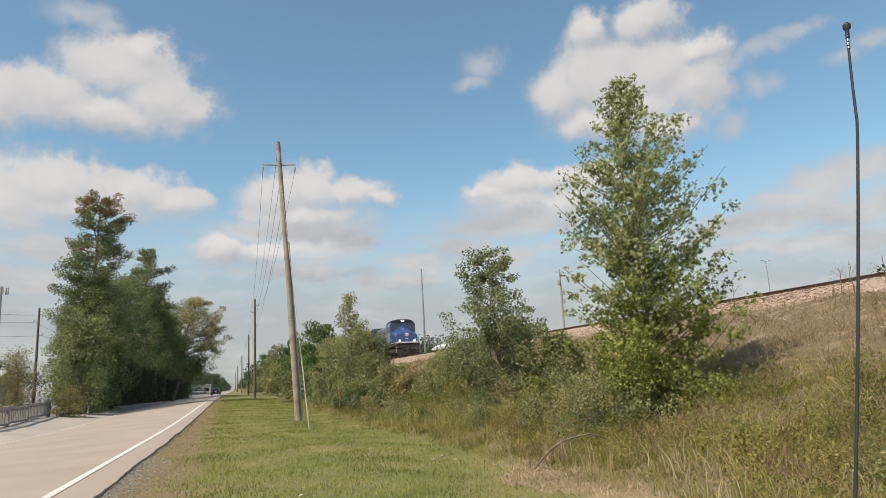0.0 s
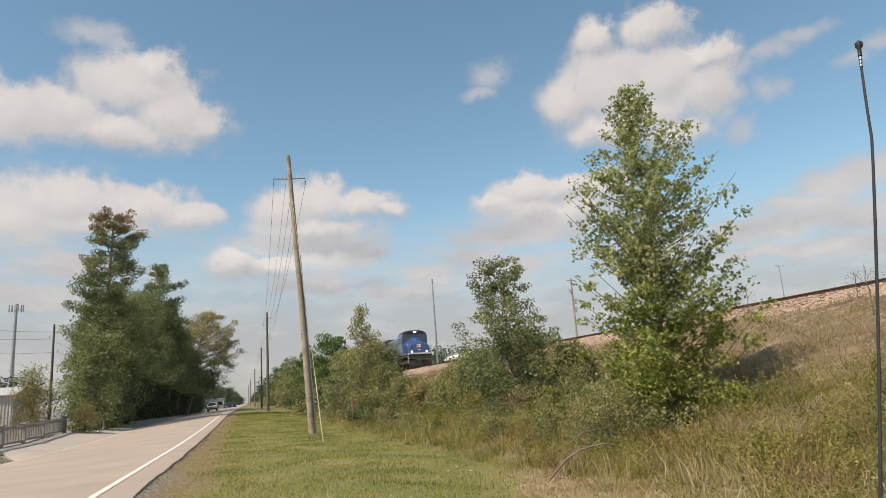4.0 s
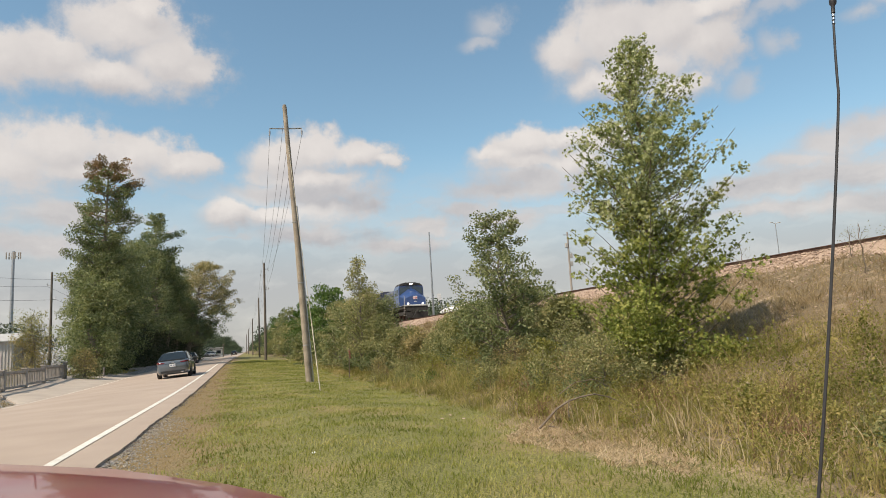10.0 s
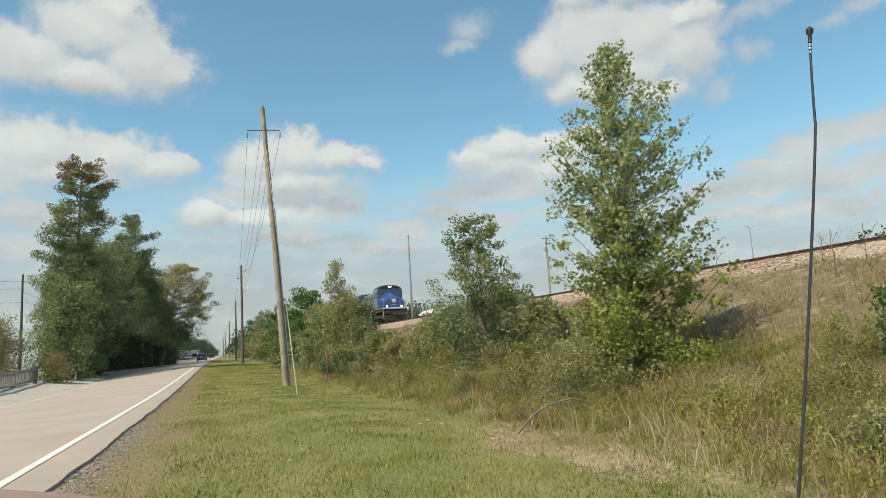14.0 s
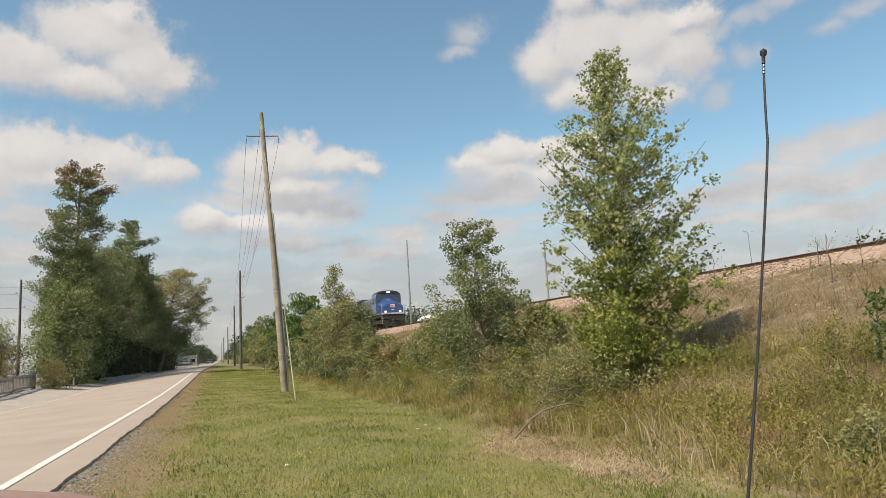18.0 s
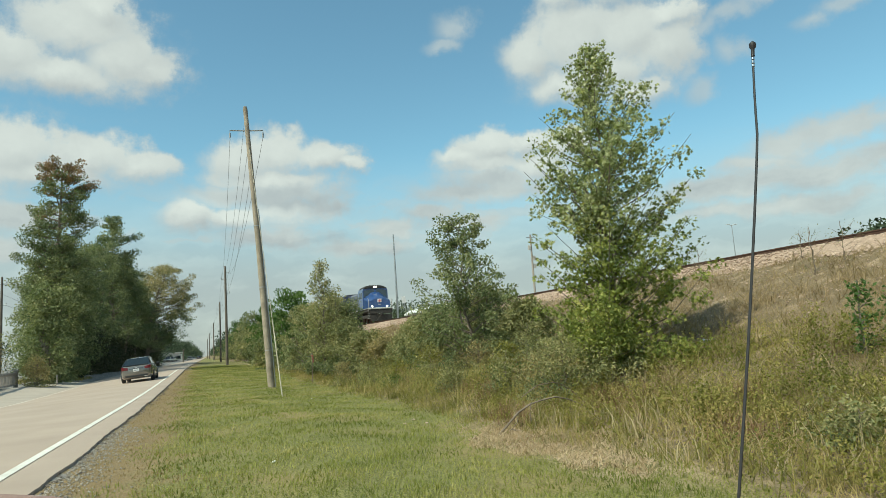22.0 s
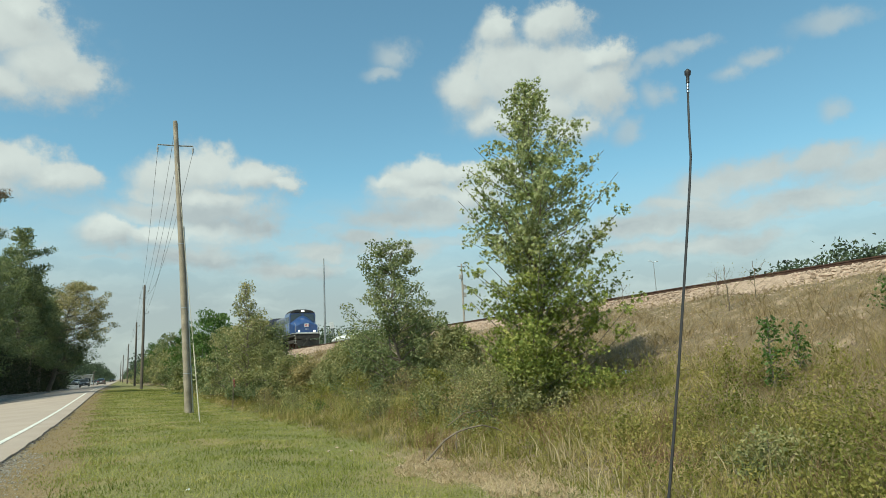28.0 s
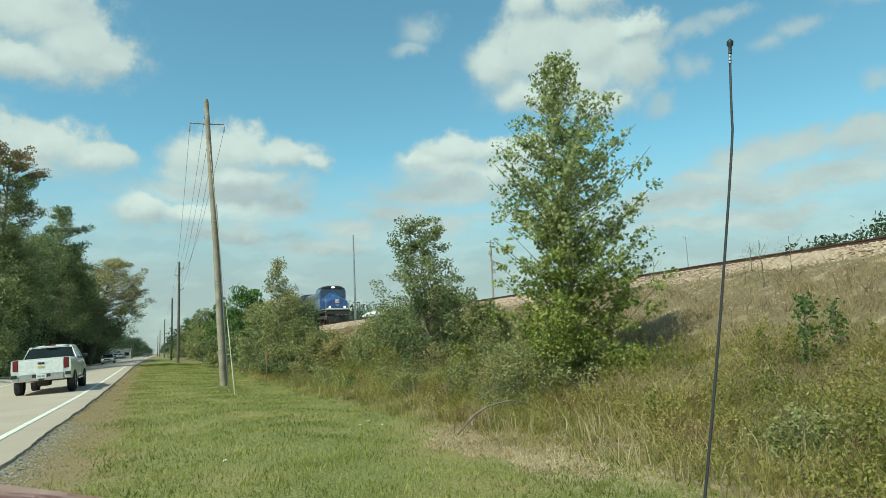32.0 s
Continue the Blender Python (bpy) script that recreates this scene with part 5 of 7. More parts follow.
    tagged(stuff_mesh("stem_weeds", V, F, WEEDLEAF), "upright leafy yellow-green weeds on the bank", "weeds", kind="stuff")
    # rough grass beyond and across the road
    x, y, z = sow(26000, -20, -9.6, 8, 70, 1.2, rng)
    keep = ~((x > -13.0) & (y > 22) & (y < 62)) & (wave(x, y, 0.5) > -0.6)
    x, y, z = x[keep], y[keep], z[keep]
    V, F = blades(np.stack([x, y, z], 1), rng.uniform(0.06, 0.3, len(x)), rng.uniform(0.02, 0.04, len(x)), rng, 1.0)
    tagged(stuff_mesh("rough_grass", V, F, WEED), "rough grass across the road", "grass", kind="stuff")


build_grass()

# ---------------------------------------------------------------- poles, wires, masts
def sagging(a, b, sag, n=14):
    a, b = Vector(a), Vector(b)
    return [a.lerp(b, i / n) - Vector((0, 0, 4 * sag * (i / n) * (1 - i / n))) for i in range(n + 1)]


def wire(a, b, sag, r=0.008, label="slack overhead power line", name="power_line"):
    bm = bmesh.new()
    tube(bm, sagging(a, b, sag), r, 5)
    tagged(part(name, bm, WIRE), label, "power line", "overhead lines")


def insulator(bm, at, h=0.22):
    x, y, z = at
    tube(bm, [(x, y, z), (x, y, z + h * 0.25), (x, y, z + h * 0.3), (x, y, z + h * 0.6), (x, y, z + h * 0.65), (x, y, z + h)],
         [0.02, 0.02, 0.055, 0.055, 0.04, 0.03], 8)


def utility_pole(label, base, top, r0, r1, material, arm=None, bits=True):
    base, top = Vector(base), Vector(top)
    home = thing("utility_pole", Matrix.Translation(base), label, "utility pole", "poles along the road")
    d = top - base
    bm = bmesh.new()
    tube(bm, [d * 0 - Vector((0, 0, 0.25)), d * 0.25, d * 0.5 + Vector((0.02, 0, 0)), d * 0.75, d * 0.99, d], [r0, r0 * 0.94, (r0 + r1) / 2, r1 * 1.1, r1, r1 * 0.8], 12)
    part("pole", bm, material, home, smooth=50)
    if arm:
        z, x0, x1 = arm
        c = d * (z / d.z)
        bm = bmesh.new()
        tube(bm, [(x0, c.y - 0.02, z - 0.03), (c.x, c.y, z), (x1, c.y + 0.02, z + 0.06)], 0.032, 8)
        part("crossarm", bm, GALV, home, "thin galvanised crossarm")
        for x, dz in ((x0, -0.03), (x1, 0.06)):
            bm = bmesh.new()
            tube(bm, [(x, 0, z + dz), (x, 0, z + dz - 0.10), (x, 0, z + dz - 0.12), (x, 0, z + dz - 0.34)], [0.014, 0.014, 0.045, 0.035], 8)
            part("insulator", bm, PORCELAIN, home)
    elif bits:
        for f, s in ((0.93, 1), (0.86, -1), (0.72, 1)):
            bm = bmesh.new()
            p = d * f
            tube(bm, [p, p + Vector((0.45 * s, 0, 0.05))], 0.035, 6)
            insulator(bm, p + Vector((0.45 * s, 0, 0.05)))
            part("bracket", bm, GALV, home)
    return home


P1, T1 = Vector((2.85, 30.16, -0.02)), Vector((2.01, 30.16, 12.7))
pole1 = utility_pole("leaning weathered timber pole with a thin crossarm", P1, T1, 0.15, 0.10, POLE_WOOD, (11.57, -1.53, -0.07))
bm = bmesh.new()
tube(bm, [Vector((0.175, -0.05, -0.1)), (T1 - P1) * 0.35 + Vector((0.165, -0.05, 0)), (T1 - P1) * 0.62 + Vector((0.15, -0.05, 0))], 0.026, 8)
part("conduit", bm, GALV, pole1, "grey cable conduit strapped to the pole")
for f in (0.12, 0.34, 0.56):
    bm = bmesh.new()
    c = (T1 - P1) * f
    tube(bm, [c + Vector((0, 0, -0.02)), c + Vector((0, 0, 0.012))], 0.165 - 0.055 * f, 12)
    part("strap", bm, GALV, pole1)
guy = thing("guy_wire", pose(2.62, 23.78, land_at(2.62, 23.78)), "taut guy wire with a pale plastic guard, anchored in the grass", "guy wire")
g1 = P1 + (T1 - P1) * 0.86 - Vector((2.62, 23.78, land_at(2.62, 23.78)))
bm = bmesh.new()
tube(bm, [(0, -0.02, -0.15), g1 * 0.24], 0.020, 8)
part("guard", bm, GUARD, guy, "pale plastic guard")
bm = bmesh.new()
tube(bm, [g1 * 0.23, g1], 0.011, 6)
part("strand", bm, GUARD, guy)

FAR_POLES = [(az_at(1.9, 80), 80, 11.4, 0.16), (az_at(1.41, 118), 118, 10.2, 0.16), (az_at(0.88, 200), 200, 10.6, 0.18), (az_at(0.55, 290), 290, 10.6, 0.2), (az_at(0.40, 380), 380, 10.6, 0.22)]
for x, y, h, r in FAR_POLES:
    z = land_at(x, y)
    utility_pole("dark timber pole with bracket insulators", (x, y, z), (x - 0.03, y, z + h), r, r * 0.7, DARK_POLE)
x3, y3, z3 = FAR_POLES[0][0], FAR_POLES[0][1], land_at(FAR_POLES[0][0], FAR_POLES[0][1])
A0 = Vector((P1.x, 30.16, P1.z))
for a, b, sag in ((A0 + Vector((-1.53, 0, 11.2)), (x3 - 0.4, y3, z3 + 10.2), 1.3), (A0 + Vector((-0.07, 0, 11.3)), (x3 + 0.4, y3, z3 + 10.4), 1.3),
                  (P1 + (T1 - P1) * 0.985, (x3, y3, z3 + 11.2), 1.2), (P1 + (T1 - P1) * 0.86, (x3 - 0.1, y3, z3 + 9.4), 1.2),
                  (P1 + (T1 - P1) * 0.76, (x3 + 0.1, y3, z3 + 8.4), 1.2)):
    wire(a, b, sag)
for i in range(4):
    (xa, ya, ha, _), (xb, yb, hb, _) = FAR_POLES[i], FAR_POLES[i + 1]
    for dz, dx in ((0.2, 0.0), (0.9, -0.4), (1.6, 0.4)):
        wire((xa + dx, ya, land_at(xa, ya) + ha - dz), (xb + dx, yb, land_at(xb, yb) + hb - dz), 1.0)

# across the road: a pole line and a telephone mast
LP = [(-20.6, 84.0, 11.2), (-30.0, 62.0, 11.2)]
for x, y, h in LP:
    utility_pole("dark timber pole behind the railing across the road", (x, y, land_at(x, y)), (x, y, land_at(x, y) + h), 0.17, 0.11, DARK_POLE)
for dz, dx in ((0.8, 0.45), (1.6, -0.45), (3.1, 0.45)):
    wire((LP[1][0] + dx, LP[1][1], LP[1][2] - dz), (LP[0][0] + dx, LP[0][1], LP[0][2] + 0.3 - dz), 0.5, 0.012)
    wire((LP[0][0] + dx, LP[0][1], LP[0][2] + 0.3 - dz), (-14.0 + dx, 150, 9.5 - dz), 1.0, 0.014)
tower = thing("phone_mast", pose(az_at(-16.25, 150), 150, 0.4), "slim grey telephone mast with panel antennas at its top", "mast")
bm = bmesh.new()
tube(bm, [(0, 0, -0.3), (0, 0, 12), (0, 0, 23.5)], [0.42, 0.34, 0.26], 12)
part("shaft", bm, GALV, tower, smooth=40)
bm = bmesh.new()
tube(bm, [(-1.25, 0, 22.4), (1.25, 0, 22.4)], 0.06, 6)
tube(bm, [(-0.7, 1.0, 22.4), (0.7, -1.0, 22.4)], 0.06, 6)
part("head_frame", bm, GALV, tower)
for x, y in ((-1.25, 0), (-0.8, 0.2), (-0.4, 0.6), (0.1, -0.3), (0.5, -0.7), (0.85, 0.2), (1.25, 0)):
    bm = bmesh.new()
    box(bm, (x, y, 22.6), (0.22, 0.14, 1.4), bevel=0.03)
    part("panel_antenna", bm, RAIL_WOOD, tower)

# beyond the track: a slender mast, a signal pole, a sign, a lamp standard, an equipment box
zz = 3.15
mast = thing("slender_mast", pose(az_at(16.2, 84), 84, zz), "tall slender grey steel mast beside the track", "mast")
bm = bmesh.new()
tube(bm, [(0, 0, -0.4), (0, 0, 6), (-0.05, 0, 12.9)], [0.15, 0.12, 0.08], 10)
part("shaft", bm, GALV, mast, smooth=40)
bm = bmesh.new()
box(bm, (0, 0, 0.05), (0.6, 0.6, 0.12), bevel=0.01)
part("base_plate", bm, APRON, mast)
pole = thing("signal_pole", pose(az_at(28.25, 44), 44, 2.9), "timber pole with small cable boxes beyond the track", "utility pole")
bm = bmesh.new()
tube(bm, [(0, 0, -0.3), (0, 0, 4), (0, 0, 6.1)], [0.085, 0.075, 0.06], 10)
part("pole", bm, RAIL_WOOD, pole, smooth=40)
for z, s in ((5.1, -1), (4.3, 1), (3.7, 1)):
    bm = bmesh.new()
    box(bm, (0.16 * s, -0.02, z), (0.2, 0.16, 0.34), bevel=0.02)
    part("cable_box", bm, LOCO_GREY, pole)
bm = bmesh.new()
tube(bm, [(-0.35, 0, 5.9), (0.35, 0, 5.9)], 0.03, 6)
part("bracket", bm, GALV, pole)
sign = thing("track_sign", pose(az_at(17.1, 70), 70, 3.62), "small white sign on a leaning post beside the track", "sign")
bm = bmesh.new()
tube(bm, [(0.06, 0, -0.4), (-0.48, 0, 2.95)], 0.04, 8)
part("post", bm, GALV, sign)
bm = bmesh.new()
box(bm, (-0.44, -0.06, 2.62), (0.46, 0.02, 0.72), ry=-9, bevel=0.006)
part("panel", bm, SIGN_WHITE, sign, "plain white panel")
hut = thing("trackside_hut", pose(25.0, 73.0, 3.05), "long low pale hut with a white roof beyond the track", "hut")
bm = bmesh.new()
box(bm, (0, 0, 0.9), (1.9, 12.5, 1.9), bevel=0.03)
part("wall", bm, LOCO_GREY, hut)
bm = bmesh.new()
loft(bm, [[(-1.1, y, 1.82), (1.1, y, 1.82), (1.05, y, 2.0), (0.3, y, 2.42), (-0.3, y, 2.42), (-1.05, y, 2.0)] for y in (-6.5, 6.5)])
part("roof", bm, SIGN_WHITE, hut)
lampx = az_at(44.55, 110)
standard = thing("lamp_standard", pose(lampx, 110, 0.1), "tall twin-armed lamp standard far behind the track", "lamp")
bm = bmesh.new()
tube(bm, [(0, 0, -0.2), (0, 0, 12), (0, 0, 22.2)], [0.16, 0.11, 0.07], 10)
part("shaft", bm, GALV, standard, smooth=40)
for s in (-1, 1):
    bm = bmesh.new()
    tube(bm, [(0, 0, 22.0), (s * 0.8, 0, 22.35)], 0.06, 6)
    box(bm, (s * 1.05, 0, 22.35), (0.7, 0.28, 0.12), bevel=0.03)
    part("lantern", bm, SIGN_WHITE, standard)


# ---------------------------------------------------------------- across the road
def build_railing():
    home = thing("railing", pose(0, 0, 0), "grey weathered railing of posts, rails and balusters beside the drive", "railing")
    pts = [(-11.25, 31.0), (-11.2, 34.0), (-11.15, 37.2), (-11.1, 40.5), (-11.35, 45.0), (-11.7, 51.5)]
    for i, (x, y) in enumerate(pts):
        z = land_at(x, y)
        bm = bmesh.new()
        box(bm, (x, y, z + 0.52), (0.24, 0.24, 1.16), bevel=0.02)
        box(bm, (x, y, z + 1.12), (0.32, 0.32, 0.09), bevel=0.03)
        part("post", bm, RAIL_WOOD, home)
    for (xa, ya), (xb, yb) in zip(pts, pts[1:]):
        a, b = Vector((xa, ya, land_at(xa, ya))), Vector((xb, yb, land_at(xb, yb)))
        d = b - a
        rz = math.degrees(math.atan2(d.y, d.x))
        for zc, th in ((0.98, 0.14), (0.24, 0.12)):
            bm = bmesh.new()
            c = (a + b) / 2 + Vector((0, 0, zc))
            box(bm, c, (d.length - 0.2, 0.14, th), rz=rz, bevel=0.012)
            part("rail", bm, RAIL_WOOD, home)
        n = max(6, int(d.length / 0.40))
        for k in range(1, n):
            c = a + d * (k / n) + Vector((0, 0, 0.60))
            bm = bmesh.new()
            box(bm, c, (0.11, 0.09, 0.64), rz=rz, bevel=0.01)
            part("baluster", bm, RAIL_WOOD, home)


build_railing()


def build_apron():
    bm = bmesh.new()
    rows = []
    for y in (30, 31.6, 34, 37, 42, 48, 54, 60):
        left = np.interp(y, [30, 31.6, 37, 50, 60], [-8.65, -8.9, -11.3, -11.4, -9.6])
        r = line_x(y) - 6.30
        zr, zl = float(rise(y) - drop(r, y)), float(rise(y) - drop(left, y))
        rows.append([(r, y, zr + 0.026), (left, y, zl + 0.012), (left, y, zl - 0.2), (r, y, zr - 0.2)])
    loft(bm, rows)
    tagged(part("drive_apron", bm, APRON), "pale concrete apron of a drive beside the road", "pavement", kind="structure")
    rng = np.random.default_rng(14)
    x, y = rng.uniform(-12.2, -8.8, 9000), rng.uniform(15, 37, 9000)
    keep = x < -8.8 - np.maximum(0, (y - 31.0) * 0.45) + 0.1 * wave(x, y, 2.0)
    x, y = x[keep], y[keep]
    V, F = blades(np.stack([x, y, land(x, y)], 1), rng.uniform(0.04, 0.12, len(x)), rng.uniform(0.012, 0.024, len(x)), rng, 1.4)
    tagged(stuff_mesh("dead_grass", V, F, DRYBLADE), "patch of dead grass beside the drive", "grass", kind="stuff")


build_apron()

shed = thing("storage_shed", pose(-31.0, 84.0, land_at(-31, 84)), "long low shed of pale ribbed sheet across the road", "shed")
bm = bmesh.new()
box(bm, (0, 0, 1.7), (16, 8, 3.4))
part("wall", bm, SHED, shed)
for i in range(52):
    bm = bmesh.new()
    box(bm, (-7.8 + i * 0.306, -4.03, 1.7), (0.09, 0.06, 3.4))
    part("rib", bm, SHED, shed)
bm = bmesh.new()
loft(bm, [[(-8.3, y, 3.4), (8.3, y, 3.4), (8.3, y, 3.4 + dz), (-8.3, y, 3.4 + dz)] for y, dz in ((-4.4, 0.10), (0, 1.0), (4.4, 0.10))])
part("roof", bm, ROOFING, shed)
for (x, y, w, d, h, lab) in ((-8.0, 300, 12, 8, 3.4, "low white roadside building far down the road"),):
    b = thing("building", pose(x - 6, y, land_at(x - 6, y)), lab, "building")
    bm2 = bmesh.new()
    box(bm2, (0, 0, h / 2), (w, d, h))
    part("wall", bm2, SHED, b)
    bm2 = bmesh.new()
    box(bm2, (0, 0, h + 0.15), (w + 0.8, d + 0.8, 0.3), bevel=0.03)
    part("roof", bm2, ROOFING, b)
    for i in range(4):
        bm2 = bmesh.new()
        box(bm2, (-w / 2 + (i + 0.5) * w / 4, -d / 2 - 0.02, 1.6), (w / 6, 0.08, 1.3), bevel=0.01)
        part("window", bm2, CAR_GLASS, b)
street = thing("street_lamp", pose(az_at(-1.43, 190.0), 190.0, land_at(-8, 190)), "slim dark street lamp far down the road", "lamp")
bm = bmesh.new()
tube(bm, [(0, 0, -0.2), (0, 0, 3.0), (0, 0, 3.46)], [0.13, 0.11, 0.09], 8)
part("shaft", bm, DARK_POLE, street)
bm = bmesh.new()
box(bm, (0, 0, 3.51), (0.5, 0.4, 0.42), bevel=0.10)
part("lantern", bm, DARK_POLE, street)
fp = thing("fence_post", pose(-9.9, 55.0, land_at(-9.9, 55)), "thin grey fence post past the railing", "post")
bm = bmesh.new()
tube(bm, [(0, 0, -0.2), (0, 0, 0.8)], 0.06, 8)
part("shaft", bm, RAIL_WOOD, fp)

# ---------------------------------------------------------------- small things on the verge
stake = thing("marker_stake", pose(az_at(8.75, 32.5), 32.5, land_at(az_at(8.75, 32.5), 32.5)), "thin timber stake with red flagging tape", "stake")
bm = bmesh.new()
tube(bm, [(0, 0, -0.1), (0.02, 0, 1.45)], 0.022, 6)
part("shaft", bm, TWIG, stake)
bm = bmesh.new()
for i in range(3):
    box(bm, (0.03 + 0.02 * i, -0.02, 1.28 - 0.13 * i), (0.09, 0.03, 0.11), rz=20 * i, ry=14 * i - 12, bevel=0.015)
part("flag", bm, RED_FLAG, stake, "crumpled red flagging tape")


def crumple(name, label, at, size, seed, material):
    rng = np.random.default_rng(seed)
    bm = bmesh.new()
    bmesh.ops.create_icosphere(bm, subdivisions=2, radius=1.0)
    for v in bm.verts:
        f = 1 + rng.uniform(-0.35, 0.35)
        v.co = Vector((v.co.x * size[0] * f, v.co.y * size[1] * f, v.co.z * size[2] * f))
    ob = part(name, bm, material)
    ob.matrix_world = pose(at[0], at[1], land_at(*at) + size[2] * 0.75 + (at[2] if len(at) > 2 else 0))
    tagged(ob, label, "litter")


crumple("plastic_bag", "crumpled white plastic bag caught in the weeds", (10.5, 11.75), (0.12, 0.08, 0.055), 1, LITTER)
for i, (x, y) in enumerate(((3.36, 22.0), (0.9, 9.3))):
    crumple("paper_scrap", "small pale scrap of litter on the grass", (x, y), (0.028, 0.02, 0.014), 10 + i, LITTER)


arch = thing("fallen_branch", pose(4.80, 10.6, land_at(4.80, 10.6)), "bare fallen branch arching over the cut straw", "branch")
for pts, r in (([(0, 0, 0.0), (0.2, 0.02, 0.16), (0.42, 0, 0.36), (0.67, 0, 0.48), (0.95, 0.03, 0.53), (1.19, 0, 0.56), (1.5, 0.05, 0.48), (1.83, 0, 0.31), (2.1, 0.1, 0.12)], 0.021),
               ([(0.67, 0, 0.48), (0.61, -0.06, 0.3), (0.64, -0.1, -0.02)], 0.018), ([(0.42, 0, 0.36), (0.36, -0.05, 0.2), (0.1, -0.1, 0.0)], 0.008),
               ([(0.55, 0.1, 0.6), (0.9, 0.15, 0.78), (1.26, 0.1, 0.81), (1.6, 0.2, 0.66), (2.0, 0.3, 0.34), (2.2, 0.35, 0.1)], 0.009), ([(0.2, -0.1, 0.1), (0.5, -0.15, 0.03), (0.75, -0.2, 0.02)], 0.012)):
    bm = bmesh.new()
    tube(bm, pts, [r * (1 - 0.45 * i / (len(pts) - 1)) for i in range(len(pts))], 6)
    part("limb", bm, TWIG, arch)
for i in range(6):
    rr2 = random.Random(60 + i)
    crumple("stone", "pale stone lying in the swale", (4.2 + rr2.uniform(-0.9, 1.2), 9.0 + rr2.uniform(-2, 9)), (0.035, 0.028, 0.018), 70 + i, STONE)

# ---------------------------------------------------------------- vehicles
def body_ring(y, hw, zb, zt, tuck=0.86, sh=0.93):
    dz = zt - zb
    half = [(hw * tuck, zb), (hw * 0.965, zb + 0.12 * dz), (hw * 0.98, zb + 0.26 * dz), (hw, zb + 0.48 * dz), (hw * 0.995, zb + 0.66 * dz), (hw * (0.4 * sh + 0.595), zb + 0.80 * dz),
            (hw * sh, zt - 0.045), (hw * sh * 0.95, zt - 0.012), (hw * sh * 0.82, zt)]
    return [(x, y, z) for x, z in half] + [(-x, y, z) for x, z in reversed(half)]


def wheel_parts(home, at, r, w, rim, spokes, side):
    """A wheel as a part with a tyre and a rim under it."""
    bm = bmesh.new()
    revolve_x(bm, [(-w / 2, r * 0.66), (-w / 2, r * 0.92), (-w * 0.36, r), (w * 0.36, r), (w / 2, r * 0.92), (w / 2, r * 0.66)], 24)
    tyre = part("wheel", bm, TYRE, home, smooth=40)
    tyre.matrix_local = pose(*at)
    bm = bmesh.new()
    o = side * w * 0.36
    tube(bm, [(o - side * 0.05, 0, 0), (o, 0, 0)], r * 0.67, 20)
    for k in range(spokes):
        a = 2 * math.pi * k / spokes
        box(bm, (o + side * 0.012, 0.36 * r * math.cos(a), 0.36 * r * math.sin(a)), (0.03, r * 0.62, r * 0.13), rx=math.degrees(a), bevel=0.006)
    tube(bm, [(o, 0, 0), (o + side * 0.04, 0, 0)], [r * 0.15, r * 0.10], 10)
    part("rim", bm, rim, tyre, smooth=40)


def lerp3(a, b, t):
    return tuple(a[i] + (b[i] - a[i]) * t for i in range(3))


def window_plate(name, home, quad, out, shrink, material):
    c = tuple(sum(p[i] for p in quad) / 4 for i in range(3))
    q = [lerp3(p, c, shrink) for p in quad]
    bm = bmesh.new()
    slab(bm, q, out, 0.016)
    part(name, bm, material, home)


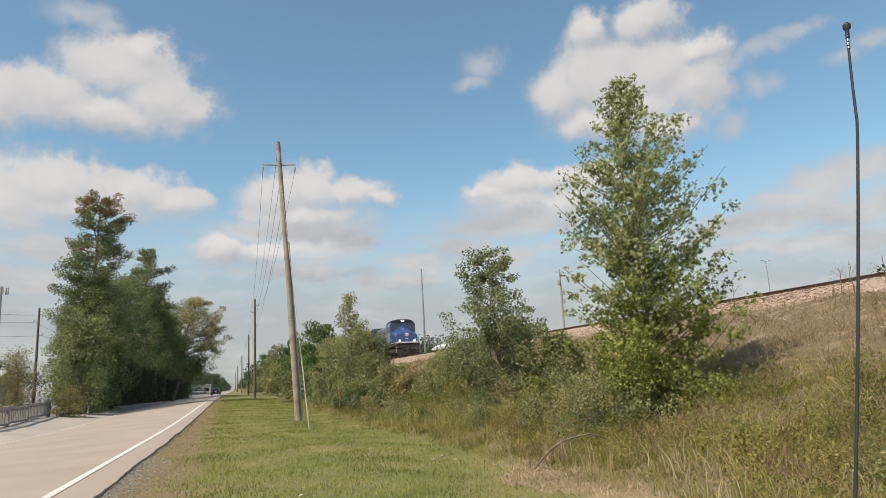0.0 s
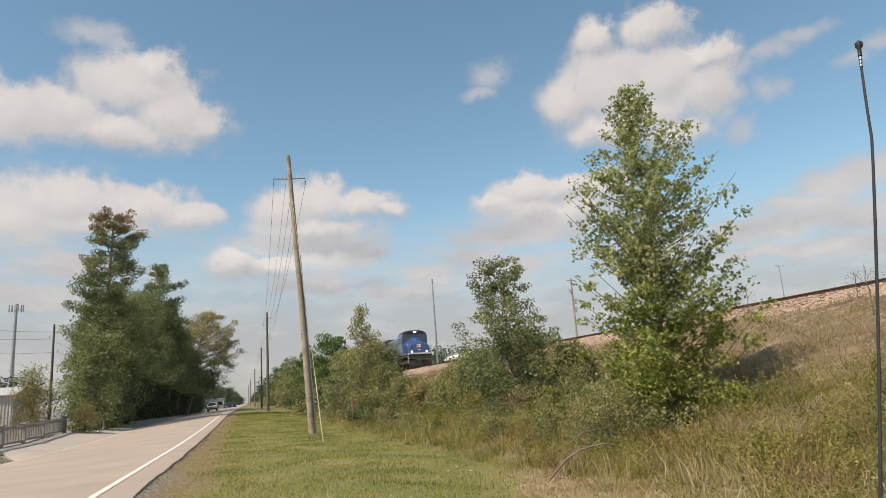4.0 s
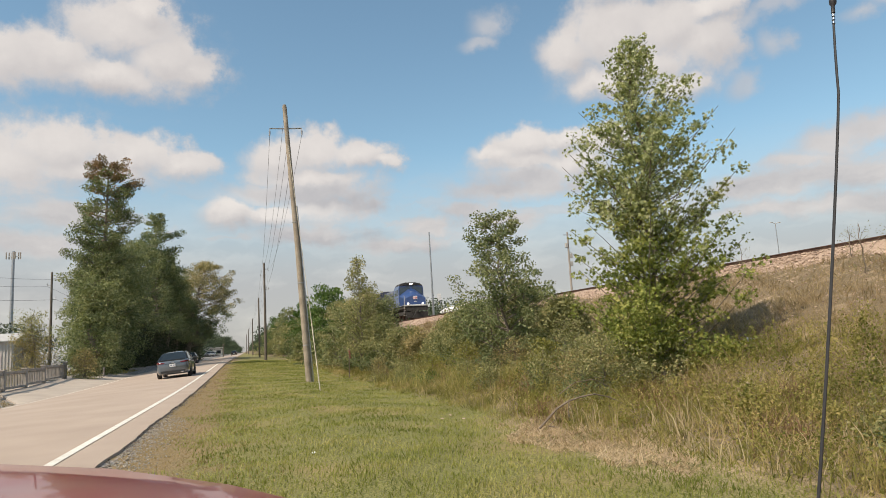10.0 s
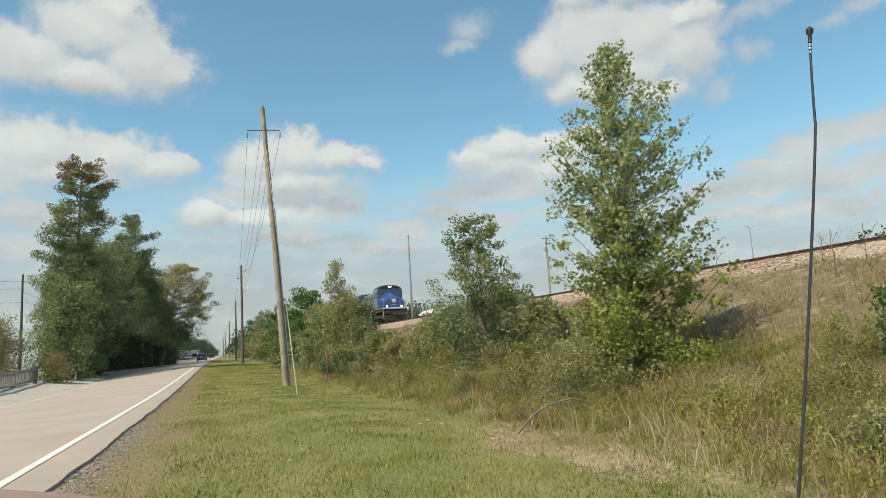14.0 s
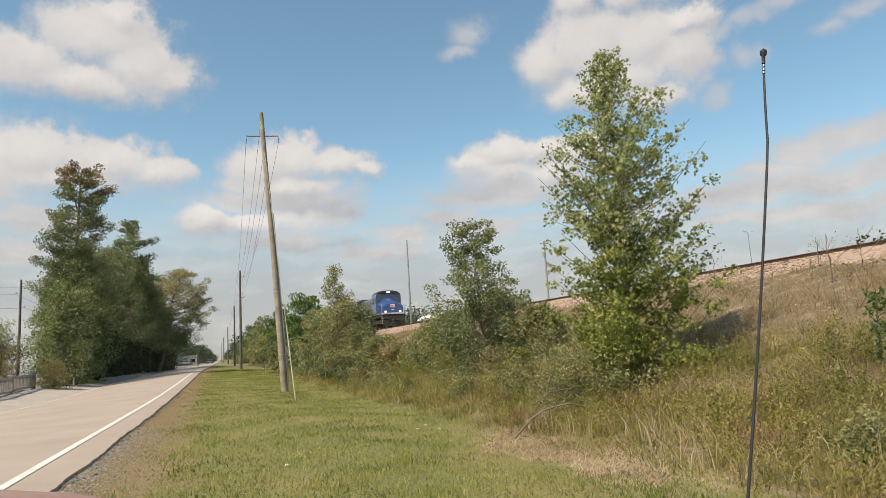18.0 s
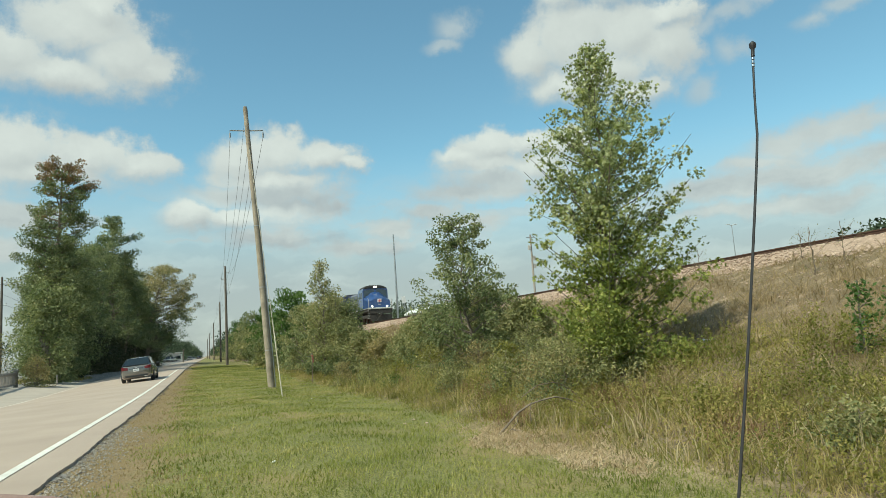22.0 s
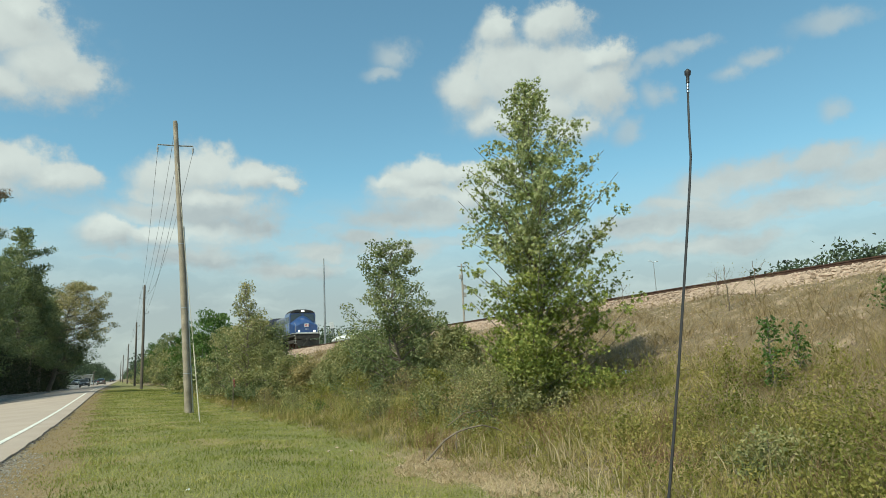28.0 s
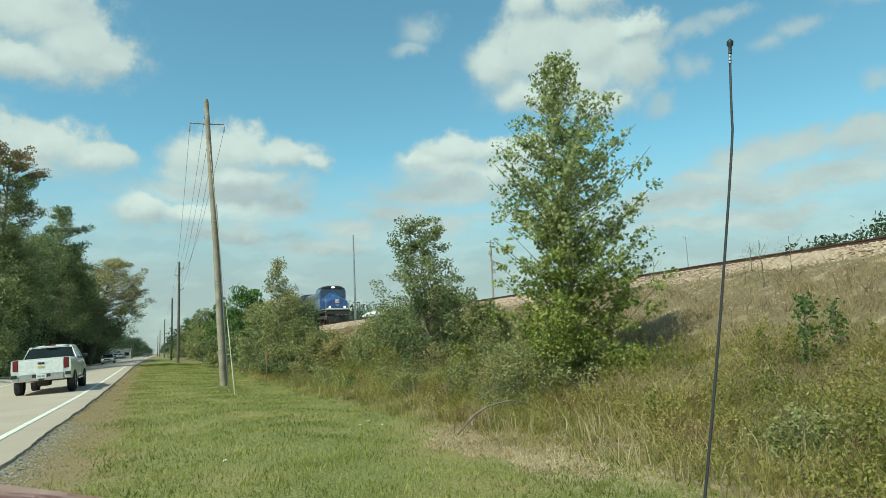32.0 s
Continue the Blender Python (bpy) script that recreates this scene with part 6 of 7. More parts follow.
def build_car(name, label, s):
    """s: sizes and colours; forward is +y, the origin is on the ground midway between the axles."""
    home = thing(name, Matrix.Identity(4), label, s.get("kind", "car"))
    bm = bmesh.new()
    loft(bm, [body_ring(*st) for st in s["body"]])
    part("body", bm, s["paint"], home, smooth=55)
    if "cabin" in s:
        (yf, zf), (yrf, zr1), (yrr, zr2), (yb, zb) = s["cabin"]
        wb, wt = s["cabin_w"]
        bm = bmesh.new()
        rings = []
        for sx in (1, -1):
            rings.append([(sx * wb, yf, zf), (sx * wt, yrf, zr1), (sx * wt * 0.98, (yrf + yrr) / 2, max(zr1, zr2) + 0.015), (sx * wt, yrr, zr2), (sx * wb, yb, zb)])
        loft(bm, rings)
        edges = [e for e in bm.edges if e.calc_length() > 0.2]
        bmesh.ops.bevel(bm, geom=edges, offset=0.06, segments=3, affect="EDGES")
        part("cabin", bm, BLACK_TRIM, home, smooth=35)
        bm = bmesh.new()
        us = (-1, -0.9, -0.55, 0, 0.55, 0.9, 1)
        ym = (yrf + yrr) / 2
        over = [(yrf + 0.05, zr1 - 0.035), (yrf - 0.06, zr1 + 0.008), (ym + 0.3 * (yrf - ym), max(zr1, zr2) + 0.040), (ym - 0.4 * (yrf - ym), max(zr1, zr2) + 0.038), (yrr + 0.06, zr2 + 0.008), (yrr - 0.07, zr2 - 0.035)]
        loft(bm, [[(u * (wt + 0.03), y, z + 0.016 - 0.06 * abs(u) ** 3) for u in us] + [(u * (wt - 0.03), y, z - 0.05 - 0.06 * abs(u) ** 3) for u in reversed(us)] for y, z in over])
        part("roof", bm, s["paint"], home, smooth=60)
        c = s.get("c_pillar", 0.40)
        for sx in (1, -1):
            bm = bmesh.new()
            tube(bm, [(sx * (wb + 0.004), yf + 0.03, zf - 0.02), (sx * (wb + wt) / 2 + sx * 0.012, (yf + yrf) / 2, (zf + zr1) / 2 + 0.015), (sx * (wt + 0.006), yrf, zr1 - 0.03)], [0.042, 0.034, 0.034], 8)
            tube(bm, [(sx * (wt + 0.008), yrf + 0.02, zr1 - 0.04), (sx * (wt + 0.012), ym, max(zr1, zr2) - 0.02), (sx * (wt + 0.008), yrr - 0.02, zr2 - 0.04)], 0.032, 8)
            part("window_pillar", bm, s["paint"], home, smooth=50)
            bm = bmesh.new()
            slab(bm, [(sx * (wb + 0.004), yb - 0.02, zb - 0.02), (sx * (wb + 0.004), yb + c, zb + (zf - zb) * c / (yf - yb) - 0.02), (sx * (wt + 0.004), yrr + 0.30 * c, zr2 - 0.02), (sx * (wt + 0.004), yrr - 0.03, zr2 - 0.03)], (sx, 0, 0.35), 0.03)
            bmesh.ops.bevel(bm, geom=list(bm.edges), offset=0.010, segments=2, affect="EDGES")
            part("rear_pillar", bm, s["paint"], home, smooth=50)
        # glass all round
        fq = [(wb, yf, zf), (-wb, yf, zf), (-wt, yrf, zr1), (wt, yrf, zr1)]
        window_plate("windscreen", home, fq, (0, zr1 - zf, yf - yrf), 0.05, CAR_GLASS)
        bq = [(wb, yb, zb), (-wb, yb, zb), (-wt, yrr, zr2), (wt, yrr, zr2)]
        window_plate("rear_window", home, bq, (0, -(zr2 - zb), -(yb - yrr)), 0.09, CAR_GLASS)
        for sx in (1, -1):
            n = (sx * (zr1 - zf), 0, wb - wt)
            cuts = s.get("pillars", [0.0, 0.52, 1.0])
            for a, b in zip(cuts, cuts[1:]):
                def mixp(t):
                    lo = lerp3((sx * wb, yf, zf), (sx * wb, yb, zb), 0.04 + 0.92 * t)
                    hi = lerp3((sx * wt, yrf, zr1), (sx * wt, yrr, zr2), t)
                    return lo, hi
                l0, h0 = mixp(a)
                l1, h1 = mixp(b)
                window_plate("side_window", home, [l0, l1, h1, h0], n, 0.07, CAR_GLASS)
    # wheels, each before a black disc that stands for the shaded wheel well
    r, w, wbse, hw = s["wheel"], s.get("tyre_w", 0.22), s["wb"], s["hw"]
    for sy in (1, -1):
        for sx in (1, -1):
            x = sx * (hw - 0.02)
            bm = bmesh.new()
            tube(bm, [(x - sx * 0.16, sy * wbse / 2, r * 1.02), (x + sx * 0.008, sy * wbse / 2, r * 1.02)], r * 1.11, 22)
            part("wheel_well_shade", bm, BLACK_TRIM, home)
            wheel_parts(home, (x - sx * (w / 2 - 0.045), sy * wbse / 2, r), r, w, s.get("rim", ALLOY), s.get("spokes", 10), sx)
    yf0, yb0 = s["body"][0][0], s["body"][-1][0]
    z1 = s["lamp_z"]
    bw = s["hw"]
    for sx in (1, -1):
        bm = bmesh.new()
        lw, lh = s["tail"][:2] if "tail" in s else (0.42, 0.15)
        if s.get("tail_path"):
            x0, zin, zout, zbot = s["tail_path"]
            way = [(x0, -2.372, zin), (0.665, -2.372, zin + (zout - zin) * 0.5), (0.755, -2.318, zout), (0.812, -2.21, zout), (0.858, -2.02, zout - 0.02)]
            loft(bm, [[(sx * x, y, zbot), (sx * (x + 0.016), y - 0.016, zbot + 0.01), (sx * (x + 0.016), y - 0.016, zt - 0.01), (sx * x, y, zt)] for x, y, zt in way])
        else:
            box(bm, (sx * (bw * 0.93 - lw / 2), yb0 + s.get("tail_in", 0.05), z1), (lw, 0.14, lh), rz=sx * 10, bevel=0.03)
        part("tail_lamp", bm, TAIL, home)
        bm = bmesh.new()
        hl = s.get("head", (0.42, 0.15))
        box(bm, (sx * (bw * 0.92 - hl[0] / 2), yf0 - s.get("head_in", 0.12), s.get("head_z", z1 - 0.1)), (hl[0], 0.22, hl[1]), rz=-sx * 16, bevel=0.03)
        part("head_lamp", bm, s.get("head_mat", LAMP_GLASS), home)
        my, mz = s["mirror"]
        bm = bmesh.new()
        box(bm, (sx * (bw + 0.10), my, mz), (0.20, 0.11, 0.15), bevel=0.03)
        box(bm, (sx * (bw - 0.03), my + 0.02, mz - 0.05), (0.16, 0.05, 0.05))
        part("mirror", bm, s.get("mirror_mat", BLACK_TRIM), home)
        for y0, y1 in s.get("doors", []):
            bm = bmesh.new()
            box(bm, (sx * (bw * 0.99), y0 + 0.12, s["belt"] - 0.10), (0.035, 0.17, 0.03), bevel=0.008)
            part("door_handle", bm, s.get("handle_mat", s["paint"]), home)
            bm = bmesh.new()
            rows = sorted(s["body"])
            cut = [float(np.interp(y0, [q[0] for q in rows], [q[k] for q in rows])) for k in (1, 2, 3)]
            ring = body_ring(y0, *cut)[1:7]
            tube(bm, [(sx * x, y, z) for x, y, z in ring], 0.006, 5)
            part("door_gap", bm, BLACK_TRIM, home)
        bm = bmesh.new()
        box(bm, (sx * (bw * 0.93), 0, s["body"][2][2] + 0.045), (0.10, wbse - 2.4 * r, 0.10), bevel=0.02)
        part("sill", bm, s.get("trim", BLACK_TRIM), home)
    # bumpers, grille, plate
    zb0 = s["body"][0][2]
    bm = bmesh.new()
    box(bm, (0, yf0 - 0.02, zb0 + 0.16), (bw * 1.55, 0.14, 0.24), bevel=0.04)
    part("front_bumper", bm, s.get("bumper", s["paint"]), home)
    bm = bmesh.new()
    box(bm, (0, yf0 - 0.0, s.get("grille_z", zb0 + 0.36)), (bw * 1.0, 0.10, s.get("grille_h", 0.16)), bevel=0.03)
    part("grille", bm, s.get("grille_mat", BLACK_TRIM), home)
    bm = bmesh.new()
    box(bm, (0, yb0 + 0.02, zb0 + 0.13), (bw * 1.52, 0.10, s.get("rear_bumper_h", 0.2)), bevel=0.04)
    if s.get("under"):
        bm.free()
    else:
        part("rear_bumper", bm, s.get("rear_bumper", s["paint"]), home)
    for y, d, z in ((yb0, -1, s.get("plate_z", z1 - 0.14)), (yf0, 1, zb0 + 0.20)):
        bm = bmesh.new()
        box(bm, (0, y + d * 0.062, z), (0.31, 0.02, 0.16), bevel=0.004)
        plate = part("number_plate", bm, PLATE, home, "white plate with dark bars")
        for k in range(2):
            bm = bmesh.new()
            box(bm, (-0.065 + 0.13 * k, y + d * 0.075, z), (0.10, 0.008, 0.06))
            part("plate_bar", bm, PLATE_BAR, plate)
    for x, y, z, sx, sy, sz, mat, nm in s.get("extra", []):
        bm = bmesh.new()
        box(bm, (x, y, z), (sx, sy, sz), bevel=min(sx, sy, sz) * 0.2)
        part(nm, bm, mat, home)
    return home


def sedan(name, label, colour, rim, tail, chrome=False, metal=0.3):
    return build_car(name, label, dict(
        paint=paint(name + "_paint", colour, 0.22, metal, 0.9, 0.08), hw=0.90, wb=2.70, wheel=0.33, rim=rim, spokes=10, belt=0.95, lamp_z=0.83, tail=tail, tail_in=0.085,
        head_z=0.66, head=(0.44, 0.11), head_in=0.22, mirror=(0.72, 0.98), doors=[(-0.30, 0), (-1.18, 0), (0.62, 0)],
        body=[(2.30, 0.60, 0.32, 0.60), (2.20, 0.78, 0.22, 0.70), (1.9, 0.87, 0.18, 0.79), (1.5, 0.90, 0.17, 0.87), (0.9, 0.905, 0.17, 0.94), (0.0, 0.905, 0.17, 0.96),
              (-1.0, 0.905, 0.17, 0.975), (-1.6, 0.90, 0.18, 0.99), (-2.0, 0.87, 0.20, 0.985), (-2.2, 0.82, 0.24, 0.97), (-2.31, 0.765, 0.28, 0.945), (-2.37, 0.68, 0.36, 0.89)],
        cabin=((1.12, 0.92), (0.22, 1.42), (-0.78, 1.42), (-1.88, 0.975)), cabin_w=(0.81, 0.615), pillars=[0.03, 0.46, 0.86], rear_bumper_h=0.16, plate_z=0.70,
        handle_mat=CHROME if chrome else paint(name + "_handle", colour, 0.3), tail_path=tail, under=True,
        extra=[(0, -2.21, 0.985, 1.30, 0.14, 0.022, BLACK_TRIM, "boot_lip"), (0.50, -2.33, 0.30, 0.18, 0.10, 0.06, CHROME, "exhaust"), (0, -2.372, 0.80, 0.76, 0.02, 0.025, BLACK_TRIM, "boot_crease"),
               (0, -2.375, 0.86, 0.14, 0.02, 0.05, CHROME, "badge"), (0, -0.62, 1.455, 0.04, 0.16, 0.06, BLACK_TRIM, "roof_fin"), (0, -2.345, 0.36, 1.25, 0.06, 0.12, BLACK_TRIM, "rear_valance"),
               (0, 2.27, 0.30, 0.9, 0.05, 0.025, CHROME, "chin_strip"), (0, 2.30, 0.63, 0.13, 0.03, 0.09, CHROME, "front_badge")]))


car_a = sedan("sedan", "slate-grey saloon car driving away along the road", (0.122, 0.145, 0.168), DARK_RIM, (0.42, 0.875, 0.925, 0.81))
car_b = sedan("sedan", "black saloon car with lit headlamps coming along the road", (0.012, 0.013, 0.015), DARK_RIM, (0.40, 0.88, 0.93, 0.80))
car_c = sedan("sedan", "silver-brown saloon car with large red tail lamps", (0.20, 0.19, 0.175), ALLOY, (0.46, 0.88, 0.95, 0.74), chrome=True, metal=0.5)
suv = build_car("sport_utility", "older white four-door utility car with grey bumpers", dict(
    kind="car", paint=paint("suv_white", (0.62, 0.62, 0.60), 0.35), hw=0.92, wb=2.83, wheel=0.37, tyre_w=0.25, rim=ALLOY, spokes=6, c_pillar=0.14, belt=1.12, lamp_z=1.0, tail=(0.16, 0.5),
    head=(0.36, 0.20), head_z=0.84, head_in=0.10, mirror=(0.95, 1.18), doors=[(0.05, 0), (-0.95, 0), (0.95, 0)],
    body=[(2.25, 0.80, 0.42, 0.88), (2.12, 0.90, 0.36, 0.98), (1.7, 0.92, 0.34, 1.08), (0.9, 0.92, 0.34, 1.12), (0.0, 0.92, 0.34, 1.13), (-1.2, 0.92, 0.34, 1.13), (-2.0, 0.91, 0.36, 1.13), (-2.3, 0.88, 0.44, 1.10)],
    cabin=((1.15, 1.08), (0.42, 1.70), (-1.95, 1.72), (-2.26, 1.10)), cabin_w=(0.85, 0.68), pillars=[0.02, 0.32, 0.62, 0.97], bumper=GREY_TRIM, rear_bumper=GREY_TRIM, trim=GREY_TRIM,
    grille_mat=BLACK_TRIM, grille_z=0.86, grille_h=0.16, plate_z=0.8,
    extra=[(0.62, -0.8, 1.76, 0.04, 1.9, 0.04, BLACK_TRIM, "roof_rail"), (-0.62, -0.8, 1.76, 0.04, 1.9, 0.04, BLACK_TRIM, "roof_rail"), (0, 2.285, 0.88, 0.14, 0.04, 0.06, CHROME, "badge"), (0, 2.262, 0.88, 0.92, 0.05, 0.17, BLACK_TRIM, "grille_mesh"), (0, 2.270, 0.975, 0.98, 0.05, 0.03, CHROME, "grille_bar"),
           (0, 2.24, 0.55, 1.82, 0.20, 0.30, GREY_TRIM, "bumper_apron"), (0.93, 0, 0.48, 0.05, 1.9, 0.26, GREY_TRIM, "side_cladding"), (-0.93, 0, 0.48, 0.05, 1.9, 0.26, GREY_TRIM, "side_cladding"),
           (0.66, 2.25, 0.88, 0.34, 0.08, 0.18, HEAD_GLASS, "lens"), (-0.66, 2.25, 0.88, 0.34, 0.08, 0.18, HEAD_GLASS, "lens")]))
suv_dark = build_car("sport_utility", "dark four-door utility car coming out of the shade", dict(
    kind="car", paint=paint("suv_dark", (0.030, 0.034, 0.040), 0.35), hw=0.93, wb=2.83, wheel=0.37, tyre_w=0.25, rim=ALLOY, spokes=6, c_pillar=0.16, belt=1.10, lamp_z=1.0, tail=(0.16, 0.4),
    head=(0.40, 0.16), head_z=0.84, head_in=0.12, mirror=(0.95, 1.16), doors=[(0.05, 0), (-0.95, 0)],
    body=[(2.25, 0.78, 0.40, 0.86), (2.12, 0.90, 0.32, 0.98), (1.7, 0.93, 0.30, 1.06), (0.0, 0.93, 0.30, 1.10), (-1.2, 0.93, 0.30, 1.11), (-2.0, 0.91, 0.32, 1.11), (-2.3, 0.86, 0.42, 1.08)],
    cabin=((1.15, 1.06), (0.35, 1.66), (-1.7, 1.66), (-2.22, 1.09)), cabin_w=(0.86, 0.67), pillars=[0.02, 0.34, 0.66, 0.97]))
truck = build_car("pickup_truck", "white crew-cab pickup truck with a chrome rear bumper", dict(
    kind="truck", paint=paint("truck_white", (0.66, 0.66, 0.63), 0.3), hw=1.0, wb=3.64, wheel=0.41, tyre_w=0.28, rim=ALLOY, spokes=6, belt=1.30, lamp_z=1.12, tail=(0.20, 0.42), tail_in=0.050,
    head=(0.36, 0.24), head_z=1.0, head_in=0.06, mirror=(1.30, 1.36), doors=[(0.65, 0), (-0.40, 0), (1.55, 0)], handle_mat=CHROME,
    body=[(2.85, 0.86, 0.50, 1.06), (2.72, 0.98, 0.44, 1.20), (2.2, 1.0, 0.42, 1.26), (1.5, 1.0, 0.42, 1.30), (-0.75, 1.0, 0.42, 1.32, 0.9, 0.97), (-0.80, 1.0, 0.46, 1.32, 0.95, 0.985), (-2.9, 1.0, 0.52, 1.34, 0.97, 0.985), (-2.98, 0.985, 0.56, 1.34, 0.98, 0.985)],
    cabin=((1.55, 1.28), (0.95, 1.84), (-0.45, 1.84), (-0.80, 1.30)), cabin_w=(0.93, 0.72), pillars=[0.02, 0.5, 0.97], rear_bumper=CHROME, rear_bumper_h=0.24, c_pillar=0.16, bumper=CHROME, grille_mat=CHROME,
    grille_z=0.98, grille_h=0.34, plate_z=0.68,
    extra=[(0, -2.985, 1.02, 1.46, 0.03, 0.50, LITTER, "tailgate_panel"), (0, -3.0, 1.16, 0.22, 0.03, 0.07, BLACK_TRIM, "tailgate_handle"), (0, -3.0, 1.02, 0.24, 0.02, 0.07, GOLD, "badge"),
           (0, -1.85, 1.335, 1.6, 2.0, 0.012, BLACK_TRIM, "bed_floor"), (0, -0.62, 1.86, 0.4, 0.08, 0.05, TAIL, "brake_lamp"), (0.96, 0.1, 0.46, 0.14, 2.1, 0.06, CHROME, "side_step"),
           (-0.96, 0.1, 0.46, 0.14, 2.1, 0.06, CHROME, "side_step"), (0, -2.2, 0.42, 0.4, 0.7, 0.25, LOCO_DARK, "axle_case"), (0.88, -3.0, 0.72, 0.18, 0.10, 0.13, BLACK_TRIM, "bumper_step"), (-0.88, -3.0, 0.72, 0.18, 0.10, 0.13, BLACK_TRIM, "bumper_step"),
           (0.24, -3.03, 0.70, 0.12, 0.03, 0.12, BLACK_TRIM, "bumper_pocket"), (-0.24, -3.03, 0.70, 0.12, 0.03, 0.12, BLACK_TRIM, "bumper_pocket"), (0, -2.95, 0.53, 0.2, 0.2, 0.1, LOCO_DARK, "tow_hitch")]))
car_far = sedan("sedan", "pale silver saloon car coming along the road", (0.46, 0.47, 0.48), ALLOY, (0.42, 0.875, 0.925, 0.81), metal=0.2)
car_lead = copy_thing(car_b, Matrix.Identity(4))
tagged(car_lead, "dark saloon car far down the road", "car")
parked = [copy_thing(suv, lane_x) for lane_x in (pose(-10.4, 236.0, land_at(-10.4, 236.0), 0, 0, 160), pose(-10.0, 262.0, land_at(-10.0, 262.0), 0, 0, 170))]
for ob in parked:
    tagged(ob, "white parked car far down the road", "car", "parked cars down the road")
for sx in (1, -1):
    bm = bmesh.new()
    box(bm, (sx * 0.64, 2.17, 0.665), (0.15, 0.05, 0.07), rz=-sx * 12, bevel=0.02)
    part("lit_lens", bm, BEAM, car_b)


# ---------------------------------------------------------------- the locomotive
def locomotive():
    home = thing("locomotive", pose(TRACK_X, 87.6, rail_z(80), 0, 0, 180), "blue six-axle diesel locomotive with lit lamps on the raised track", "locomotive")
    P = lambda nm, bm, mat, label="", parent=home, smooth=None: part(nm, bm, mat, parent, label, smooth)
    bm = bmesh.new()
    box(bm, (0, 0, 1.50), (2.9, 21.0, 0.36), bevel=0.04)
    P("underframe", bm, LOCO_DARK)
    bm = bmesh.new()
    box(bm, (0, 0, 1.69), (3.1, 20.6, 0.06))
    P("walkway", bm, LOCO_GREY)
    # broad nose under a ridged top that climbs to the windscreens
    bm = bmesh.new()
    loft(bm, [[(-w, y, 1.66), (w, y, 1.66), (w, y, ze - 0.12), (w * 0.94, y, ze), (0.42, y, zr), (-0.42, y, zr), (-w * 0.94, y, ze), (-w, y, ze - 0.12)]
              for y, w, ze, zr in ((10.05, 1.30, 2.55, 2.86), (9.90, 1.38, 2.66, 3.02), (8.14, 1.52, 3.08, 3.84))])
    nose = P("nose", bm, BLUE, smooth=30)
    bm = bmesh.new()
    box(bm, (0, 10.07, 2.62), (0.52, 0.03, 0.40), bevel=0.01)
    P("badge", bm, LOGO_WHITE, "white and red badge", nose)
    for k in range(3):
        bm = bmesh.new()
        box(bm, (-0.17 + 0.17 * k, 10.09, 2.60), (0.09, 0.02, 0.28 - 0.06 * abs(k - 1)), bevel=0.004)
        P("badge_stripe", bm, LOGO_RED, "", nose)
    bm = bmesh.new()
    box(bm, (0, 10.07, 2.16), (0.36, 0.02, 0.06), bevel=0.004)
    P("small_badge", bm, LOGO_WHITE, "", nose)
    bm = bmesh.new()
    box(bm, (0.0, 10.075, 1.72), (2.62, 0.05, 0.10), bevel=0.01)
    P("sill_stripe", bm, LOGO_WHITE, "white stripe", nose)
    # cab with a dark roof
    bm = bmesh.new()
    loft(bm, [[(-1.60, y, 1.72), (1.60, y, 1.72), (1.60, y, 3.95), (1.48, y, 4.30), (-1.48, y, 4.30), (-1.60, y, 3.95)] for y in (8.15, 5.6)])
    cabp = P("cab", bm, BLUE, smooth=30)
    bm = bmesh.new()
    loft(bm, [[(-1.50, y, 4.28), (1.50, y, 4.28), (1.18, y, zt - 0.12), (0.60, y, zt), (-0.60, y, zt), (-1.18, y, zt - 0.12)] for y, zt in ((8.22, 4.62), (7.9, 4.70), (5.6, 4.70))])
    P("roof", bm, LOCO_DARK, "sooty dark roof", cabp, 30)
    for sx in (-1, 1):
        bm = bmesh.new()
        slab(bm, [(sx * 0.16, 8.16, 3.78), (sx * 1.48, 8.16, 3.16), (sx * 1.46, 8.16, 4.02), (sx * 0.16, 8.16, 4.22)], (0, 1, 0), 0.03)
        P("windscreen", bm, LOCO_GLASS, "", cabp)
        for y in (7.45, 6.5):
            bm = bmesh.new()
            box(bm, (sx * 1.61, y, 3.45), (0.04, 0.72, 0.72), bevel=0.01)
            P("side_window", bm, LOCO_GLASS, "", cabp)
        bm = bmesh.new()
        box(bm, (sx * 0.72, 8.23, 4.42), (0.58, 0.06, 0.20), bevel=0.01)
        P("number_board", bm, BLACK_TRIM, "dark number board", cabp)
        bm = bmesh.new()
        tube(bm, [(sx * 0.92, 10.04, 1.92), (sx * 0.92, 10.16, 1.92)], 0.11, 12)
        P("ditch_lamp", bm, BEAM, "lit lamp")
        bm = bmesh.new()
        tube(bm, [(sx * 1.44, 10.35, 0.55), (sx * 1.44, 10.35, 2.75), (sx * 1.44, 9.9, 2.9)], 0.025, 6)
        P("handrail", bm, LOCO_GREY)
        bm = bmesh.new()
        tube(bm, [(sx * 1.5, 5.3, 2.75), (sx * 1.5, -10.2, 2.75)], 0.022, 6)
        for k in range(11):
            tube(bm, [(sx * 1.5, 5.2 - 1.5 * k, 1.72), (sx * 1.5, 5.2 - 1.5 * k, 2.75)], 0.02, 5)
        P("side_rail", bm, LOCO_GREY)
        for k in range(4):
            bm = bmesh.new()
            box(bm, (sx * 1.32, 10.2, 0.5 + 0.30 * k), (0.40, 0.34, 0.04))
            P("step", bm, LOCO_GREY)
    for sx in (-0.11, 0.11):
        bm = bmesh.new()
        tube(bm, [(sx, 8.16, 4.46), (sx, 8.28, 4.46)], 0.10, 12)
        P("head_lamp", bm, BEAM, "lit headlamp", cabp)
    bm = bmesh.new()
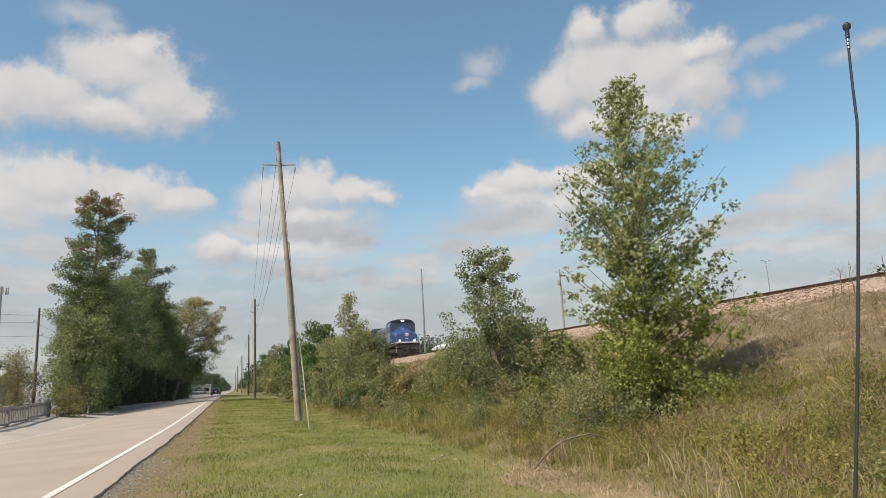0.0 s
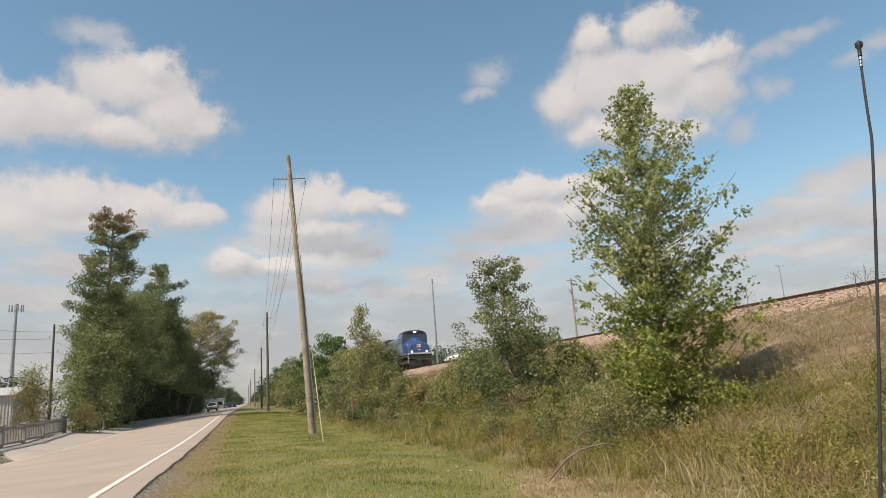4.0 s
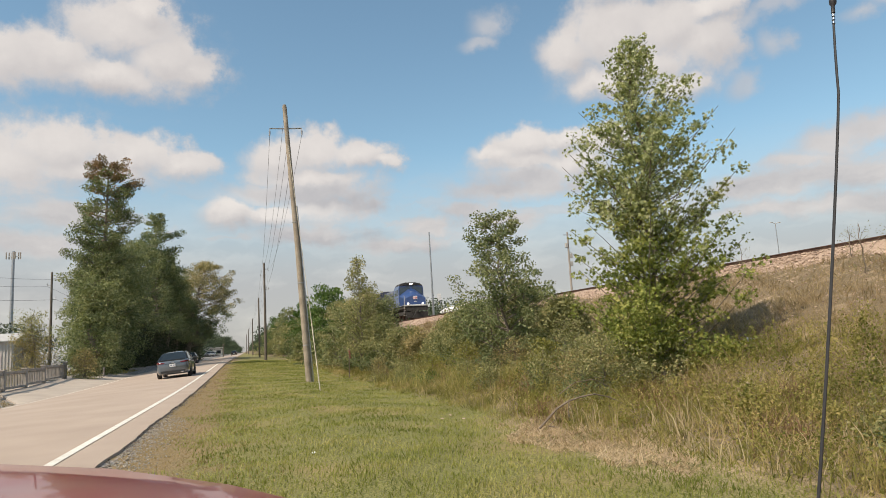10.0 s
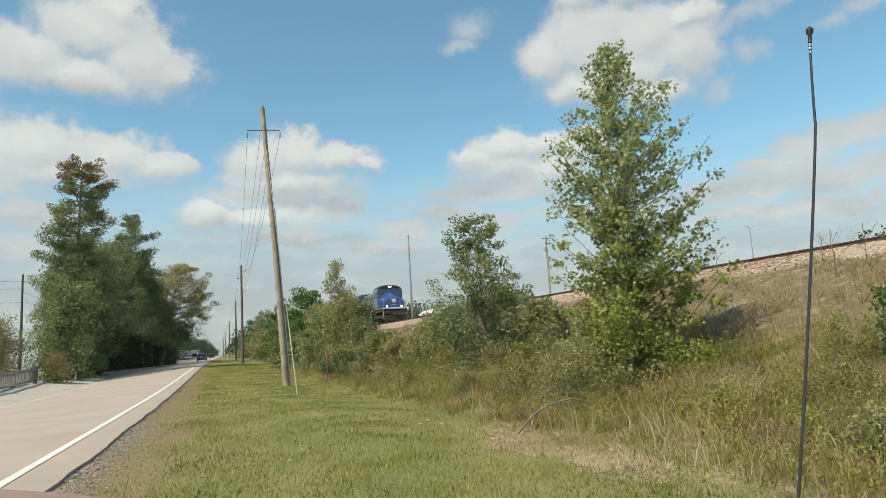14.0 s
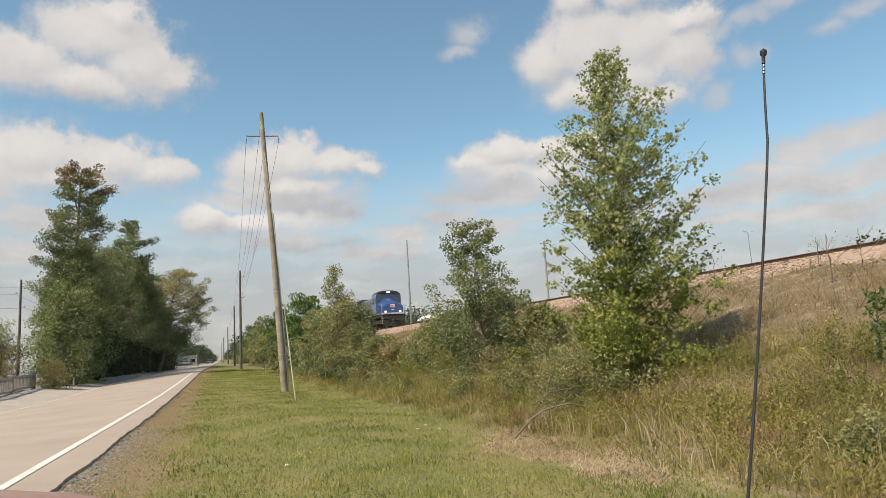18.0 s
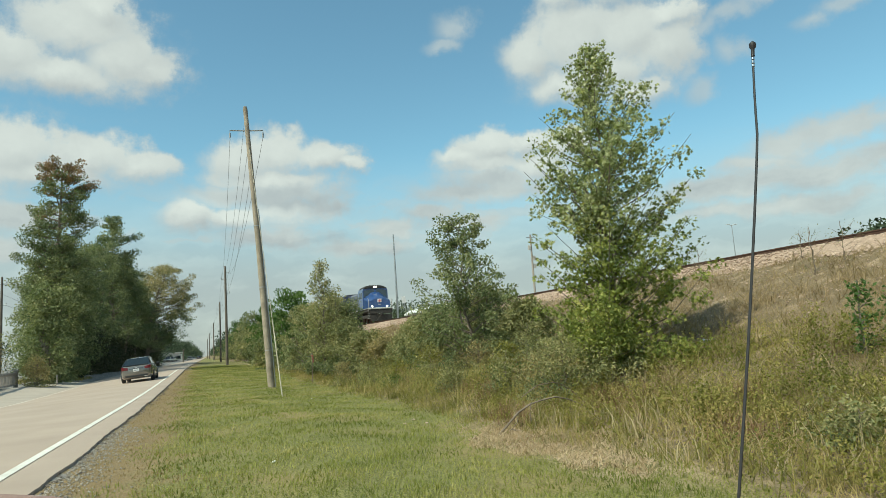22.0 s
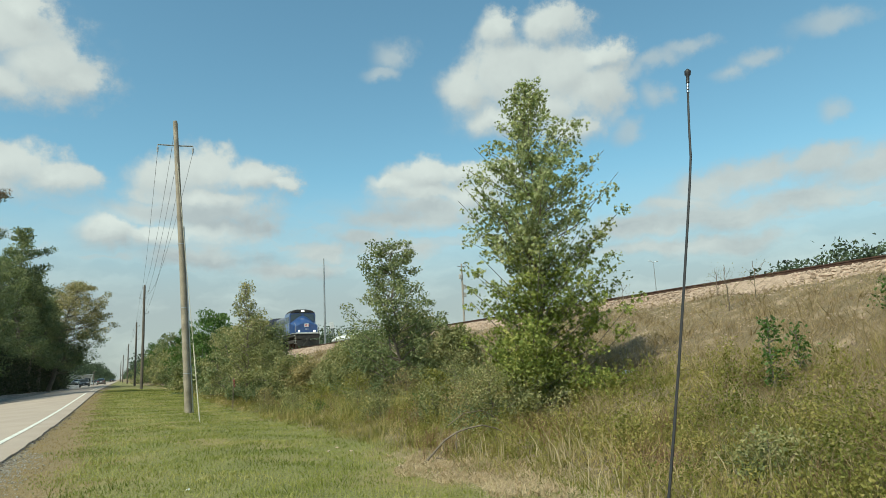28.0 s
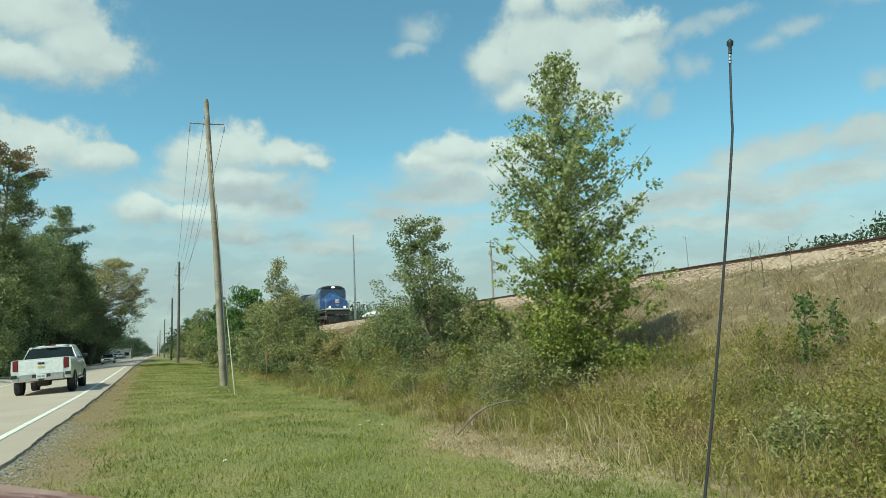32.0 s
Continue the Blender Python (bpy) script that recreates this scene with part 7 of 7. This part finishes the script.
    box(bm, (0, 6.2, 4.74), (0.7, 0.5, 0.12), bevel=0.03)
    P("horn_box", bm, LOCO_DARK)
    # end platform, pilot, coupler
    bm = bmesh.new()
    box(bm, (0, 10.4, 1.62), (2.95, 0.72, 0.10), bevel=0.01)
    P("end_platform", bm, LOCO_GREY)
    bm = bmesh.new()
    box(bm, (0, 10.62, 1.30), (2.7, 0.12, 0.58), bevel=0.02)
    P("pilot_plate", bm, LOCO_DARK)
    bm = bmesh.new()
    loft(bm, [[(-1.3, y, 0.15), (1.3, y, 0.15), (1.36, y, 0.85), (-1.36, y, 0.85)] for y in (10.62, 10.74)])
    loft(bm, [[(-0.7, y, 0.13), (0.7, y, 0.13), (0.2, y, 0.8), (-0.2, y, 0.8)] for y in (10.74, 11.0)])
    P("snow_plough", bm, LOCO_DARK)
    bm = bmesh.new()
    box(bm, (0, 10.95, 0.92), (0.34, 0.6, 0.30), bevel=0.06)
    box(bm, (0.12, 11.25, 0.92), (0.2, 0.16, 0.36), bevel=0.05)
    P("coupler", bm, LOCO_DARK)
    for sx in (-0.7, -0.45, 0.45, 0.7):
        bm = bmesh.new()
        tube(bm, [(sx, 10.68, 1.15), (sx * 1.05, 10.9, 0.75), (sx * 0.8, 11.0, 0.95)], 0.035, 6)
        P("air_hose", bm, LOCO_DARK)
    # long hood with doors, radiators and roof gear
    bm = bmesh.new()
    loft(bm, [[(-0.92, y, 1.72), (0.92, y, 1.72), (0.92, y, 3.95), (0.72, y, 4.22), (-0.72, y, 4.22), (-0.92, y, 3.95)] for y in (5.6, -4.2)])
    hood = P("long_hood", bm, GREY_BLUE, smooth=30)
    bm = bmesh.new()
    loft(bm, [[(-0.92, y, 1.72), (0.92, y, 1.72), (1.42, y, 3.3), (1.42, y, 4.3), (1.1, y, 4.5), (-1.1, y, 4.5), (-1.42, y, 4.3), (-1.42, y, 3.3)] for y in (-4.2, -9.9)])
    P("radiator_hood", bm, GREY_BLUE, smooth=30)
    for k in range(9):
        for sx in (-1, 1):
            bm = bmesh.new()
            box(bm, (sx * 0.93, 4.9 - 1.0 * k, 2.9), (0.03, 0.92, 1.7), bevel=0.01)
            P("hood_door", bm, GREY_BLUE, "", hood)
    for k in range(3):
        bm = bmesh.new()
        tube(bm, [(0, -5.2 - 1.7 * k, 4.48), (0, -5.2 - 1.7 * k, 4.62)], 0.72, 18)
        P("roof_fan", bm, LOCO_DARK)
    bm = bmesh.new()
    box(bm, (0, 1.2, 4.35), (0.8, 1.4, 0.3), bevel=0.04)
    P("exhaust_stack", bm, LOCO_DARK)
    bm = bmesh.new()
    box(bm, (0, 0, 0.95), (2.7, 5.6, 0.95), bevel=0.15)
    P("fuel_tank", bm, LOCO_DARK)
    for yc in (6.6, -6.6):
        bm = bmesh.new()
        for sx in (-1, 1):
            box(bm, (sx * 1.12, yc, 0.78), (0.20, 4.6, 0.42), bevel=0.05)
        box(bm, (0, yc, 0.9), (2.1, 0.6, 0.4), bevel=0.05)
        truckf = P("bogie", bm, LOCO_DARK)
        for dy in (-1.75, 0, 1.75):
            bm = bmesh.new()
            for sx in (-0.75, 0.75):
                tube(bm, [(sx - 0.07, yc + dy, 0.53), (sx + 0.07, yc + dy, 0.53)], 0.52, 20)
            tube(bm, [(-0.75, yc + dy, 0.53), (0.75, yc + dy, 0.53)], 0.10, 8)
            P("wheelset", bm, RUST, "", truckf)
    return home


locomotive()
loco2 = thing("freight_wagon", pose(TRACK_X, 108.0, rail_z(108), 0, 0, 180), "grey covered freight wagon behind the locomotive", "wagon")
bm = bmesh.new()
loft(bm, [[(-1.45, y, 1.1), (1.45, y, 1.1), (1.5, y, 3.9), (1.0, y, 4.4), (-1.0, y, 4.4), (-1.5, y, 3.9)] for y in (8.2, -8.2)])
part("body", bm, GREY_BLUE, loco2, smooth=30)
for k in range(12):
    for sx in (-1, 1):
        bm = bmesh.new()
        box(bm, (sx * 1.49, -7.7 + 1.4 * k, 2.5), (0.08, 0.10, 2.7))
        part("rib", bm, GREY_BLUE, loco2)
for yc in (6.2, -6.2):
    for dy in (-0.9, 0.9):
        bm = bmesh.new()
        for sx in (-0.75, 0.75):
            tube(bm, [(sx - 0.07, yc + dy, 0.43), (sx + 0.07, yc + dy, 0.43)], 0.43, 18)
        tube(bm, [(-0.75, yc + dy, 0.43), (0.75, yc + dy, 0.43)], 0.09, 8)
        part("wheelset", bm, RUST, loco2)
    bm = bmesh.new()
    box(bm, (0, yc, 0.75), (2.3, 2.6, 0.40), bevel=0.06)
    box(bm, (0, yc, 1.02), (1.0, 1.0, 0.2))
    part("bogie", bm, LOCO_DARK, loco2)

# ---------------------------------------------------------------- the parked red car from which the scene is watched
red = thing("parked_car", pose(0, 0, land_at(0, 0), 0, 0, 25), "dusty red parked car, its bonnet and whip aerial in view", "car")


def bonnet_ring(f, hw, zt):
    side = [(hw, 0.42), (hw * 1.02, 0.62), (hw * 1.0, zt - 0.14), (hw * 0.95, zt - 0.07), (hw * 0.80, zt - 0.025), (hw * 0.45, zt - 0.003), (0.12, zt)]
    return [(x, f, z) for x, z in side] + [(-x, f, z) for x, z in reversed(side)]


bm = bmesh.new()
loft(bm, [bonnet_ring(f, hw, zt) for f, hw, zt in HOOD])
part("bonnet", bm, RED_PAINT, red, smooth=40)
bm = bmesh.new()
loft(bm, [[(-0.86, f, 0.42), (0.86, f, 0.42), (0.88, f, 0.7), (0.84, f, 0.98), (-0.84, f, 0.98), (-0.88, f, 0.7)] for f in (0.22, -2.4)])
part("body_side", bm, RED_PAINT, red, smooth=40)
bm = bmesh.new()
box(bm, (0, 0.30, 1.0), (1.5, 0.22, 0.03), bevel=0.008)
part("cowl", bm, BLACK_TRIM, red)
for f in (1.75, -1.7):
    for sx in (1, -1):
        wheel_parts(red, (sx * 0.72, f, 0.33), 0.33, 0.21, ALLOY, 8, sx)
to_car = red.matrix_world.inverted()
foot, kink, top = Vector((0.604, 0.6005, 1.0)), Vector((0.7467, 0.5858, 1.6457)), Vector((0.767, 0.592, 1.7808))
pts = [to_car @ (foot.lerp(kink, u) + Vector((0.0040, -0.0012, 0)) * 4 * u * (1 - u)) for u in (0, 0.14, 0.28, 0.42, 0.56, 0.7, 0.84, 0.95)]
pts += [to_car @ (kink.lerp(top, u) - Vector((0.0012, 0, 0)) * 4 * u * (1 - u)) for u in (0.03, 0.25, 0.5, 0.75, 1.0)]
bm = bmesh.new()
tube(bm, pts, [0.0022 - 0.0006 * i / 12 for i in range(13)], 8)
part("aerial", bm, BLACK_TRIM, red, "thin black whip aerial", 40)
bm = bmesh.new()
d = (pts[-1] - pts[-2]).normalized()
tube(bm, [pts[-1] - d * 0.012, pts[-1], pts[-1] + d * 0.003, pts[-1] + d * 0.008, pts[-1] + d * 0.012], [0.0026, 0.0026, 0.0048, 0.0050, 0.0015], 10)
part("aerial_tip", bm, BLACK_TRIM, red, "small round tip", 40)
for k in range(3):
    bm = bmesh.new()
    c = pts[-1] - d * (0.014 + 0.0055 * k)
    tube(bm, [c, c - d * 0.0035], 0.0023, 10)
    part("aerial_collar", bm, CHROME, red, "bright steel collar", 40)
bm = bmesh.new()
tube(bm, [pts[0] - Vector((0, 0, 0.06)), pts[0] - Vector((0, 0, 0.02)), pts[0] + Vector((0, 0, 0.03))], [0.022, 0.018, 0.007], 10)
part("aerial_foot", bm, BLACK_TRIM, red)


# ---------------------------------------------------------------- what moves
def lane_pose(y, right=True):
    x = line_x(y) + (-1.52 if right else -4.50)
    s = (0.62 + (1.52 if right else 4.50)) / 6.97
    roll = math.degrees(math.atan(float(lean_of(y))))
    return pose(x, y, road_z(y, s), 0, -roll if right else roll, -0.45 if right else 180 - 0.45)


def drive(car, rows, right, shift):
    """rows: seconds and the place of one axle along the road; shift: from that axle to the car's middle."""
    walk(car, [(t, lane_pose(y + shift, right)) for t, y in rows])


def motions():
    drive(suv, [(0, 228), (3, 164), (5.5, 107), (6, 96), (6.5, 84.8), (7, 73.0), (7.5, 60.5), (8, 48.3), (8.3, 41.6), (8.6, 35.2), (8.8, 31.2), (9.2, 23.6), (9.4, 19.3), (10, 6.5), (12, -38), (32, -480)], False, 1.41)
    drive(car_a, [(0, -200), (8, -11), (8.5, 1.3), (8.8, 9.1), (9, 14.5), (9.2, 19.9), (9.4, 25.2), (9.7, 33), (10, 41.2), (10.3, 49.3), (10.6, 57.2), (10.9, 64.6), (11.2, 71.5), (11.6, 80), (12, 89), (12.5, 100), (13, 112), (14, 138), (16.5, 205), (20, 310), (32, 690)], True, 1.35)
    drive(car_b, [(0, 318), (5.5, 196), (9, 114), (9.4, 104.5), (9.7, 97), (10.6, 74), (10.9, 66), (11.2, 57.6), (11.6, 47), (12, 37.3), (12.2, 32.6), (12.5, 25.7), (12.8, 18.9), (14, -8), (32, -420)], False, 1.35)
    drive(car_c, [(0, -500), (20, -10.5), (20.6, 6.2), (20.8, 12.2), (21, 18.4), (21.3, 26.8), (21.6, 34.8), (22, 44.8), (22.5, 56.5), (23, 68), (23.5, 79.5), (24, 90), (24.5, 101), (26.5, 143), (32, 270)], True, 1.35)
    drive(truck, [(0, -560), (20, -230), (30, -17), (31, 6.0), (31.2, 10.9), (31.4, 15.8), (31.6, 20.6), (31.8, 25.4), (32, 30.2)], True, 1.82)
    drive(suv_dark, [(0, 560), (20, 330), (27, 190), (29, 137), (30, 109), (30.6, 92.5), (31, 81), (31.4, 70), (31.6, 64.5), (32, 53.5)], False, 1.41)
    drive(car_far, [(0, 700), (20, 420), (28, 228), (30.6, 154), (31.4, 131), (32, 113.5)], False, 1.35)
    drive(car_lead, [(0, 150), (3, 172), (10, 230), (32, 420)], True, 1.35)


motions()
